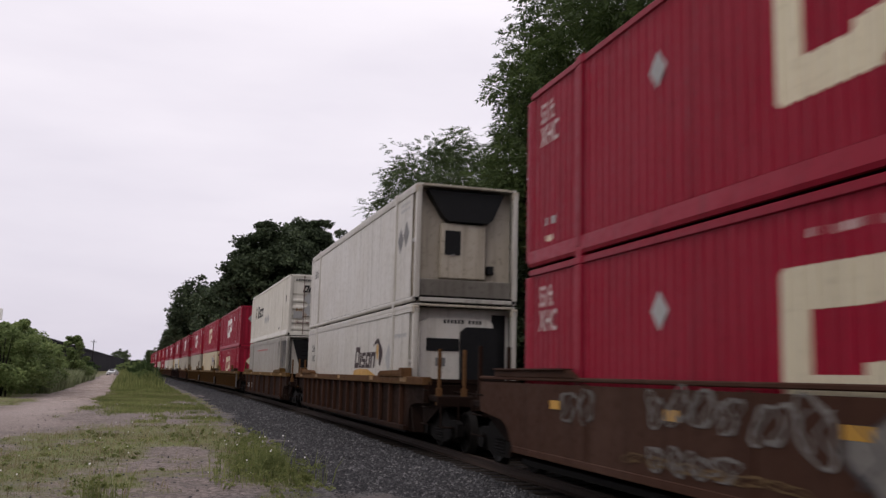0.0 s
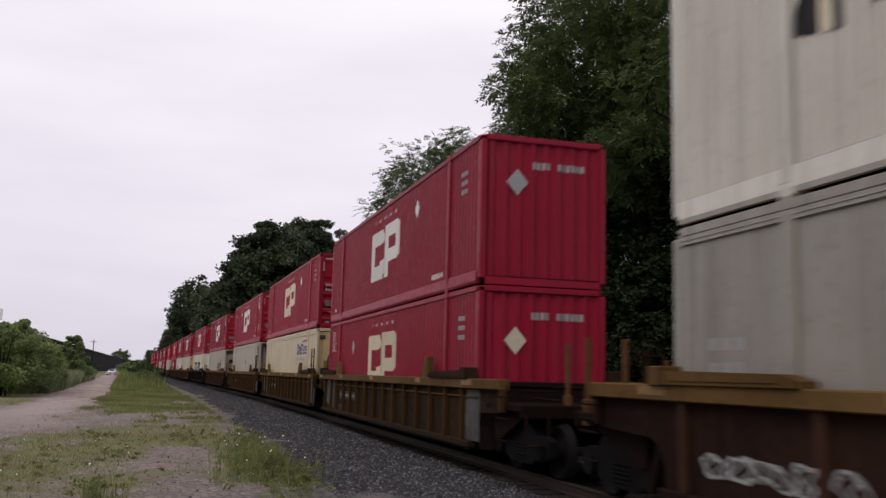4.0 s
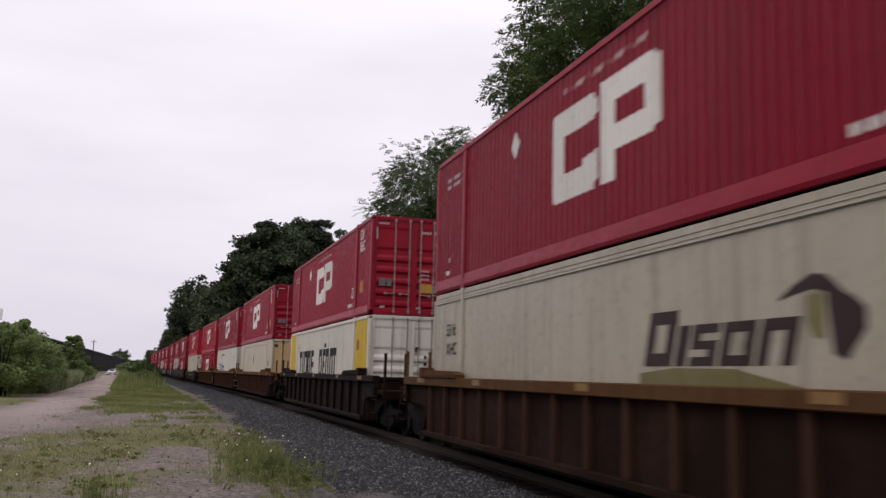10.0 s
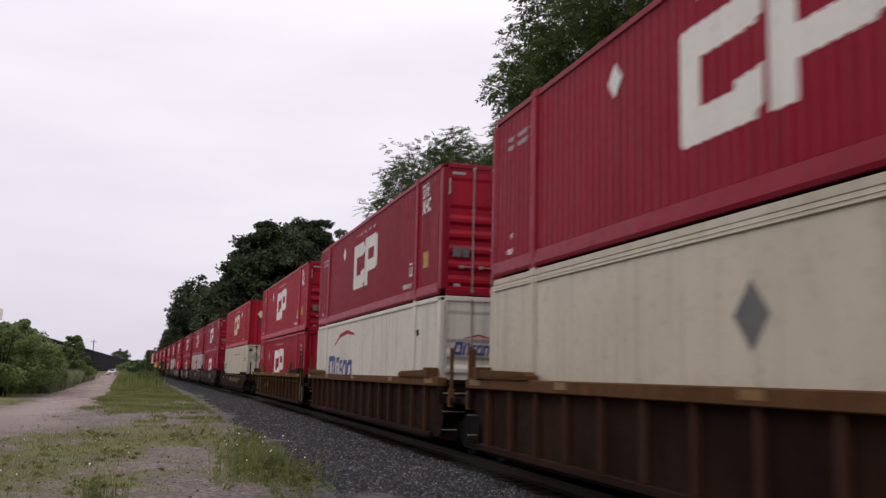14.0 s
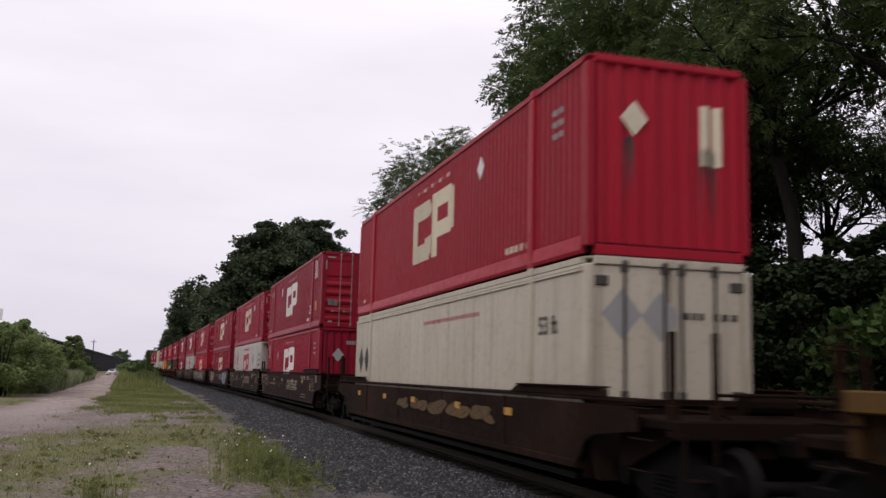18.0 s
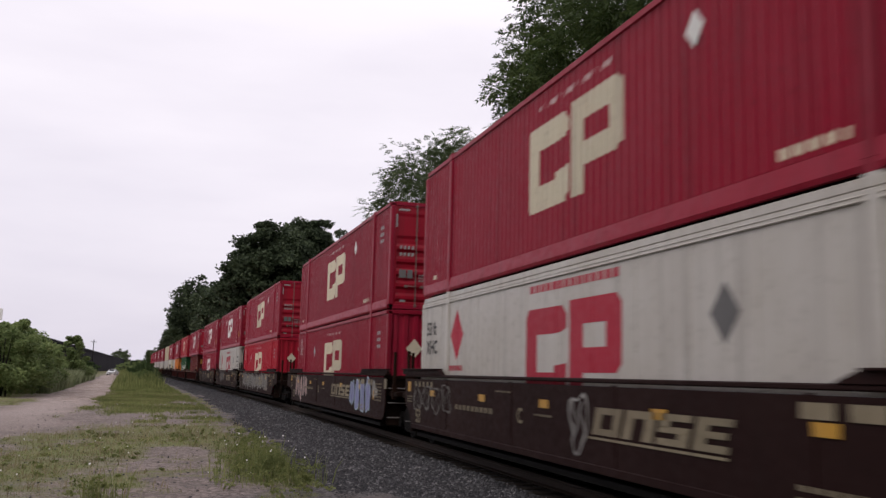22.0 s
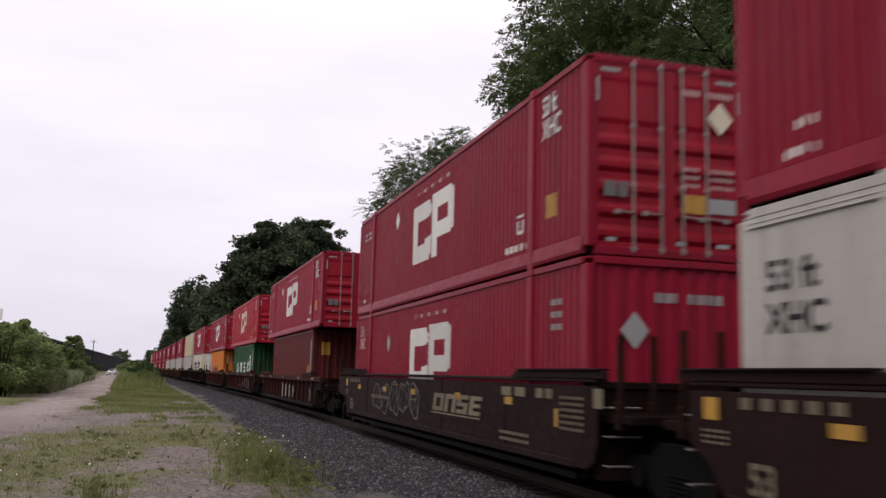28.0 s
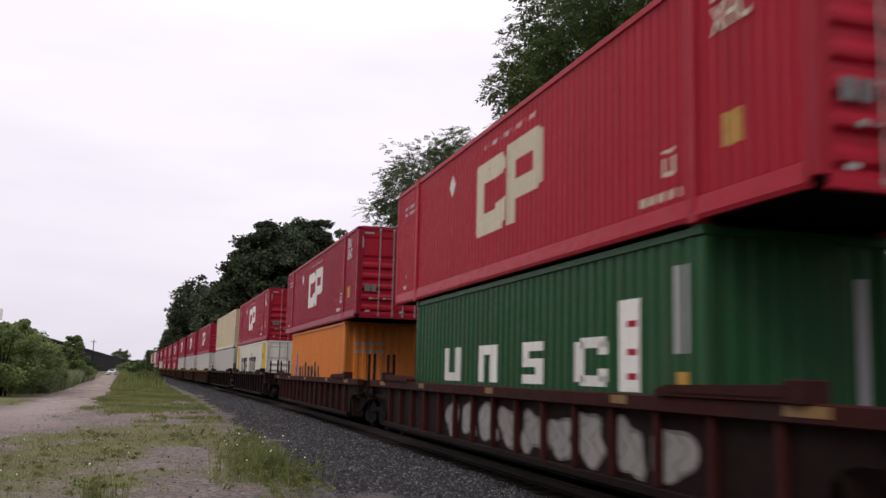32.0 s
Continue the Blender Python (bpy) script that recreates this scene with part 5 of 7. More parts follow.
def steel_doors(root, key, L, W, H, paint_mat, frame, rods, simple=False):
    """Two ribbed steel doors with locking rods."""
    w, l = W / 2, L / 2
    zs = [(0.16, -0.02)]
    for mid in (0.33, 0.66, 0.99, 1.32, 1.65):
        zs += [(mid - 0.115, -0.05), (mid - 0.045, 0.0), (mid + 0.03, 0.0), (mid + 0.115, -0.05)]
    zs += [(1.9, -0.05), (1.98, -0.02), (2.5, -0.02), (2.58, 0.0), (H - 0.16, 0.0)]
    K = key + "door"

    def leaf_mesh():
        b = Build()
        for i in range(len(zs) - 1):
            (z0, o0), (z1, o1) = zs[i], zs[i + 1]
            b.add([(-0.52, 0.0 - o0, z0), (0.52, 0.0 - o0, z0), (0.52, 0.0 - o1, z1), (-0.52, 0.0 - o1, z1)], [(0, 1, 2, 3)])
        for sx in (-1, 1):
            b.box(sx * 0.56 - 0.05, sx * 0.56 + 0.05, -0.008, 0.06, 0.14, H - 0.14, 0.006)
        b.box(-0.6, 0.6, -0.006, 0.06, 0.11, 0.18, 0.006)
        b.box(-0.6, 0.6, -0.006, 0.06, H - 0.18, H - 0.11, 0.006)
        return b
    leafm = kept(K, leaf_mesh, paint_mat)
    part("end_header", kept(K + "head", lambda: Build().box(-w + 0.12, w - 0.12, -0.05, 0.05, -0.055, 0.055, 0.01), frame), None, root, at=pose(0, -(l - 0.06), H - 0.06))
    part("end_sill", kept(K + "sill", lambda: Build().box(-w + 0.12, w - 0.12, -0.05, 0.05, -0.06, 0.06, 0.01), frame), None, root, at=pose(0, -(l - 0.06), 0.07))
    rod = kept(K + "rod", lambda: Build().tube([(0, 0, 0.06), (0, 0, H - 0.06)], 0.018, 8).box(-0.035, 0.035, -0.02, 0.03, 0.08, 0.15, 0.008).box(-0.035, 0.035, -0.02, 0.03, H - 0.15, H - 0.08, 0.008).box(-0.035, 0.035, -0.015, 0.03, 1.0, 1.05, 0.006).box(-0.035, 0.035, -0.015, 0.03, 1.85, 1.9, 0.006), rods)
    handle = kept(K + "handle", lambda: Build().tube([(0.0, -0.02, 0.62), (0.12, -0.05, 0.6), (0.3, -0.045, 0.585)], 0.014, 6).box(0.24, 0.33, -0.06, 0.0, 0.55, 0.62, 0.008), rods)
    handle_left = kept(K + "handle_left", lambda: Build().tube([(0.0, -0.02, 0.62), (-0.12, -0.05, 0.61), (-0.28, -0.045, 0.63)], 0.014, 6).box(-0.31, -0.22, -0.06, 0.0, 0.58, 0.65, 0.008), rods)
    hinge = kept(K + "hinge", lambda: Build().box(-0.05, 0.05, -0.02, 0.04, -0.06, 0.06, 0.01), frame)
    for sx in (-1, 1):
        d = part("door", leafm, None, root, at=pose(sx * 0.6, -(l - 0.045), 0))
        if simple:
            continue
        for xx in (0.02, 0.46) if sx < 0 else (-0.4, 0.0):
            part("locking_rod", rod, None, d, at=pose(xx, -0.04, 0))
            part("door_handle", handle if sx > 0 else handle_left, None, d, at=pose(xx, -0.04, 0))
        for z in (0.5, 1.1, 1.8, 2.45):
            part("hinge", hinge, None, d, at=pose(sx * 0.6, -0.01, z))


def smooth_doors(root, key, L, W, H, left, right, frame, rods):
    """Flat insulated doors with heavy hinges."""
    w, l = W / 2, L / 2
    K = key + "flat"
    for sx, mat in ((-1, left), (1, right)):
        d = part("door", kept(K + str(sx), lambda: Build().box(-0.575, 0.575, -0.03, 0.05, 0.13, H - 0.13, 0.015), mat), None, root, at=pose(sx * 0.595, -(l - 0.07), 0))
        rod = kept(K + "rod", lambda: Build().tube([(0, 0, 0.05), (0, 0, H - 0.05)], 0.022, 8).box(-0.05, 0.05, -0.02, 0.04, 0.06, 0.2, 0.008).box(-0.05, 0.05, -0.02, 0.04, H - 0.22, H - 0.06, 0.008).box(-0.05, 0.05, -0.02, 0.04, 0.95, 1.05, 0.008), rods)
        for xx in (-0.12, 0.5) if sx < 0 else (-0.42, 0.12):
            part("locking_rod", rod, None, d, at=pose(xx, -0.055, 0))
        hinge = kept(K + "hinge", lambda: Build().box(-0.13, 0.13, -0.03, 0.05, -0.07, 0.07, 0.012), rods)
        for z in (0.42, 1.0, 2.55):
            part("hinge", hinge, None, d, at=pose(sx * 0.5, -0.03, z))
    part("end_header", kept(K + "head", lambda: Build().box(-w + 0.12, w - 0.12, -0.06, 0.06, -0.06, 0.06, 0.012), frame), None, root, at=pose(0, -(l - 0.065), H - 0.065))
    part("end_sill", kept(K + "sill", lambda: Build().box(-w + 0.12, w - 0.12, -0.06, 0.06, -0.06, 0.06, 0.012), rods), None, root, at=pose(0, -(l - 0.065), 0.07))


def blank_end(root, key, L, W, H, mat):
    w = W / 2
    part("end_panel", kept(key + "lead", lambda: sheet(Build(), ISO, lead_end(L, 0.05), [(-w + 0.1, 0.14, H - 0.1), (w - 0.1, 0.14, H - 0.1)]), mat), None, root)
    part("end_header", kept(key + "bhead", lambda: Build().box(-w + 0.12, w - 0.12, -0.04, 0.05, -0.055, 0.055, 0.01), mat), None, root, at=pose(0, -(L / 2 - 0.05), H - 0.06))
    part("end_sill", kept(key + "bsill", lambda: Build().box(-w + 0.12, w - 0.12, -0.04, 0.05, -0.07, 0.07, 0.01), mat), None, root, at=pose(0, -(L / 2 - 0.05), 0.08))


def nose(root, kind, L, W, H, body):
    """The lead end of a cooled box: a recessed wall and the cooling unit on it."""
    w, l = W / 2, L / 2
    back = -(l - 0.46)          # the wall behind the corner frame
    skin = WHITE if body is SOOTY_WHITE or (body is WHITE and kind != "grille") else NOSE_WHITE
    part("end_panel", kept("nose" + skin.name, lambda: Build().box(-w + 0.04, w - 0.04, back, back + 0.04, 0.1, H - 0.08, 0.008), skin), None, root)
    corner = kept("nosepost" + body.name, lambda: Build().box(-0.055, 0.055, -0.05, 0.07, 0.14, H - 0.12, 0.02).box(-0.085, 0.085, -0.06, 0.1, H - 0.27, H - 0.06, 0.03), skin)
    brace = kept("nosebrace", lambda: Build().box(-0.02, 0.02, 0.05, 0.42, 1.48, 1.56, 0.006), ALLOY)
    for sx in (-1, 1):
        part("end_post", corner, None, root, at=pose(sx * (w - 0.06), -(l - 0.06), 0))
        part("post_brace", brace, None, root, at=pose(sx * (w - 0.05), -(l - 0.06), 0))
    part("end_header", kept("nosehead" + body.name, lambda: Build().box(-w + 0.15, w - 0.15, -0.03, 0.03, -0.03, 0.03, 0.012), skin), None, root, at=pose(0, -(l - 0.05), H - 0.05))
    part("end_sill", kept("nosesill", lambda: Build().box(-w + 0.13, w - 0.13, -0.04, 0.3, -0.05, 0.05, 0.012), ALLOY), None, root, at=pose(0, -(l - 0.06), 0.08))
    y = back - 0.15
    if kind == "grille":
        part("cooling_grille", Build().prism([(-0.98, H - 0.14), (0.98, H - 0.14), (0.7, H - 0.78), (0.58, H - 0.88), (-0.42, H - 0.88), (-0.56, H - 0.78)], "y", back, y - 0.14), BLACK_PLASTIC, root, "black cooling grille")
        part("control_window", Build().box(-0.5, -0.1, y - 0.075, y - 0.045, 1.2, 1.8, 0.01), BLACK_PLASTIC, root)
        part("latch", Build().box(-0.36, -0.26, y - 0.1, y - 0.07, 1.17, 1.21, 0.01), GALV, root)
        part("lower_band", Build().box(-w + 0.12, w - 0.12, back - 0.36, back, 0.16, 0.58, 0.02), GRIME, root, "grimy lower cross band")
        part("vent", Build().box(0.62, 0.78, y - 0.03, back, 0.78, 0.98, 0.01), BLACK_PLASTIC, root)
        part("cowl", Build().box(-0.6, 0.55, y - 0.05, back, 0.62, H - 0.92, 0.03), skin, root)
    elif kind == "unit":
        part("cooling_unit", Build().prism([(-1.08, 0.2), (0.78, 0.2), (0.78, 2.3), (0.74, 2.48), (0.6, 2.56), (-0.8, 2.56), (-1.04, 2.46), (-1.08, 2.3)], "y", back, y - 0.1), skin, root)
        part("fan_housing", Build().prism([(-0.08, 1.02), (0.86, 0.85), (0.86, 2.22), (0.76, 2.36), (0.06, 2.36), (-0.08, 2.24)], "y", y - 0.1, y - 0.2), BLACK_PLASTIC, root, "dark fan housing")
        # black sheet that stands in for the shade beside the fan housing
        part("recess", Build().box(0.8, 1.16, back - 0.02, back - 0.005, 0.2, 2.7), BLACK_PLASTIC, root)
        part("control_panel", Build().box(-0.92, -0.1, y - 0.13, y - 0.1, 1.78, 2.08, 0.012), BLACK_PLASTIC, root)
        part("display", Build().box(-0.68, -0.44, y - 0.12, y - 0.1, 1.42, 1.62, 0.008), MARK_SLATE, root)
        b = Build()
        for i in range(11):
            if i != 6:
                b.box(-0.5 + i * 0.09, -0.44 + i * 0.09, y - 0.104, y - 0.1, 2.44, 2.53)
        tagged(part("lettering", b, MARK_DARK, root), kind="stuff")
        part("cowl", Build().prism([(-0.98, 0.2), (0.96, 0.2), (0.96, 0.62), (0.5, 0.92), (0, 1.02), (-0.98, 1.06)], "y", y - 0.1, y - 0.16), skin, root)
        b = Build()
        for a in (-0.55, 0.3):
            b.prism([(a - 0.2, 0.45), (a, 0.26), (a + 0.2, 0.45), (a, 0.66)], "y", y - 0.166, y - 0.163)
        part("placard", b, MARK_GREY, root, "grey diamond placards")
    else:
        part("cooling_unit", Build().prism([(-1.02, 0.15), (1.02, 0.15), (1.02, 2.68), (-1.02, 2.68)], "y", back, y - 0.08), skin, root)
        part("cooling_grille", Build().prism([(-1.0, 2.72), (1.0, 2.72), (0.62, 1.42), (-0.62, 1.42)] if kind == "dark" else [(-1.0, 2.6), (-0.85, 2.72), (0.85, 2.72), (1.0, 2.6), (1.0, 1.25), (0.85, 1.1), (-0.85, 1.1), (-1.0, 1.25)], "y", y - 0.08, y - 0.17), BLACK_PLASTIC, root, "black cooling grille")
        part("cowl", Build().prism([(-0.95, 0.2), (0.95, 0.2), (0.9, 1.2), (0.6, 1.36), (-0.6, 1.36), (-0.9, 1.2)], "y", y - 0.08, y - 0.13), skin, root)
        b = Build()
        for sx in (-1, 1):
            b.tube([(sx * 0.25, y - 0.15, 0.95), (sx * 0.55, y - 0.16, 0.97), (sx * 0.66, y - 0.15, 0.85)], 0.012, 6)
        part("grab_handle", b, BLACK_PLASTIC, root)
        fins = kept("fin", lambda: Build().box(-0.55, 0.55, -0.012, 0.0, -0.012, 0.012), STEEL)
        for i in range(6):
            part("fin", fins, None, root, at=pose(0, y - 0.172, 1.62 + i * 0.18))


L53, W53, H53 = 16.154, 2.591, 2.896
BOXES = {}


def rail_box(style, end, key):
    """A 53-foot red corrugated container of the railway."""
    old = style == "old"
    body = RED_BRIGHT if style == "bright" else RED_VIVID if style == "vivid" else RED
    mk = MARK_CREAM if style in ("old", "bright") else MARK_WHITE
    root = thing("shipping_container", f"{'dark' if body is RED else 'bright'} red corrugated steel container with a {'cream' if mk is MARK_CREAM else 'white'} emblem", "container", "containers on the train")
    shell(root, "r" + style, L53, W53, H53, CORR, body, body)
    side = near_side(L53, W53)
    lead = lead_end(L53, 0.05)
    mark("emblem", root, CORR, side, bracket_and_flag(6.45, 0.88), mk, "large plain painted emblem")
    mark("lettering", root, CORR, side, blocks(6.7, 9.3, 2.49, 2.57, 17, gap=0.5), FADED_MARK)
    mark("lettering", root, CORR, side, blocks(2.35, 3.3, 0.37, 0.48, 9, gap=0.5), mk)
    mark("lettering", root, CORR, side, blocks(15.0, 15.5, 0.37, 0.46, 6, gap=0.5), mk)
    if end == "doors" and not old:
        mark("lettering", root, CORR, side, blocks(14.95, 15.3, 0.63, 0.72, 5, gap=0.5), mk)
        letters(root, "53 ft", 1.66, 2.36, 0.44, mk, wide=0.64)
        letters(root, "XHC", 1.66, 1.99, 0.44, mk, wide=0.74)
        mark("lettering", root, CORR, side, bars(14.3, 15.4, 2.15, 2.45, 2, 7), MARK_GREY)
        mark("label", root, CORR, side, oblong(1.2, 1.52, 0.72, 1.08), MARK_YELLOW, "yellow label")
        mark("placard", root, CORR, side, rhomb(11.3, 2.2, 0.2), MARK_WHITE, "white diamond placard")
        mark("lettering", root, CORR, side, oblong(2.45, 2.52, 0.64, 0.86) + oblong(2.66, 2.73, 0.64, 0.86) + oblong(2.52, 2.66, 0.64, 0.7) + oblong(2.45, 2.73, 0.92, 0.96), mk)
    else:
        mark("lettering", root, CORR, side, bars(0.95, 1.4, 1.85, 2.4, 3, 4), MARK_GREY)
        if end == "low":
            mark("placard", root, CORR, side, rhomb(11.9, 2.0, 0.2), MARK_GREY, "grey diamond placard")
            mark("lettering", root, CORR, side, blocks(14.95, 15.4, 0.62, 0.74, 4), MARK_GREY)
            letters(root, "53 ft", 15.6, 2.28, 0.44, FADED_MARK, wide=0.64)
            letters(root, "XHC", 15.6, 1.91, 0.44, FADED_MARK, wide=0.74)
        else:
            mark("placard", root, CORR, side, rhomb(4.7, 2.2, 0.19), MARK_WHITE, "white diamond placard")
    if end == "doors":
        steel_doors(root, "r" + style, L53, W53, H53, RED_DOOR if body is RED else body, body, GALV if not old else ROD_DULL)
        flat = ("seam", 50.0, 0.0)
        mark("placard", root, flat, lead, rhomb(0.84, 2.12, 0.21), MARK_CREAM, "pale diamond placard", proud=0.03)
        mark("label", root, flat, lead, oblong(0.22, 0.58, 0.68, 0.95), MARK_YELLOW, "yellow label", proud=0.03)
        mark("label", root, flat, lead, oblong(0.63, 1.08, 0.7, 0.92), MARK_GREY, proud=0.03)
        mark("label", root, flat, lead, oblong(-1.03, -0.84, 0.84, 1.06) + oblong(-0.81, -0.66, 0.84, 1.06), MARK_SLATE, "grey vent plate", proud=0.03)
        mark("lettering", root, flat, lead, bars(0.22, 0.48, 1.02, 1.38, 3, 4) + bars(0.66, 1.06, 1.02, 1.38, 3, 6), FADED_MARK, proud=0.03)
        mark("lettering", root, flat, lead, blocks(0.2, 0.52, 2.42 if not old else 2.24, 2.51 if not old else 2.33, 4, gap=0.45) + blocks(0.6, 1.05, 2.42 if not old else 2.24, 2.51 if not old else 2.33, 6, gap=0.45), FADED_MARK if not old else mk, proud=0.03)
        if old:
            mark("lettering", root, flat, lead, bars(-1.05, -0.62, 1.38, 1.74, 2, 4) + blocks(0.15, 0.5, 2.08, 2.16, 5, gap=0.42) + bars(-0.5, -0.2, 0.74, 0.96, 3, 4), MARK_GREY, proud=0.03)
        mark("reflector", root, flat, lead, oblong(-1.08, -0.78, 2.65, 2.7) + oblong(0.78, 1.08, 2.65, 2.7) + oblong(-1.15, -1.11, 2.2, 2.55) + oblong(1.11, 1.15, 2.2, 2.55), MARK_GREY, proud=0.03)
        mark("reflector", root, flat, lead, oblong(-1.0, -0.85, 0.2, 0.26) + oblong(0.1, 0.25, 0.2, 0.26) + oblong(0.75, 0.95, 0.2, 0.26), MARK_GREY, proud=0.03)
    else:
        blank_end(root, "r" + style, L53, W53, H53, body)
        mark("placard", root, ISO, lead, rhomb(-0.55, 2.0 if end in ("high", "stained") else 1.88, 0.22), MARK_GREY if style == "new" else MARK_CREAM, "pale diamond placard", proud=0.012)
        if end == "stained":
            mark("stain", root, ISO, lead, smears(-0.7, -0.52, 0.3, 1.75, 9, 9) + smears(0.5, 0.75, 0.2, 1.7, 14, 10), BLACK_SPRAY, "black exhaust streaks", proud=0.012)
            mark("lettering", root, ISO, lead, blocks(0.5, 0.9, 1.4, 2.3, 2), mk, proud=0.012)
        else:
            mark("lettering", root, ISO, lead, blocks(-0.25, 0.15, 2.28, 2.42, 4) + blocks(0.27, 0.85, 2.28, 2.42, 6), MARK_GREY, proud=0.012)
            if style == "bright":
                mark("label", root, ISO, lead, oblong(-0.02, 0.24, 1.72, 2.04), MARK_YELLOW, "yellow label", proud=0.012)
    return root


def cooled_box(style, key):
    """A 53-foot smooth-sided insulated container."""
    labels = {"grille": "white insulated container with a black cooling grille and grimy end", "bison": "white insulated container with a dark animal emblem and cooling unit", "bison_dull": "grey-white insulated container with a faded animal emblem and cooling unit",
              "sooty": "white insulated container with soot streaks and a black grille", "plain": "white insulated container with a black cooling unit", "rail": "white insulated container with a red emblem and black grille",
              "rail_window": "white insulated container with a red emblem and framed black grille", "cream": "cream insulated container with blue lettering and plain doors", "tan": "white insulated container with tan and white rear doors",
              "pale": "cream-white insulated container with grey diamond placards"}
    body = CREAM if style == "cream" else SOOTY_WHITE if style == "sooty" else OFF_WHITE if style in ("tan", "pale") else DULL_WHITE if style in ("bison_dull", "plain") else WHITE
    root = thing("shipping_container", labels[style], "container", "containers on the train")
    shell(root, "i" + ("c" if body is CREAM else "s" if body is SOOTY_WHITE else "d" if body is DULL_WHITE else "w" if body is WHITE else "o"), L53, W53, H53, SEAM, body, body, sill=0.16, front=0.08 if style in ("cream", "tan", "pale") else 0.46)
    side, lead = near_side(L53, W53), lead_end(L53, 0.05)
    flat = ("seam", 50.0, 0.0)
    if style == "grille":
        nose(root, "grille", L53, W53, H53, body)
        mark("placard", root, SEAM, side, rhomb(1.0, 1.75, 0.28) + rhomb(1.55, 1.65, 0.28), MARK_SLATE, "pale diamond placards")
        mark("lettering", root, SEAM, side, bars(0.7, 1.6, 2.3, 2.6, 2, 5), MARK_GREY)
        letters(root, "53 ft", 15.2, 1.95, 0.4, MARK_DARK)
    elif style.startswith("bison"):
        dull = style.endswith("dull")
        nose(root, "unit", L53, W53, H53, body)
        mark("emblem", root, SEAM, side, [[(4.28, 1.95, 1.97), (4.1, 1.99, 2.07), (3.82, 2.03, 2.17), (3.64, 1.98, 2.14), (3.56, 1.46, 2.09), (3.4, 1.4, 1.97), (3.3, 1.52, 1.93), (3.16, 1.66, 1.83)]], MARK_MAROON, "animal-head emblem as a plain shape")
        mark("emblem", root, SEAM, side, [[(3.9, 1.74, 1.96), (3.8, 1.6, 2.01), (3.66, 1.58, 1.97)]], MARK_OLIVE if dull else MARK_YELLOW, proud=0.006)
        mark("emblem", root, SEAM, side, shapes(6.85, 1.36, 2.75, 0.44, [("ring", 1.1, 1.4), ("post", 0.4, 1.0), ("step", 0.9, 1.0), ("ring", 1.0, 1.0), ("arch", 1.0, 1.0)], 0.3), MARK_MAROON, "dark slanted shapes")
        mark("emblem", root, SEAM, side, [[(6.95, 1.05, 1.28), (6.2, 1.05, 1.34), (5.0, 1.05, 1.33), (3.95, 1.05, 1.16)]], MARK_OLIVE if dull else MARK_YELLOW)
        mark("placard", root, SEAM, side, rhomb(2.5, 1.6, 0.34), MARK_GREY)
        letters(root, "53 ft", 15.2, 2.0, 0.34, MARK_DARK)
        letters(root, "XHC", 15.2, 1.62, 0.34, MARK_DARK)
        mark("lettering", root, SEAM, side, blocks(0.7, 1.9, 2.1, 2.2, 9), MARK_GREY)
    elif style in ("sooty", "plain"):
        nose(root, "dark", L53, W53, H53, body)
        if style == "sooty":
            mark("stain", root, SEAM, side, [[(0.14, 0.2, 2.74), (0.9, 0.17, 2.74), (1.6, 0.2, 2.72), (2.05, 0.35, 2.7), (2.2, 0.9, 2.66)]] + smears(1.9, 3.1, 0.5, 2.7, 60, 5), GRIME, "dark soot stain")
            mark("stain", root, SEAM, side, smears(0.15, 1.3, 0.6, 2.7, 70, 6), MARK_DARK, "black soot streaks", proud=0.006)
            mark("placard", root, SEAM, side, rhomb(1.2, 1.72, 0.27) + [[(1.6, 1.55, 1.56), (1.83, 1.55, 1.95), (2.06, 1.55, 1.56)]], BLACK_SPRAY, "blackened placards", proud=0.009)
            mark("lettering", root, SEAM, side, blocks(7.4, 11.9, 2.33, 2.41, 24, gap=0.45), MARK_RED)
        else:
            mark("stain", root, SEAM, side, smears(0.12, 1.4, 0.4, 2.7, 90, 7), GRIME, "dark soot streaks")
            mark("stain", root, SEAM, side, smears(0.12, 0.5, 1.0, 2.7, 26, 8), MARK_DARK, "black soot streaks", proud=0.006)
            mark("placard", root, SEAM, side, rhomb(7.3, 1.75, 0.27), MARK_SLATE, "dark diamond placard")
            mark("lettering", root, SEAM, side, bars(0.9, 1.8, 1.3, 2.2, 3, 4), MARK_DARK)
        mark("lettering", root, SEAM, side, bars(14.8, 15.5, 1.2, 1.7, 2, 3), MARK_GREY)
    elif style.startswith("rail"):
        nose(root, "window" if style == "rail_window" else "dark", L53, W53, H53, body)
        mark("emblem", root, SEAM, side, bracket_and_flag(6.45, 0.88), MARK_RED, "large plain red emblem")
        mark("lettering", root, SEAM, side, blocks(6.5, 9.6, 2.5, 2.62, 14), MARK_RED)
        mark("placard", root, SEAM, side, rhomb(13.5, 2.0, 0.42), MARK_RED, "red diamond placard")
        mark("lettering", root, SEAM, side, blocks(13.1, 14.0, 1.3, 1.4, 8), MARK_RED)
        mark("placard", root, SEAM, side, rhomb(4.2, 1.9, 0.27), MARK_SLATE, "dark diamond placard")
        mark("lettering", root, SEAM, side, bars(0.7, 1.7, 1.4, 2.3, 3, 4), MARK_DARK)
        letters(root, "53 ft", 15.75, 2.06, 0.4, MARK_DARK)
        letters(root, "XHC", 15.75, 1.66, 0.4, MARK_DARK)
    else:
        two = {"cream": (TAN_CREAM, TAN_CREAM), "tan": (TAN_DOOR, OFF_WHITE), "pale": (OFF_WHITE, OFF_WHITE)}[style]
        smooth_doors(root, "i" + style, L53, W53, H53, *two, body, ROD_DARK)
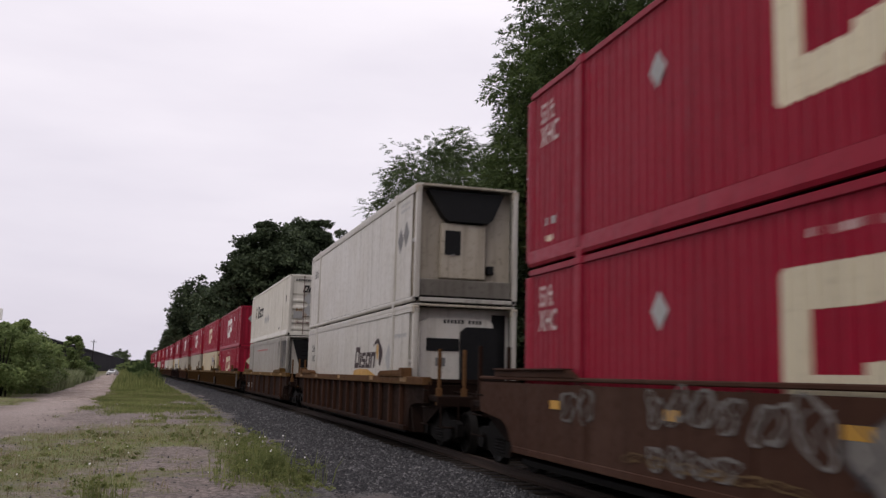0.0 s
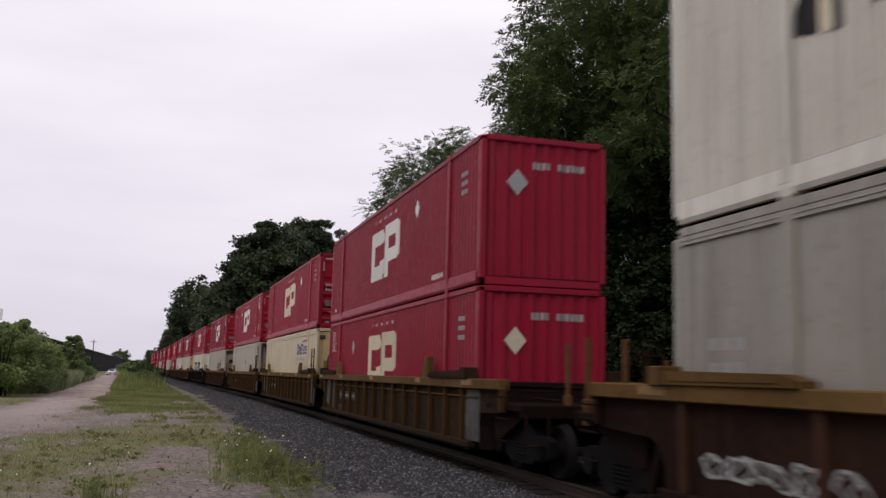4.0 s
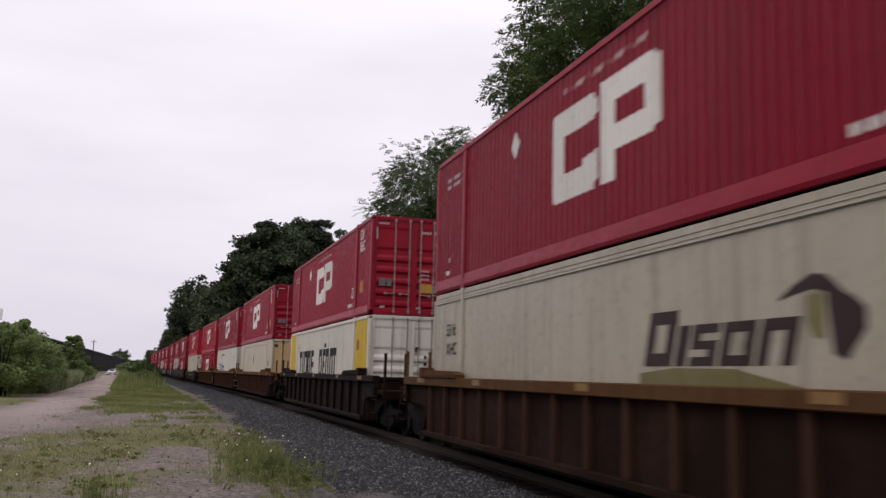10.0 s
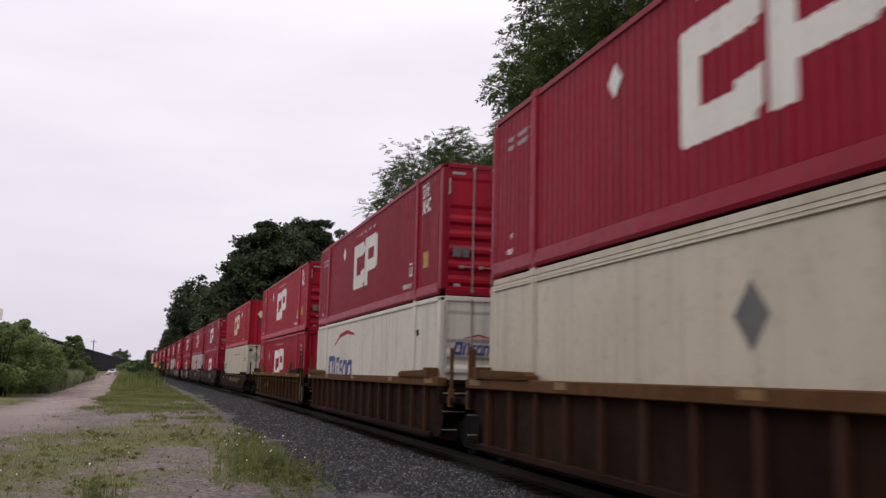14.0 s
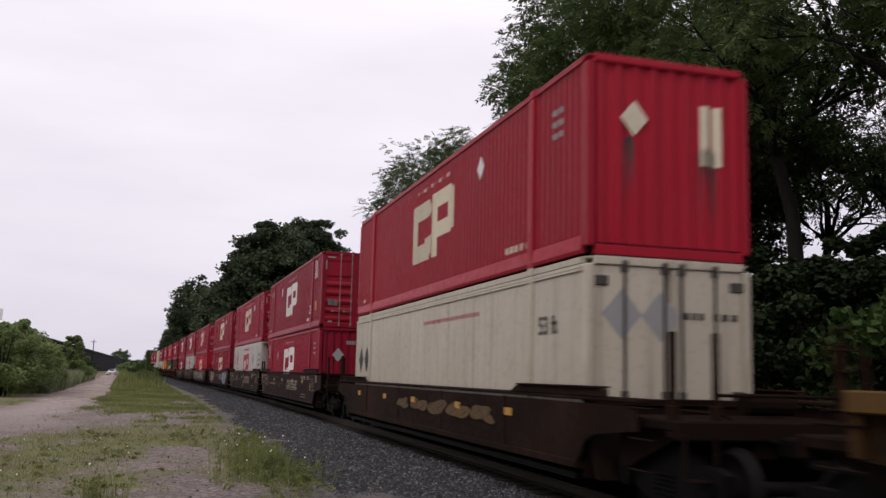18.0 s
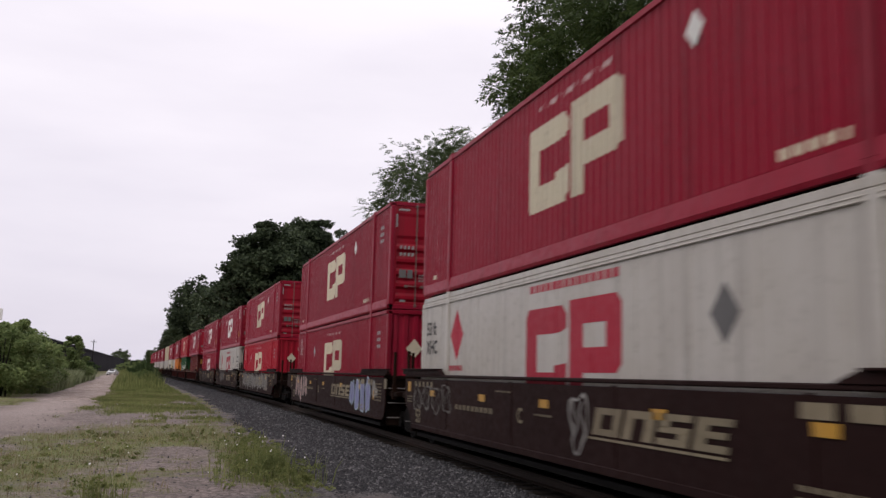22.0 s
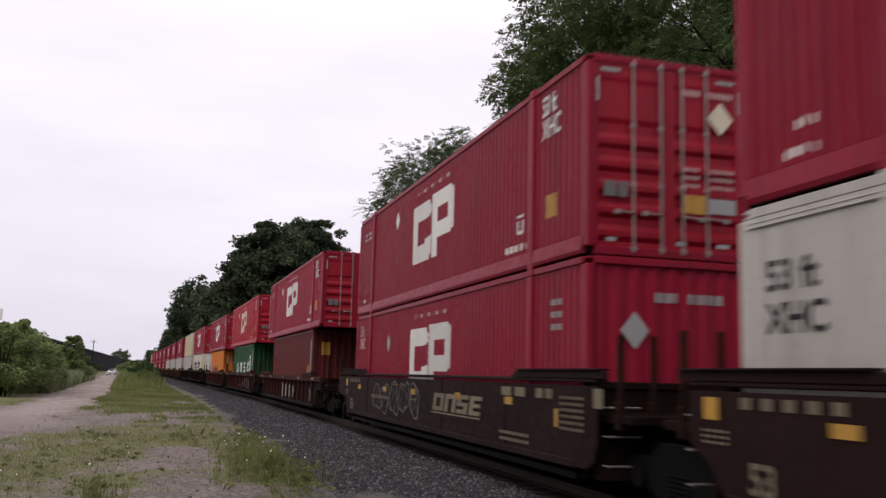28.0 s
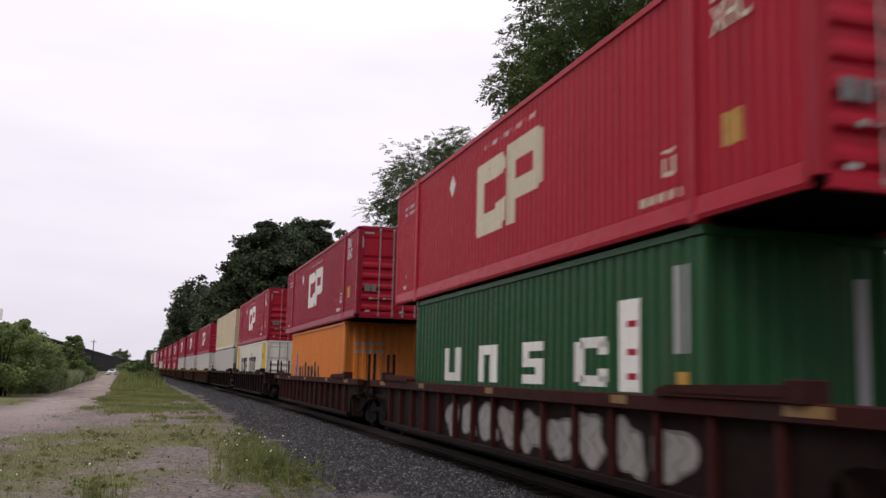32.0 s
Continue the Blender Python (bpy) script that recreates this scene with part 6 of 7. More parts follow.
        if style == "cream":
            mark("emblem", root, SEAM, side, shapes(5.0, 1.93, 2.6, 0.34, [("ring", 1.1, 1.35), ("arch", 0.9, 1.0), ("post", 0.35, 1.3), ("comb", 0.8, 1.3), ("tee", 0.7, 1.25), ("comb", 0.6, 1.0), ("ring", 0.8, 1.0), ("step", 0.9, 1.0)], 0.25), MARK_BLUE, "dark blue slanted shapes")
            mark("emblem", root, SEAM, side, [[(2.3, 2.45, 2.52), (3.6, 2.43, 2.49)]], MARK_RED)
            mark("lettering", root, SEAM, side, blocks(2.7, 5.1, 1.68, 1.8, 16), MARK_GREY)
            mark("placard", root, SEAM, side, rhomb(14.9, 1.55, 0.24) + rhomb(14.4, 1.55, 0.24), MARK_SLATE, "dark diamond placards")
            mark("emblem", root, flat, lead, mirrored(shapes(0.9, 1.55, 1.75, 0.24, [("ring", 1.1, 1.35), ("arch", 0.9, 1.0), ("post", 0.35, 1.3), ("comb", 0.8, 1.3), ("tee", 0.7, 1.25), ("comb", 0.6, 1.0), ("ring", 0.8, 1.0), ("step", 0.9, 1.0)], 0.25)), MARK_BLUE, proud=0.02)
            mark("lettering", root, flat, lead, bars(0.5, 1.1, 0.4, 1.0, 3, 5), MARK_GREY, proud=0.02)
        elif style == "tan":
            mark("placard", root, SEAM, side, rhomb(8.4, 1.85, 0.3), MARK_SLATE, "dark diamond placard")
            letters(root, "53 ft", 1.7, 1.5, 0.34, MARK_DARK)
            mark("placard", root, flat, lead, rhomb(0.85, 1.45, 0.22), MARK_GREY, "grey diamond placard", proud=0.02)
            mark("lettering", root, flat, lead, bars(0.3, 0.5, 2.3, 2.42, 1, 3), MARK_SLATE, proud=0.02)
        else:
            letters(root, "53 ft", 1.75, 1.85, 0.38, MARK_DARK)
            mark("placard", root, flat, lead, rhomb(-0.75, 2.1, 0.3) + rhomb(-0.15, 2.08, 0.3), MARK_GREY, "grey diamond placards", proud=0.02)
            mark("placard", root, SEAM, side, rhomb(14.6, 1.6, 0.32) + rhomb(15.4, 1.6, 0.32), MARK_DARK, "dark diamond placards")
            mark("lettering", root, flat, lead, bars(0.2, 0.55, 2.0, 2.2, 1, 3) + bars(0.65, 1.1, 2.0, 2.2, 1, 3), MARK_DARK, proud=0.02)
            mark("lettering", root, SEAM, side, blocks(4.6, 8.5, 2.3, 2.38, 22, gap=0.45), MARK_RED)
    return root


def painted_box(style, key):
    """Other corrugated containers."""
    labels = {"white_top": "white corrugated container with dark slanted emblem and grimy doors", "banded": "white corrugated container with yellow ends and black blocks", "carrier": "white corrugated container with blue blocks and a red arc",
              "cream_top": "cream corrugated steel shipping container", "green": "dark green corrugated container with large white blocks", "orange": "rusty orange corrugated container with dark blocks", "brown": "oxide-brown corrugated steel container"}
    short = style in ("green", "orange", "brown")
    L, W = (12.192, 2.438) if short else (L53, W53)
    body = {"white_top": BOX_WHITE, "banded": BOX_WHITE, "carrier": BOX_WHITE, "cream_top": CREAM, "green": GREEN_BOX, "orange": ORANGE_BOX, "brown": BROWN_BOX}[style]
    root = thing("shipping_container", labels[style], "container", "containers on the train")
    rib = ISO if short else CORR
    shell(root, "p" + style, L, W, H53, rib, body, body, YELLOW if style == "banded" else None)
    side, lead = near_side(L, W), lead_end(L, 0.05)
    flat = ("seam", 50.0, 0.0)
    if short:
        blank_end(root, "p" + style, L, W, H53, body)
        if style == "green":
            for a, w, nm in ((9.95, 1.1, "cup"), (7.7, 1.05, "arch"), (5.45, 0.95, "step"), (3.35, 1.0, "bracket")):
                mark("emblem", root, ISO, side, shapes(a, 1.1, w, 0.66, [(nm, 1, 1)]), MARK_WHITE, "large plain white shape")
            mark("lettering", root, ISO, side, oblong(1.45, 2.0, 1.05, 2.2), MARK_WHITE, "tall white panel")
            mark("lettering", root, ISO, side, oblong(1.6, 1.85, 1.2, 1.28) + oblong(1.6, 1.85, 1.5, 1.58) + oblong(1.6, 1.85, 1.85, 1.93), MARK_RED, proud=0.007)
            mark("lettering", root, ISO, side, blocks(0.3, 0.7, 1.5, 2.5, 2), MARK_GREY)
            mark("label", root, ISO, side, oblong(0.35, 0.6, 1.1, 1.3), MARK_YELLOW)
            mark("lettering", root, ISO, lead, blocks(0.75, 0.95, 0.4, 2.4, 1), MARK_GREY, proud=0.012)
        elif style == "orange":
            mark("emblem", root, ISO, side, [[(11.2, 0.5, 0.6), (10.6, 0.5, 2.0), (10.3, 0.5, 2.0)]], MARK_BLUE, "blue slanted block")
            mark("emblem", root, ISO, side, blocks(4.6, 10.0, 0.8, 1.45, 7, 0.2, 0.3, (1, 4)), MARK_DARK, "dark blocks")
            mark("lettering", root, ISO, lead, bars(-0.9, 0.2, 1.8, 2.3, 2, 5), MARK_GREY, proud=0.012)
        else:
            mark("label", root, ISO, side, oblong(11.35, 11.58, 2.0, 2.36), MARK_BLUE, "blue label")
            mark("label", root, ISO, side, [[(0.9, 1.2, 1.21), (1.1, 1.2, 1.5), (1.3, 1.2, 1.21)]], MARK_YELLOW, "yellow triangle label")
            mark("lettering", root, ISO, side, blocks(0.4, 0.8, 0.9, 2.5, 2), MARK_GREY)
            mark("label", root, ISO, lead, oblong(-0.85, -0.5, 1.9, 2.4), MARK_YELLOW, "yellow label", proud=0.012)
        return root
    steel_doors(root, "p" + style, L, W, H53, DOOR_WHITE if style == "banded" else body, body, GALV if style != "white_top" else ROD_DULL)
    if style == "white_top":
        mark("emblem", root, CORR, side, [[(14.0, 1.5, 1.6), (13.6, 1.4, 2.3), (13.3, 1.35, 1.75)]], MARK_DARK, "animal-head emblem as a plain shape")
        mark("emblem", root, CORR, side, [[(13.65, 1.42, 2.1), (13.45, 1.38, 1.9)]], MARK_CREAM, proud=0.007)
        mark("emblem", root, CORR, side, shapes(13.0, 1.42, 2.7, 0.5, [("ring", 1.1, 1.4), ("post", 0.4, 1.0), ("step", 0.9, 1.0), ("ring", 1.0, 1.0), ("arch", 1.0, 1.0)], 0.3), MARK_DARK, "dark slanted shapes")
        mark("placard", root, CORR, side, rhomb(9.0, 1.15, 0.26) + rhomb(8.3, 1.15, 0.26) + rhomb(7.6, 1.15, 0.26), MARK_GREY, "grey diamond placards")
        mark("lettering", root, CORR, side, oblong(0.9, 1.15, 1.65, 1.95) + blocks(2.3, 3.4, 0.4, 0.5, 6), MARK_DARK)
        mark("emblem", root, flat, lead, mirrored(shapes(0.65, 2.05, 1.0, 0.24, [("ring", 1.1, 1.4), ("post", 0.4, 1.0), ("step", 0.9, 1.0), ("ring", 1.0, 1.0), ("arch", 1.0, 1.0)], 0.3)) + [[[(0.45, 2.05, 2.1), (0.62, 2.05, 2.5), (0.8, 2.05, 2.2)]]], MARK_DARK, "dark slanted shapes", proud=0.03)
        mark("label", root, flat, lead, oblong(0.15, 0.6, 0.75, 1.05), MARK_YELLOW, "orange label", proud=0.03)
        mark("label", root, flat, lead, oblong(-1.05, -0.62, 0.8, 1.15), MARK_GREY, proud=0.03)
        mark("placard", root, flat, lead, rhomb(-0.35, 1.75, 0.24) + rhomb(-0.35, 1.2, 0.24) + rhomb(0.82, 1.7, 0.24), MARK_GREY, proud=0.03)
        mark("lettering", root, flat, lead, blocks(-1.0, 0.0, 2.58, 2.68, 9) + bars(0.2, 0.55, 1.2, 1.6, 3, 3) + bars(0.65, 1.0, 0.8, 1.4, 4, 3), MARK_DARK, proud=0.03)
        mark("stain", root, flat, lead, smears(-0.95, -0.45, 0.2, 1.3, 22, 11) + smears(0.3, 1.0, 0.2, 1.6, 20, 12), MARK_BROWN, "brown rust streaks", proud=0.026)
        slots = kept("rivet_slot", lambda: Build().box(-0.008, 0.0, -0.14, 0.14, -0.025, 0.025), MARK_BROWN)
        for i in range(13):
            part("reflector", slots, None, root, at=pose(-W / 2 - 0.003, -6.9 + i * 1.15, 0.15))
    elif style == "banded":
        mark("emblem", root, CORR, side, shapes(8.45, 0.95, 3.4, 1.1, [("ring", 1, 1), ("comb", 0.8, 1), ("arch", 1, 1), ("arch", 0.9, 1), ("tee", 0.8, 1)], 0.0, 0.1) + shapes(13.4, 0.95, 3.75, 1.1, [("tee", 0.85, 1), ("post", 0.35, 1), ("ring", 1, 1), ("ring", 0.95, 1), ("comb", 0.8, 1)], 0.0, 0.1), MARK_DARK, "large black shapes")
        mark("emblem", root, CORR, side, oblong(7.1, 7.35, 2.1, 2.25), MARK_DARK)
        mark("placard", root, CORR, side, rhomb(13.6, 2.2, 0.2), MARK_GREY)
        mark("label", root, CORR, side, oblong(1.4, 1.65, 1.9, 2.2), MARK_BROWN)
        mark("placard", root, flat, lead, rhomb(0.7, 0.95, 0.25), MARK_GREY, "dark diamond placard", proud=0.03)
        mark("lettering", root, flat, lead, bars(0.35, 0.95, 1.4, 1.8, 2, 4) + blocks(0.1, 0.25, 1.85, 2.0, 1), MARK_DARK, proud=0.03)
    elif style == "carrier":
        mark("emblem", root, CORR, side, shapes(13.7, 1.0, 4.1, 0.62, [("ring", 1.2, 1.25), ("post", 0.35, 1.15), ("tee", 0.7, 1.15), ("comb", 0.6, 1.0), ("ring", 0.9, 1.0), ("arch", 0.9, 1.0)], 0.2), MARK_BLUE, "blue slanted shapes")
        mark("emblem", root, CORR, side, [[(12.5, 2.12, 2.18), (11.6, 2.36, 2.48), (10.4, 2.44, 2.57), (9.2, 2.36, 2.42)]], MARK_RED, "red arc")
        mark("emblem", root, flat, lead, mirrored(sum((shapes(q, 1.64, 0.8, 0.22, [("ring", 1.2, 1.25), ("post", 0.35, 1.15), ("tee", 0.7, 1.15), ("comb", 0.6, 1.0), ("ring", 0.9, 1.0), ("arch", 0.9, 1.0)], 0.2) for q in (0.98, -0.2)), [])), MARK_BLUE, "blue slanted shapes", proud=0.03)
        mark("emblem", root, flat, lead, [[(-0.75, 1.98, 2.0), (-0.4, 2.05, 2.09), (-0.1, 1.98, 2.0)], [(0.45, 1.98, 2.0), (0.75, 2.05, 2.09), (1.0, 1.98, 2.0)]], MARK_RED, proud=0.03)
        mark("placard", root, flat, lead, rhomb(-0.55, 0.9, 0.24), MARK_GREY, proud=0.03)
        mark("lettering", root, CORR, side, bars(1.7, 2.0, 2.0, 2.3, 1, 1), MARK_DARK)
    else:
        mark("lettering", root, CORR, side, blocks(6.0, 9.0, 1.4, 1.7, 6), MARK_BROWN)
    return root


def box_of(spec):
    """A container by its spec; the second of a kind copies the first."""
    if spec in BOXES:
        return copy_thing(BOXES[spec], Matrix())
    kind, *rest = spec.split("/")
    if kind == "rail":
        ob = rail_box(rest[0], rest[1], spec)
    elif kind == "cool":
        ob = cooled_box(rest[0], spec)
    elif kind == "paint":
        ob = painted_box(rest[0], spec)
    BOXES[spec] = ob
    return ob


def far_box(style):
    """A plainer container for the distant part of the train."""
    body = {"red": RED, "white": WHITE, "cream": CREAM, "bright": RED_BRIGHT}[style]
    names = {"red": "dark red corrugated container with a pale emblem", "white": "white container on the train", "cream": "cream corrugated steel shipping container", "bright": "bright red corrugated steel container"}
    root = thing("shipping_container", names[style], "container", "containers on the train")
    shell(root, "f" + style, L53, W53, H53, CORR if style != "white" else SEAM, body, body, simple=True)
    steel_doors(root, "f" + style, L53, W53, H53, body, body, GALV, simple=True)
    if style in ("red", "bright"):
        mark("emblem", root, CORR, near_side(L53, W53), bracket_and_flag(6.45, 0.88), MARK_WHITE)
    return root


def any_box(spec):
    if spec.startswith("far/") and spec not in BOXES:
        BOXES[spec] = far_box(spec[4:])
        return BOXES[spec]
    return box_of(spec)


# ---- well cars ----
# A car lies along y about its middle; z = 0 is the railhead.
WHEELS = []          # (wheelset, metres ahead of the car's middle)
HALF = 1.48


def truck(root, y, spin):
    """A two-axle truck."""
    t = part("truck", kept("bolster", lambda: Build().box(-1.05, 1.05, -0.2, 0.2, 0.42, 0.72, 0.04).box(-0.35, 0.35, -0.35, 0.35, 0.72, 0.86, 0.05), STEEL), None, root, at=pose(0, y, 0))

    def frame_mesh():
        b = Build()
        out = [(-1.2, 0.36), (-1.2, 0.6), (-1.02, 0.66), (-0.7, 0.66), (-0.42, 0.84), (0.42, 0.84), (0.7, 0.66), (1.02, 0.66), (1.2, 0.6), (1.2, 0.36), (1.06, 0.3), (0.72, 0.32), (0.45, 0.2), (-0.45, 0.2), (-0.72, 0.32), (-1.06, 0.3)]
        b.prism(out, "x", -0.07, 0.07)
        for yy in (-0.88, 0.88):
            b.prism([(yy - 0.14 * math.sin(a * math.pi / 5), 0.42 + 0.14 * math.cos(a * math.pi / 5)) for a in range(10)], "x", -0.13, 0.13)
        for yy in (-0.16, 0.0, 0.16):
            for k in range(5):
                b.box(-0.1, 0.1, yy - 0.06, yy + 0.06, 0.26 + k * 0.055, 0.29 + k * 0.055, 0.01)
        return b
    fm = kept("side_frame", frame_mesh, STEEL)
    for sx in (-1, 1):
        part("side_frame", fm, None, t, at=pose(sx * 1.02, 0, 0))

    def wheels():
        b = Build()
        for sx in (-1, 1):
            x = sx * 0.75
            prof = [(x - 0.07 * sx, 0.45), (x - 0.04 * sx, 0.452), (x - 0.035 * sx, 0.425), (x + 0.065 * sx, 0.415), (x + 0.07 * sx, 0.38), (x + 0.03 * sx, 0.35), (x - 0.01 * sx, 0.18), (x + 0.07 * sx, 0.14), (x + 0.08 * sx, 0.06)]
            b.lathe(prof, 28)
        b.tube([(-1.1, 0, 0), (1.1, 0, 0)], 0.085, 12)
        return b.mesh("wheelset", True)
    wm = kept("wheelset", wheels, WHEEL_STEEL)
    for yy in (-0.88, 0.88):
        ws = part("wheelset", wm, None, t, at=pose(0, yy, 0.42))
        if spin:
            WHEELS.append((ws, yy))
    return t


def well_car(style, front, rear, spin, extras=True, columns=False):
    """A well car. front, rear: 'end' for a coupled end with its own truck, 'joint' for an end that shares a truck, 'rest' for one that lies on its neighbour's."""
    mat, label = {"brown": (CAR_BROWN, "rusty brown ribbed steel well car"), "dark": (CAR_DARK, "dark brown ribbed steel well car with graffiti"), "low": (CAR_DARK, "dark brown low-sided ribbed well car with graffiti"), "wide": (CAR_BROWN, "rusty brown steel well car with widely spaced ribs"), "ochre": (CAR_OCHRE, "faded ochre ribbed steel well car streaked with rust"),
                  "smooth": (CAR_OXIDE, "smooth-sided oxide-brown steel well car"), "tan": (CAR_BROWN, "smooth-sided rusty tan steel well car"), "worn": (CAR_WORN, "smooth-sided rust-brown well car covered in graffiti")}[style]
    ribbed = style in ("brown", "dark", "ochre", "low", "wide")
    low, top = (0.32, 1.53) if ribbed else (0.42, 1.58)
    if style in ("tan", "low"):
        top = 1.36 if style == "tan" else 1.41
    root = thing("well_car", label, "rail car", "well cars of the train")
    K = style + front[0] + rear[0]
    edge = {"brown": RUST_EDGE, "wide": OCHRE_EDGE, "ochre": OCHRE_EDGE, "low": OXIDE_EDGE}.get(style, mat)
    half = 7.95
    rf, rr = (9.78 if front == "end" else 8.75), (9.78 if rear == "end" else 8.75)
    # side walls
    def wall(sx):
        t = sx * (HALF - 0.1 if ribbed else HALF - 0.01)
        arch = [(half + 0.17, low), (half + 0.2, 0.62), (half + 0.27, 0.78), (half + 0.4, 0.88), (half + 0.58, 0.93)] if ribbed else [(half + 0.12, low), (half + 0.3, 0.6), (half + 0.45, 0.78), (half + 0.7, 0.88)]
        foot = lambda how, r: [(r - 0.3, low), (r - 0.1, low + 0.1), (r, low + 0.34)] if how == "rest" else arch + [(r, 0.98)]
        out = [(-rf, top - 0.1)] + [(-u, v) for u, v in reversed(foot(front, rf))] + foot(rear, rr) + [(rr, top - 0.1)]
        return lambda: Build().prism(out, "x", t, t - sx * 0.03)
    for sx in (-1, 1):
        a, b = sorted((sx * HALF, sx * (HALF - 0.17)))
        ca, cb = sorted((sx * (HALF + (0.035 if ribbed else 0.0)), sx * (HALF - 0.17)))
        # on ribbed cars the wall colour also holds the shade below the chord
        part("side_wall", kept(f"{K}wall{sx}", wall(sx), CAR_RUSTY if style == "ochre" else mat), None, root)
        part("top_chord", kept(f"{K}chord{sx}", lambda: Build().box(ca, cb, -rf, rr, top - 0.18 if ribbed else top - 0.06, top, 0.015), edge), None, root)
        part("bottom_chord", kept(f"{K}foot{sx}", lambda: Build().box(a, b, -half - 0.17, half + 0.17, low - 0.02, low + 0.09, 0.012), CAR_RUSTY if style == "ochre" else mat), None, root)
    if ribbed:
        step = {"dark": 1.25, "wide": 2.1}.get(style, 1.08)
        # brown ribs: their light and the recessed walls' shade are in the colours
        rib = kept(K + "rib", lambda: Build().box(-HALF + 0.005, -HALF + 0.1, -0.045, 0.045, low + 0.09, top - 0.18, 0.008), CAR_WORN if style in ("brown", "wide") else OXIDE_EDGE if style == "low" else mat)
        n = int(2 * (half - 0.3) / step)
        for i in range(n + 1):
            y = -(half - 0.3) + i * 2 * (half - 0.3) / n
            part("rib", rib, None, root, at=pose(0, y, 0))
        for y in (-rf + 0.06, rr - 0.06):
            part("end_rib", kept(K + "endrib", lambda: Build().box(-HALF + 0.004, -HALF + 0.1, -0.055, 0.055, 1.0, top - 0.14, 0.008), mat), None, root, at=pose(0, y, 0))
    else:
        seam = kept(K + "seamplate", lambda: Build().box(-HALF - 0.004, -HALF + 0.01, -0.05, 0.05, low + 0.1, top - 0.08), mat)
        for y in (-5.4, -1.8, 1.8, 5.4):
            part("seam_plate", seam, None, root, at=pose(0, y, 0))
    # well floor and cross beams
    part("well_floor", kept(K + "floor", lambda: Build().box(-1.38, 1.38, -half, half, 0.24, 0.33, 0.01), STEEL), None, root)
    # box guides along the top at both ends
    if ribbed:
        guide = kept(K + "guide", lambda: Build().prism([(-1.2, top + 0.0), (-1.16, top + 0.15), (1.0, top + 0.12), (1.25, top + 0.06), (1.25, top)], "x", -HALF - 0.07, -HALF + 0.13).box(-HALF - 0.1, -HALF + 0.16, -1.32, -1.02, top - 0.02, top + 0.2, 0.015).box(-HALF - 0.082, -HALF - 0.06, -0.95, 0.95, top + 0.04, top + 0.07), CAR_RUSTY if style == "ochre" else edge)
    else:
        guide = kept(K + "guide", lambda: Build().prism([(-1.75, top), (-1.75, top + 0.07), (-1.65, top + 0.11), (1.1, top + 0.11), (1.25, top + 0.09), (1.5, top)], "x", -HALF - 0.012, -HALF + 0.07).box(-HALF - 0.06, -HALF + 0.12, -1.7, 1.15, top + 0.1, top + 0.125, 0.006), mat)
    for sy in (-1, 1):
        for sx in (-1, 1):
            flip = Matrix.Diagonal((-sx, -sy, 1, 1))
            part("box_guide", guide, None, root, at=Matrix.Translation((0, sy * (6.85 if ribbed else 7.2), 0)) @ flip)
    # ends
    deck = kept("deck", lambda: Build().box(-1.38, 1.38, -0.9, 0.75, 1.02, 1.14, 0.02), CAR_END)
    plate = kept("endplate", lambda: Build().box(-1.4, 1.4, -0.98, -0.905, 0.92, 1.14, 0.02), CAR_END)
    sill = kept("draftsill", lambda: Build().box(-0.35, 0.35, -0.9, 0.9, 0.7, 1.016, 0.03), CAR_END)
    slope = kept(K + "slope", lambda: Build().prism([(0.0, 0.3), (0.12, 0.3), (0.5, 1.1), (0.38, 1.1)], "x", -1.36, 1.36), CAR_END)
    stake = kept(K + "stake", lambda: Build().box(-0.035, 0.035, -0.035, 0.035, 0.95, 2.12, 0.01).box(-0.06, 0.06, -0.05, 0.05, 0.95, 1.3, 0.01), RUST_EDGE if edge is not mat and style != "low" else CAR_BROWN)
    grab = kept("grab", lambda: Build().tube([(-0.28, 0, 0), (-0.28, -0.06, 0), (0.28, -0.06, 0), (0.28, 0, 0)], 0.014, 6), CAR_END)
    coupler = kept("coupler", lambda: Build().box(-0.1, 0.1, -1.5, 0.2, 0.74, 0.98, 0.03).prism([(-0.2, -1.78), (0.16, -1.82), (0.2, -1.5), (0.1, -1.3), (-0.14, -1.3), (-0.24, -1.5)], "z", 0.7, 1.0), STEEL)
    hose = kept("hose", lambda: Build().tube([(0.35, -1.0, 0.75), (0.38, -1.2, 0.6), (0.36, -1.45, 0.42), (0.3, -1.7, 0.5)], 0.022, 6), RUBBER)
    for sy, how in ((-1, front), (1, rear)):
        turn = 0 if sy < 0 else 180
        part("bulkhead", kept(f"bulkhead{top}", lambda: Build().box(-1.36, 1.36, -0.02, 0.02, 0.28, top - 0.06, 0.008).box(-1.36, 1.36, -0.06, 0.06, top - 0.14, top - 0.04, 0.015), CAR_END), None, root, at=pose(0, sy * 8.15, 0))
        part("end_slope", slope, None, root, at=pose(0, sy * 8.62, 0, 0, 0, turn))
        if how == "end":
            for nm, shape in (("end_platform", deck), ("end_plate", plate), ("draft_sill", sill)):
                part(nm, shape, None, root, at=pose(0, sy * 9.55, 0, 0, 0, turn))
            for x in (-1.2, -0.62, 0.62, 1.2):
                part("gusset", kept("gusset", lambda: Build().prism([(-0.9, 1.02), (0.7, 1.02), (0.7, 0.55), (0.5, 0.5)], "x", -0.02, 0.02), CAR_END), None, root, at=pose(x, sy * 9.55, 0, 0, 0, turn))
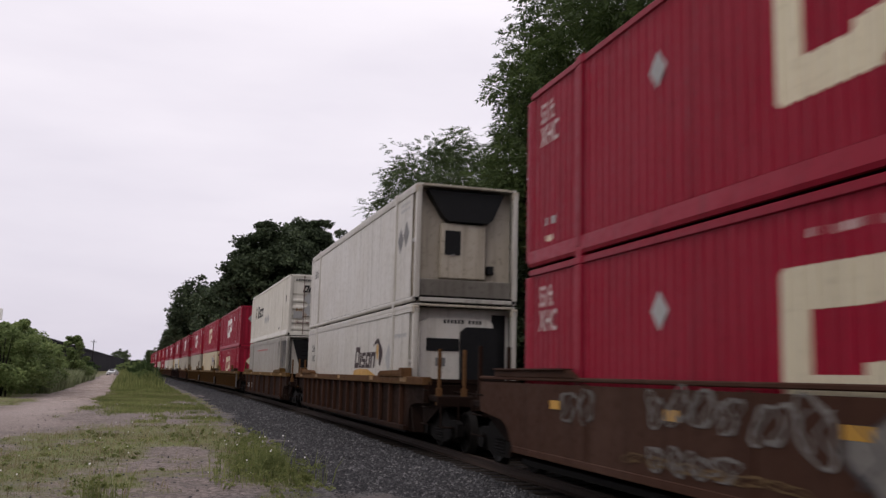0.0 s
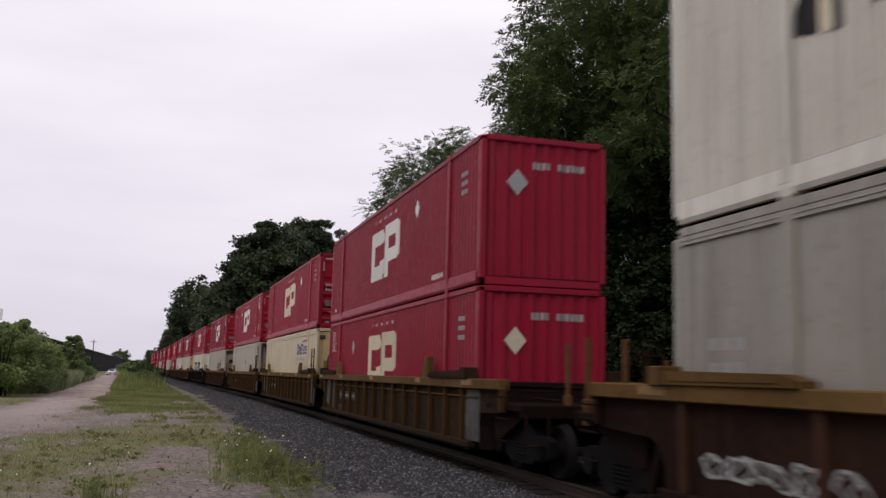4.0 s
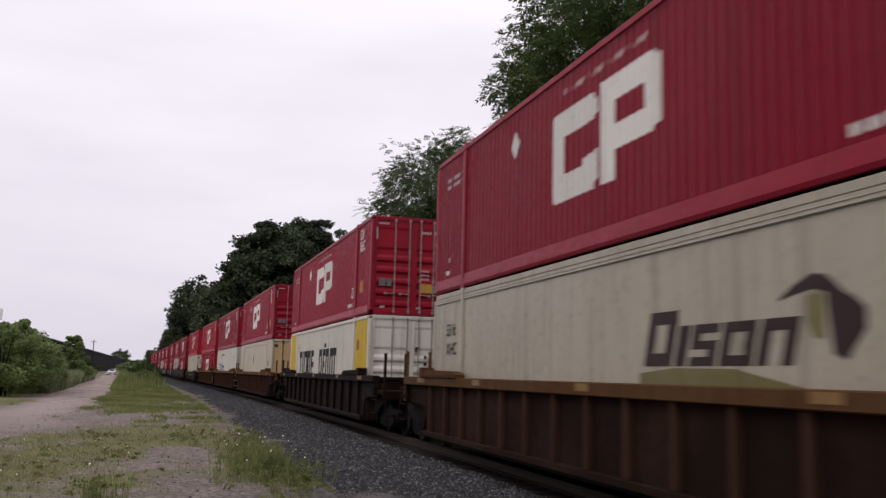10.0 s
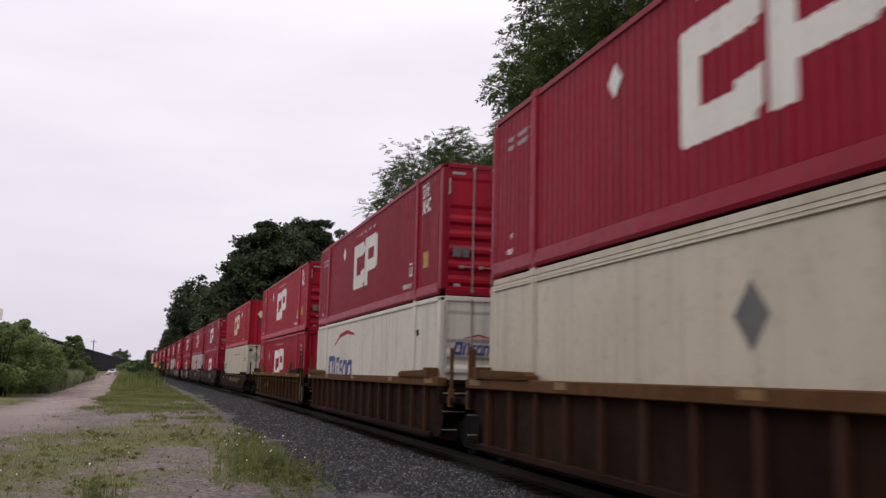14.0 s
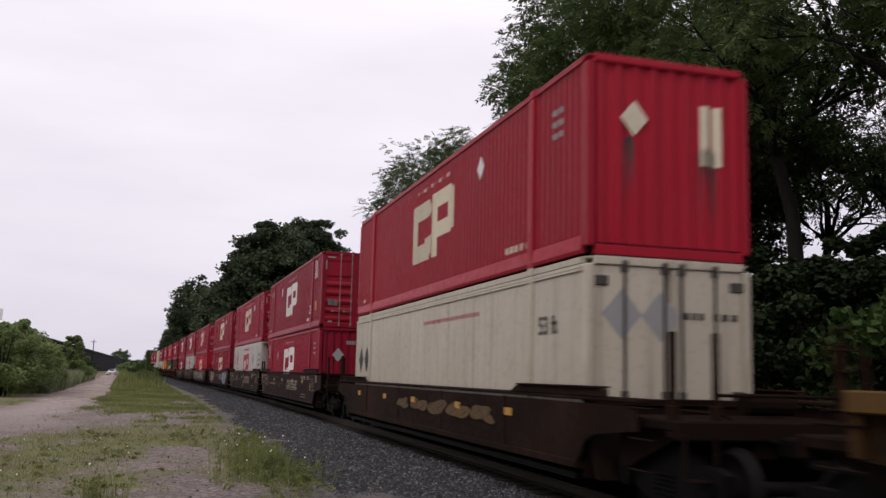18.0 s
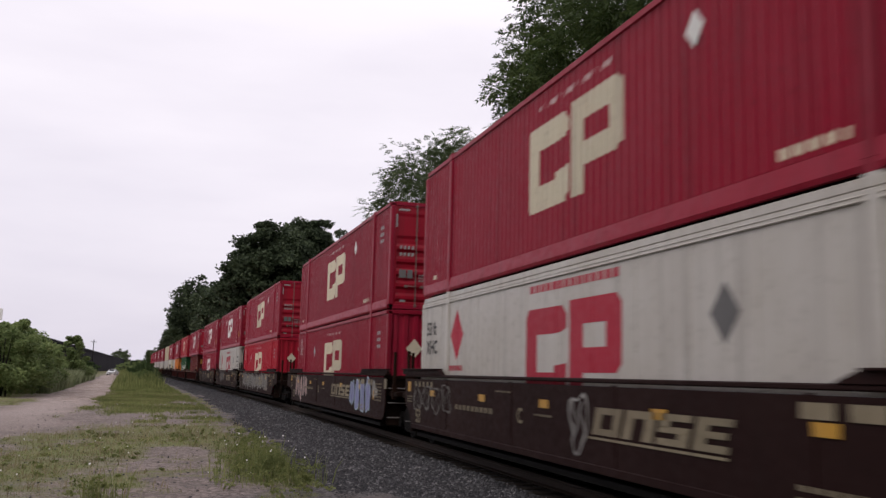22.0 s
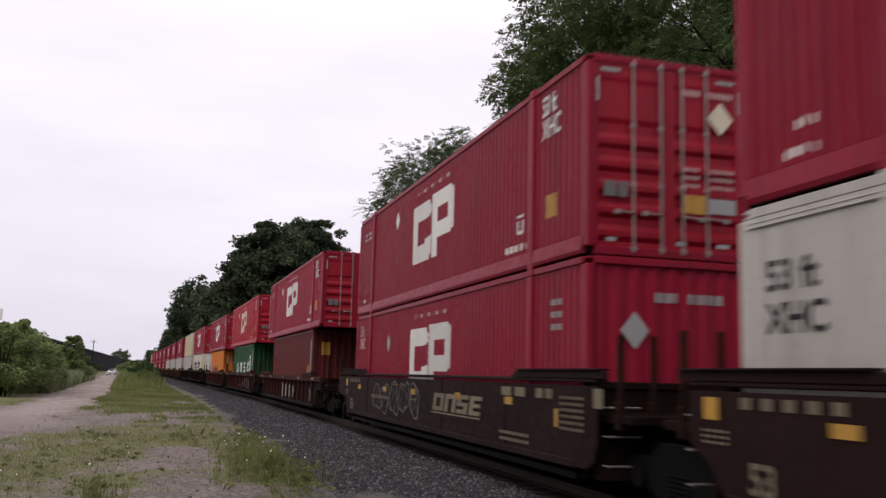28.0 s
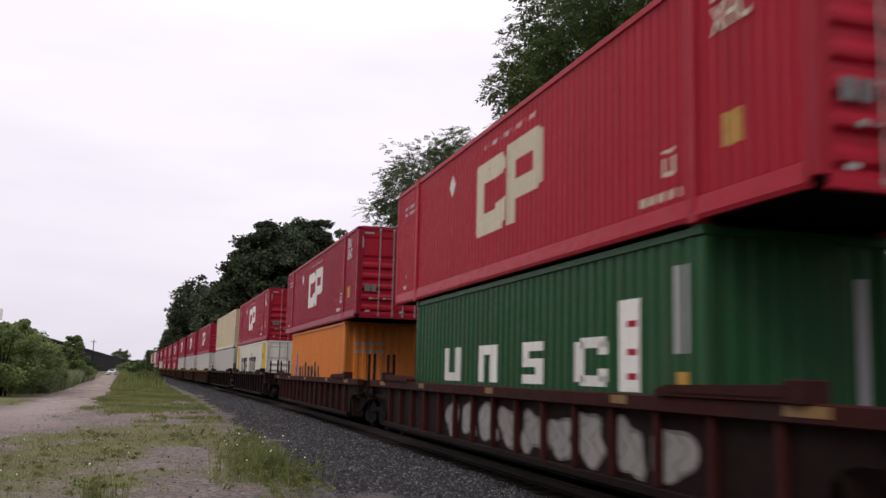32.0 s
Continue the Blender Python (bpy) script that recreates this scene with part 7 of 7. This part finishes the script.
            if extras:
                part("brake_pipe", kept("brake_pipe", lambda: Build().tube([(-0.5, 0.7, 1.2), (-0.5, -0.5, 1.2), (-0.42, -0.95, 1.0), (0.3, -1.02, 0.78)], 0.025, 6), CAR_END), None, root, at=pose(0, sy * 9.55, 0, 0, 0, turn))
                part("brake_cylinder", kept("brake_cylinder", lambda: Build().tube([(0.25, 0, 1.3), (0.95, 0, 1.3)], 0.14, 12), CAR_END), None, root, at=pose(0, sy * 9.35, 0, 0, 0, turn))
                part("cross_step", kept("cross_step", lambda: Build().box(-1.36, -0.95, -1.22, -1.0, 0.5, 0.53, 0.006).box(-1.36, -1.33, -1.1, -1.04, 0.53, 1.0, 0.005).box(-0.98, -0.95, -1.1, -1.04, 0.53, 1.0, 0.005), CAR_END), None, root, at=pose(0, sy * 9.55, 0, 0, 0, turn))
            truck(root, sy * 9.75, spin)
            part("coupler", coupler, None, root, at=pose(0, sy * 9.75, 0, 0, 0, turn))
            part("air_hose", hose, None, root, at=pose(0, sy * 9.75, 0, 0, 0, turn))
            if extras:
                if columns and sy > 0:
                    column = kept("end_column", lambda: Build().box(-0.032, 0.032, -0.06, 0.06, 0.5, 2.25, 0.012), OCHRE_EDGE)
                    for x in (-1.38, -1.27, -1.06, -0.95):
                        part("end_column", column, None, root, at=pose(x, 10.15, 0))
                for x in (-1.3, -0.75) if style != "ochre" else (-0.5,):
                    part("stanchion", stake, None, root, at=pose(x, sy * 10.3, 0))
                part("stanchion", stake, None, root, at=pose(1.3, sy * 10.3, -0.2))
                for z in (0.55, 0.9, 1.25):
                    part("grab_iron", grab, None, root, at=pose(-1.42, sy * 9.9, z, 0, 0, -90))
                part("cross_rail", kept(K + "cross", lambda: Build().tube([(-1.3, 0, 1.35), (-0.75, 0, 1.35)], 0.02, 6).tube([(-0.75, 0, 1.42), (1.3, 0, 1.42)], 0.02, 6), CAR_END), None, root, at=pose(0, sy * 10.3, 0))
                wheel = kept("brake_wheel", lambda: Build().tube([(0.26 * math.cos(a * math.pi / 8), 0, 0.26 * math.sin(a * math.pi / 8)) for a in range(17)], 0.016, 6).tube([(-0.26, 0, 0), (0.26, 0, 0)], 0.012, 6).tube([(0, 0, -0.26), (0, 0, 0.26)], 0.012, 6), CAR_BROWN)
                if sy < 0:
                    part("brake_wheel", wheel, None, root, at=pose(0.95, sy * 10.36, 1.98))
                    part("brake_mast", kept("brake_mast", lambda: Build().box(-0.06, 0.06, 0.03, 0.12, 1.1, 2.05, 0.01), CAR_BROWN), None, root, at=pose(0.95, sy * 10.36, 0))
        else:
            if how == "joint":
                truck(root, sy * 9.62, spin)
            part("end_platform", kept("jdeck", lambda: Build().box(-1.36, 1.36, -0.5, 0.75, 1.02, 1.14, 0.02), CAR_END), None, root, at=pose(0, sy * 9.0, 0, 0, 0, turn))
            part("draft_sill", kept("jsill", lambda: Build().box(-0.4, 0.4, -0.62, 0.7, 0.72, 1.016, 0.03), CAR_END), None, root, at=pose(0, sy * 9.0, 0, 0, 0, turn))
            if extras:
                if style == "ochre" and sy < 0:
                    stile = kept(K + "stile", lambda: Build().box(-HALF - 0.06, -HALF - 0.02, -0.03, 0.03, 0.45, 2.45, 0.008), mat)
                    ladder = part("ladder", stile, None, root, at=pose(0, -8.95, 0))
                    part("stile", stile, None, ladder, at=pose(0, 0.5, 0))
                    rung = kept(K + "rung", lambda: Build().tube([(-HALF - 0.04, 0, 0), (-HALF - 0.04, 0.5, 0)], 0.014), mat)
                    for k in range(6):
                        part("rung", rung, None, ladder, at=pose(0, 0, 0.55 + 0.32 * k))
                elif style == "ochre":
                    for x in (-1.0, -0.3):
                        part("pedestal", kept("pedestal", lambda: Build().prism([(-0.3, 1.14), (0.3, 1.14), (0.34, 1.75), (-0.34, 1.75)], "x", -0.28, 0.28).box(-0.32, 0.32, -0.38, 0.38, 1.75, 2.0, 0.02), OCHRE_EDGE), None, root, at=pose(x, 8.75, 0))
                else:
                    for x in (-1.32, -0.86):
                        part("stanchion", stake, None, root, at=pose(x, sy * 9.1, 0))
                    step = kept("end_step", lambda: Build().tube([(-1.4, 0, 0), (-1.4, -0.1, 0), (-0.95, -0.1, 0), (-0.95, 0, 0)], 0.013, 6), GALV)
                    for z in (0.5, 0.86, 1.22):
                        part("grab_iron", step, None, root, at=pose(0, sy * 8.82, z) if sy < 0 else Matrix.Translation((0, 8.82, z)) @ Matrix.Diagonal((1, -1, 1, 1)))
    # markings
    flat = ("seam", 60.0, 0.0)
    skin = lambda a, o, z: (-(HALF + 0.002 + o), a, z)
    if extras and not ribbed:
        for y in (-5.6, -2.9, 0.4, 3.2, 6.4):
            mark("reflector", root, flat, skin, [[(y - 0.17, 1.14 if style != "tan" else 0.97, 1.26 if style != "tan" else 1.09), (y + 0.17, 1.14 if style != "tan" else 0.97, 1.26 if style != "tan" else 1.09)]], MARK_YELLOW, "yellow reflector")
        if style == "smooth":
            mark("emblem", root, flat, skin, shapes(-1.2, 0.88, 3.0, 0.34, [("ring", 1, 1), ("arch", 1, 1), ("step", 0.9, 1), ("comb", 0.9, 1)], 0.4), MARK_DULL, "row of slanted dull cream shapes")
            mark("emblem", root, flat, skin, [[(-4.2, 0.82, 0.85), (-1.1, 0.82, 0.85)]], MARK_DULL)
            mark("lettering", root, flat, skin, bars(-8.4, -7.6, 0.85, 1.35, 6, 5) + bars(2.6, 4.8, 0.9, 1.08, 1, 9), MARK_DULL)
            mark("lettering", root, flat, skin, blocks(-6.4, -5.2, 1.28, 1.42, 2) + blocks(-7.4, -6.7, 1.28, 1.42, 2), MARK_DULL)
            mark("lettering", root, flat, skin, bars(-6.5, -5.2, 0.55, 0.75, 2, 7), MARK_DULL)
            mark("label", root, flat, skin, [[(-7.55, 0.9, 1.15), (-7.45, 0.9, 1.15)]], MARK_YELLOW)
            number_on(root, "53", 7.5, 0.56, 0.4)
            mark("lettering", root, flat, skin, blocks(6.3, 7.9, 1.32, 1.43, 5, gap=0.55) + bars(8.02, 8.5, 0.95, 1.12, 3, 4), MARK_DULL)
            mark("label", root, flat, skin, [[(8.2, 1.2, 1.42), (8.45, 1.2, 1.42)]], MARK_YELLOW)
            mark("lettering", root, flat, skin, bars(0.1, 0.75, 1.0, 1.06, 1, 7) + bars(1.75, 2.5, 1.3, 1.36, 1, 8), MARK_DULL)
            mark("panel", root, flat, skin, oblong(-8.95, -8.68, 1.2, 1.45), MARK_DULL, "dull yellow marker panel")
    if extras and style == "ochre":
        t = lambda a, o, z: (-(HALF - 0.096 + o), a, z)
        mark("panel", root, flat, t, [[(-8.5, 0.42, 1.33), (-7.4, 0.42, 1.33)], [(6.2, 0.42, 1.33), (8.0, 0.62, 1.33)]], BLACK_SPRAY, "black marking panels")
        mark("panel", root, flat, t, [[(5.25, 0.42, 0.6), (5.95, 0.42, 0.6)], [(4.5, 0.42, 0.6), (5.1, 0.42, 0.6)]], MARK_MAROON, "maroon marking panels")
        part("side_pipe", kept(K + "pipe", lambda: Build().tube([(-HALF + 0.07, -8.4, 1.2), (-HALF + 0.07, 8.0, 1.2), (-HALF + 0.07, 8.7, 1.32)], 0.016, 6), OCHRE_EDGE), None, root)
        bracket = kept("guide_bracket", lambda: Build().prism([(-0.22, top), (-0.22, top + 0.42), (-0.05, top + 0.42), (0.2, top + 0.12), (0.28, top)], "x", -HALF - 0.02, -HALF + 0.1), OCHRE_EDGE)
        for y in (-5.2, 5.2):
            part("guide_bracket", bracket, None, root, at=Matrix.Translation((0, y, 0)) @ Matrix.Diagonal((1, 1 if y < 0 else -1, 1, 1)))
        mark("panel", root, flat, t, [[(4.6, 0.78, 1.02), (5.2, 0.78, 1.02)], [(3.65, 0.78, 1.02), (4.3, 0.78, 1.02)], [(2.7, 0.78, 1.02), (3.3, 0.78, 1.02)]], MARK_DARK, "black marking panels")
        mark("lettering", root, flat, t, bars(4.65, 5.15, 0.83, 0.97, 1, 4) + bars(3.7, 4.25, 0.83, 0.97, 1, 4) + bars(2.8, 3.2, 0.83, 0.97, 1, 2), MARK_GREY, proud=0.007)
        mark("lettering", root, flat, t, bars(-7.9, -7.4, 0.95, 1.25, 3, 4) + blocks(-7.9, -7.4, 0.66, 0.86, 4) + bars(7.25, 7.8, 0.95, 1.25, 3, 4) + blocks(7.2, 7.85, 0.62, 0.84, 4), SOFT_SPRAY, proud=0.007)
    if extras and ribbed:
        c = lambda a, o, z: (-(HALF + 0.037 + o), a, z)
        rows = [(-8.4, -7.8), (-4.9, -4.5), (-0.2, 0.2), (4.2, 4.6), (7.9, 8.5)]
        mark("reflector", root, flat, c, [[(a, top - 0.12, top - 0.02), (b, top - 0.12, top - 0.02)] for a, b in rows], DULL_YELLOW, "dull yellow reflectors")
    return root


def number_on(root, text, y, z, size):
    """Painted numerals on the near wall."""
    ob = stencil(root, text, size, MARK_DULL, "CENTER")
    ob.matrix_basis = Matrix(((0, 0, -1, -(HALF + 0.006)), (-1, 0, 0, y), (0, 1, 0, z), (0, 0, 0, 1)))


def graffiti(root, seed, y0, y1, z0, z1, n, fill, edge, sunk_in=0.0, label="spray-painted graffiti shape"):
    """Bulging spray-painted shapes, filled and outlined, a part each; they spell nothing."""
    rnd = random.Random(seed)
    step = (y1 - y0) / n
    for i in range(n):
        b = Build()
        x = -(HALF + 0.004 - sunk_in) - 0.0012 * (i % 3)
        cy, cz = y0 + (i + 0.5) * step, (z0 + z1) / 2 + rnd.uniform(-0.06, 0.06) * (z1 - z0)
        ry, rz = step * rnd.uniform(0.46, 0.6), (z1 - z0) / 2 * rnd.uniform(0.8, 1.0)
        m, lean = 22, rnd.uniform(-0.12, 0.12)
        ph, k1, k2 = rnd.uniform(0, 6), rnd.choice((2, 3)), rnd.choice((3, 4, 5))
        ring = []
        for j in range(m):
            a = 2 * math.pi * j / m
            r = 0.84 + 0.14 * math.sin(k1 * a + ph) + 0.1 * math.sin(k2 * a + 2 * ph)
            ca, sa = math.cos(a), math.sin(a)
            q = (abs(ca) ** 2.8 + abs(sa) ** 2.8) ** (-1 / 2.8)
            ring.append((cy + ry * r * q * ca + lean * sa, cz + rz * r * q * sa))
        inner = []
        for q, (u, v) in enumerate(ring):
            k = 1 - (0.05 + 0.02 * math.sin(q)) / max(0.06, math.hypot(u - cy, v - cz))
            inner.append((cy + (u - cy) * k, cz + (v - cz) * k))
        b.add([(x, u, v) for u, v in ring + inner], [(q, (q + 1) % m, m + (q + 1) % m, m + q) for q in range(m)] + ([tuple(range(m, 2 * m))] if fill is not None else []))
        ob = part("graffiti_shape", b, None, root, label if i == 0 else "")
        ob.data.materials.append(edge)
        ob.data.materials.append(fill if fill is not None else edge)
        ob.data.polygons.foreach_set("material_index", [0] * m + ([1] if fill is not None else []))
        for line_no in range(2):
            sh, w = (line_no - 0.5) * ry * 0.7, 0.022
            pts = [(cy + sh + ry * 0.3 * math.sin(k * 1.6 + ph + line_no), cz + rz * (0.6 - 0.3 * k)) for k in range(5)]
            c = Build().add([(x - 0.0025, u + d, v) for u, v in pts for d in (-w, w)], [(2 * k, 2 * k + 1, 2 * k + 3, 2 * k + 2) for k in range(4)])
            part("graffiti_stroke", c, edge, ob)


# ---- the train ----
# each stack: metres of its lead end behind the start, upper box, lower box, car, how its car's ends stand
TRAIN = [
    (-2.4, "rail/old/low", "rail/old/low", "worn", "end", "end"),
    (20.9, "cool/grille", "cool/bison", "brown", "end", "end"),
    (43.5, "paint/white_top", "cool/sooty", "wide", "end", "end"),
    (66.6, "rail/new/high", "rail/old/low", "ochre", "end", "joint"),
    (85.6, "rail/old/doors", "cool/cream", "ochre", "rest", "joint"),
    (105.1, "rail/new/doors", "cool/plain", "ochre", "rest", "end"),
    (128.0, "rail/new/doors", "cool/bison_dull", "brown", "end", "end"),
    (150.95, "rail/new/doors", "paint/banded", "dark", "end", "end"),
    (174.0, "rail/new/doors", "cool/tan", "brown", "end", "joint"),
    (193.4, "rail/new/doors", "paint/carrier", "brown", "rest", "joint"),
    (212.7, "rail/vivid/doors", "rail/vivid/low", "ochre", "rest", "end"),
    (235.8, "rail/bright/stained", "cool/pale", "tan", "end", "end"),
    (258.9, "rail/new/doors", "rail/new/low", "smooth", "end", "joint"),
    (278.0, "rail/old/doors", "cool/rail", "smooth", "rest", "joint"),
    (297.6, "rail/old/doors", "rail/old/low", "smooth", "rest", "end"),
    (320.95, "rail/old/doors", "rail/bright/low", "smooth", "end", "joint"),
    (340.3, "rail/new/doors", "cool/rail_window", "smooth", "rest", "joint"),
    (360.0, "rail/new/doors", "rail/new/low", "smooth", "rest", "end"),
    (383.0, "rail/new/doors", "paint/brown", "low", "end", "end"),
    (404.9, "rail/bright/doors", "paint/green", "low", "end", "end"),
    (426.2, "rail/new/doors", "paint/orange", "low", "end", "end"),
    (449.6, "rail/new/doors", "paint/banded", "dark", "end", "joint"),
    (468.9, "far/cream", "far/white", "dark", "rest", "end"),
]
FAR = ["far/red far/white", "far/red far/white", "far/red far/white", "far/red far/red", "far/red far/red", "far/bright far/red", "far/red far/white", "far/red far/red", "far/white far/white", "far/red far/white", "far/cream far/red", "far/red far/red", "far/white far/red", "far/red far/white", "far/red far/red", "far/red far/red"]
for i, pair in enumerate(FAR):
    hi, lo = pair.split()
    TRAIN.append((492.5 + 21.6 * i, hi, lo, "far", "end", "end"))

MOVERS = []          # (thing, lead-end metre)
SEED_CAR = {}
for i, (u, hi, lo, style, fr, re) in enumerate(TRAIN):
    mid = u + L53 / 2
    key = (style, fr, re)
    far = style == "far"
    if far and key in SEED_CAR:
        car = copy_thing(SEED_CAR[key], Matrix())
    else:
        car = well_car("brown" if far else style, fr, re, not far, not far, i == 5)
        SEED_CAR[key] = car
    floor_z = 0.372
    top_box, low_box = any_box(hi), any_box(lo)
    MOVERS += [(car, mid, 0.0), (low_box, mid, floor_z), (top_box, mid, 3.272)]
    if i in (12, 13, 14):
        number_on(car, "ACB"[i - 12], 1.35, 0.88, 0.32)
    s = i * 7 + 3
    if i == 0:
        graffiti(car, s, 5.1, 6.2, 0.95, 1.52, 2, None, SOFT_SPRAY)
        graffiti(car, s + 1, 1.9, 3.8, 1.02, 1.52, 4, None, SOFT_SPRAY)
        graffiti(car, s + 2, 0.6, 1.8, 0.85, 1.5, 2, None, SOFT_SPRAY)
        graffiti(car, s + 4, -3.5, 0.6, 0.5, 1.5, 4, SOFT_SPRAY, BLACK_SPRAY)
        graffiti(car, s + 3, 2.0, 3.8, 0.55, 0.9, 4, None, SOFT_SPRAY)
        graffiti(car, s + 5, 1.0, 4.4, 0.6, 0.75, 6, None, OCHRE_SPRAY)
    elif i == 2:
        graffiti(car, s, 5.0, 7.4, 0.55, 0.9, 5, None, MARK_GREY, 0.098)
    elif i == 11:
        graffiti(car, s, -5.0, 2.0, 0.75, 1.15, 5, OCHRE_SPRAY, CAR_BROWN)
    elif i == 12:
        graffiti(car, s, 5.2, 8.0, 0.8, 1.4, 4, None, SOFT_SPRAY)
    elif i == 13:
        graffiti(car, s, -1.15, -0.45, 0.5, 1.52, 1, None, PALE_SPRAY)
        graffiti(car, s + 1, 5.0, 8.0, 0.8, 1.4, 4, None, SOFT_SPRAY)
    elif i == 14:
        graffiti(car, s, -7.15, -4.3, 0.44, 1.54, 4, VIOLET_SPRAY, BLUE_SPRAY)
        graffiti(car, s + 1, -7.95, -7.2, 0.85, 1.5, 1, PALE_SPRAY, MARK_DARK)
        graffiti(car, s + 2, 4.0, 7.1, 0.44, 1.52, 5, PINK_SPRAY, BLACK_SPRAY)
    elif i == 15:
        graffiti(car, s, -6.3, 6.2, 0.48, 1.54, 16, SOFT_SPRAY, PALE_SPRAY)
    elif i == 16:
        graffiti(car, s, 0.9, 4.4, 0.6, 1.54, 4, SOFT_SPRAY, BLACK_SPRAY)
    elif i == 17:
        graffiti(car, s, -0.2, 4.6, 0.55, 1.45, 5, None, SOFT_SPRAY)
    elif i == 18:
        graffiti(car, s, -2.6, 1.2, 0.42, 1.15, 4, PALE_SPRAY, MARK_GREY, 0.098)
        graffiti(car, s + 1, -7.5, -6.3, 0.42, 1.0, 2, None, PALE_SPRAY, 0.098)
    elif i == 19:
        graffiti(car, s, -6.2, 3.0, 0.36, 1.18, 9, PALE_SPRAY, SOFT_SPRAY, 0.098)



# ---- the train's run ----
def run(t):
    """Metres that the train has gone by t seconds."""
    return 12.62 * t if t < 4 else 50.48 + 12.42 * (t - 4)


def motions():
    for ob, mid, z in MOVERS:
        rows = []
        for k in range(33):
            s = mid - run(k)
            a, b = along(s - 9.7), along(s + 9.7)
            c = (a + b) / 2
            rows.append((float(k), pose(c.x, c.y, z, 0, 0, math.degrees(math.atan2(-(b.x - a.x), b.y - a.y)))))
        walk(ob, rows)
    # wheelsets roll on the rails
    for ws, y in WHEELS:
        rows = [(k / 21, pose(0, y, 0.42, math.degrees(run(k / 21) / 0.42) % 360)) for k in range(673)]
        walk(ws, rows)


motions()
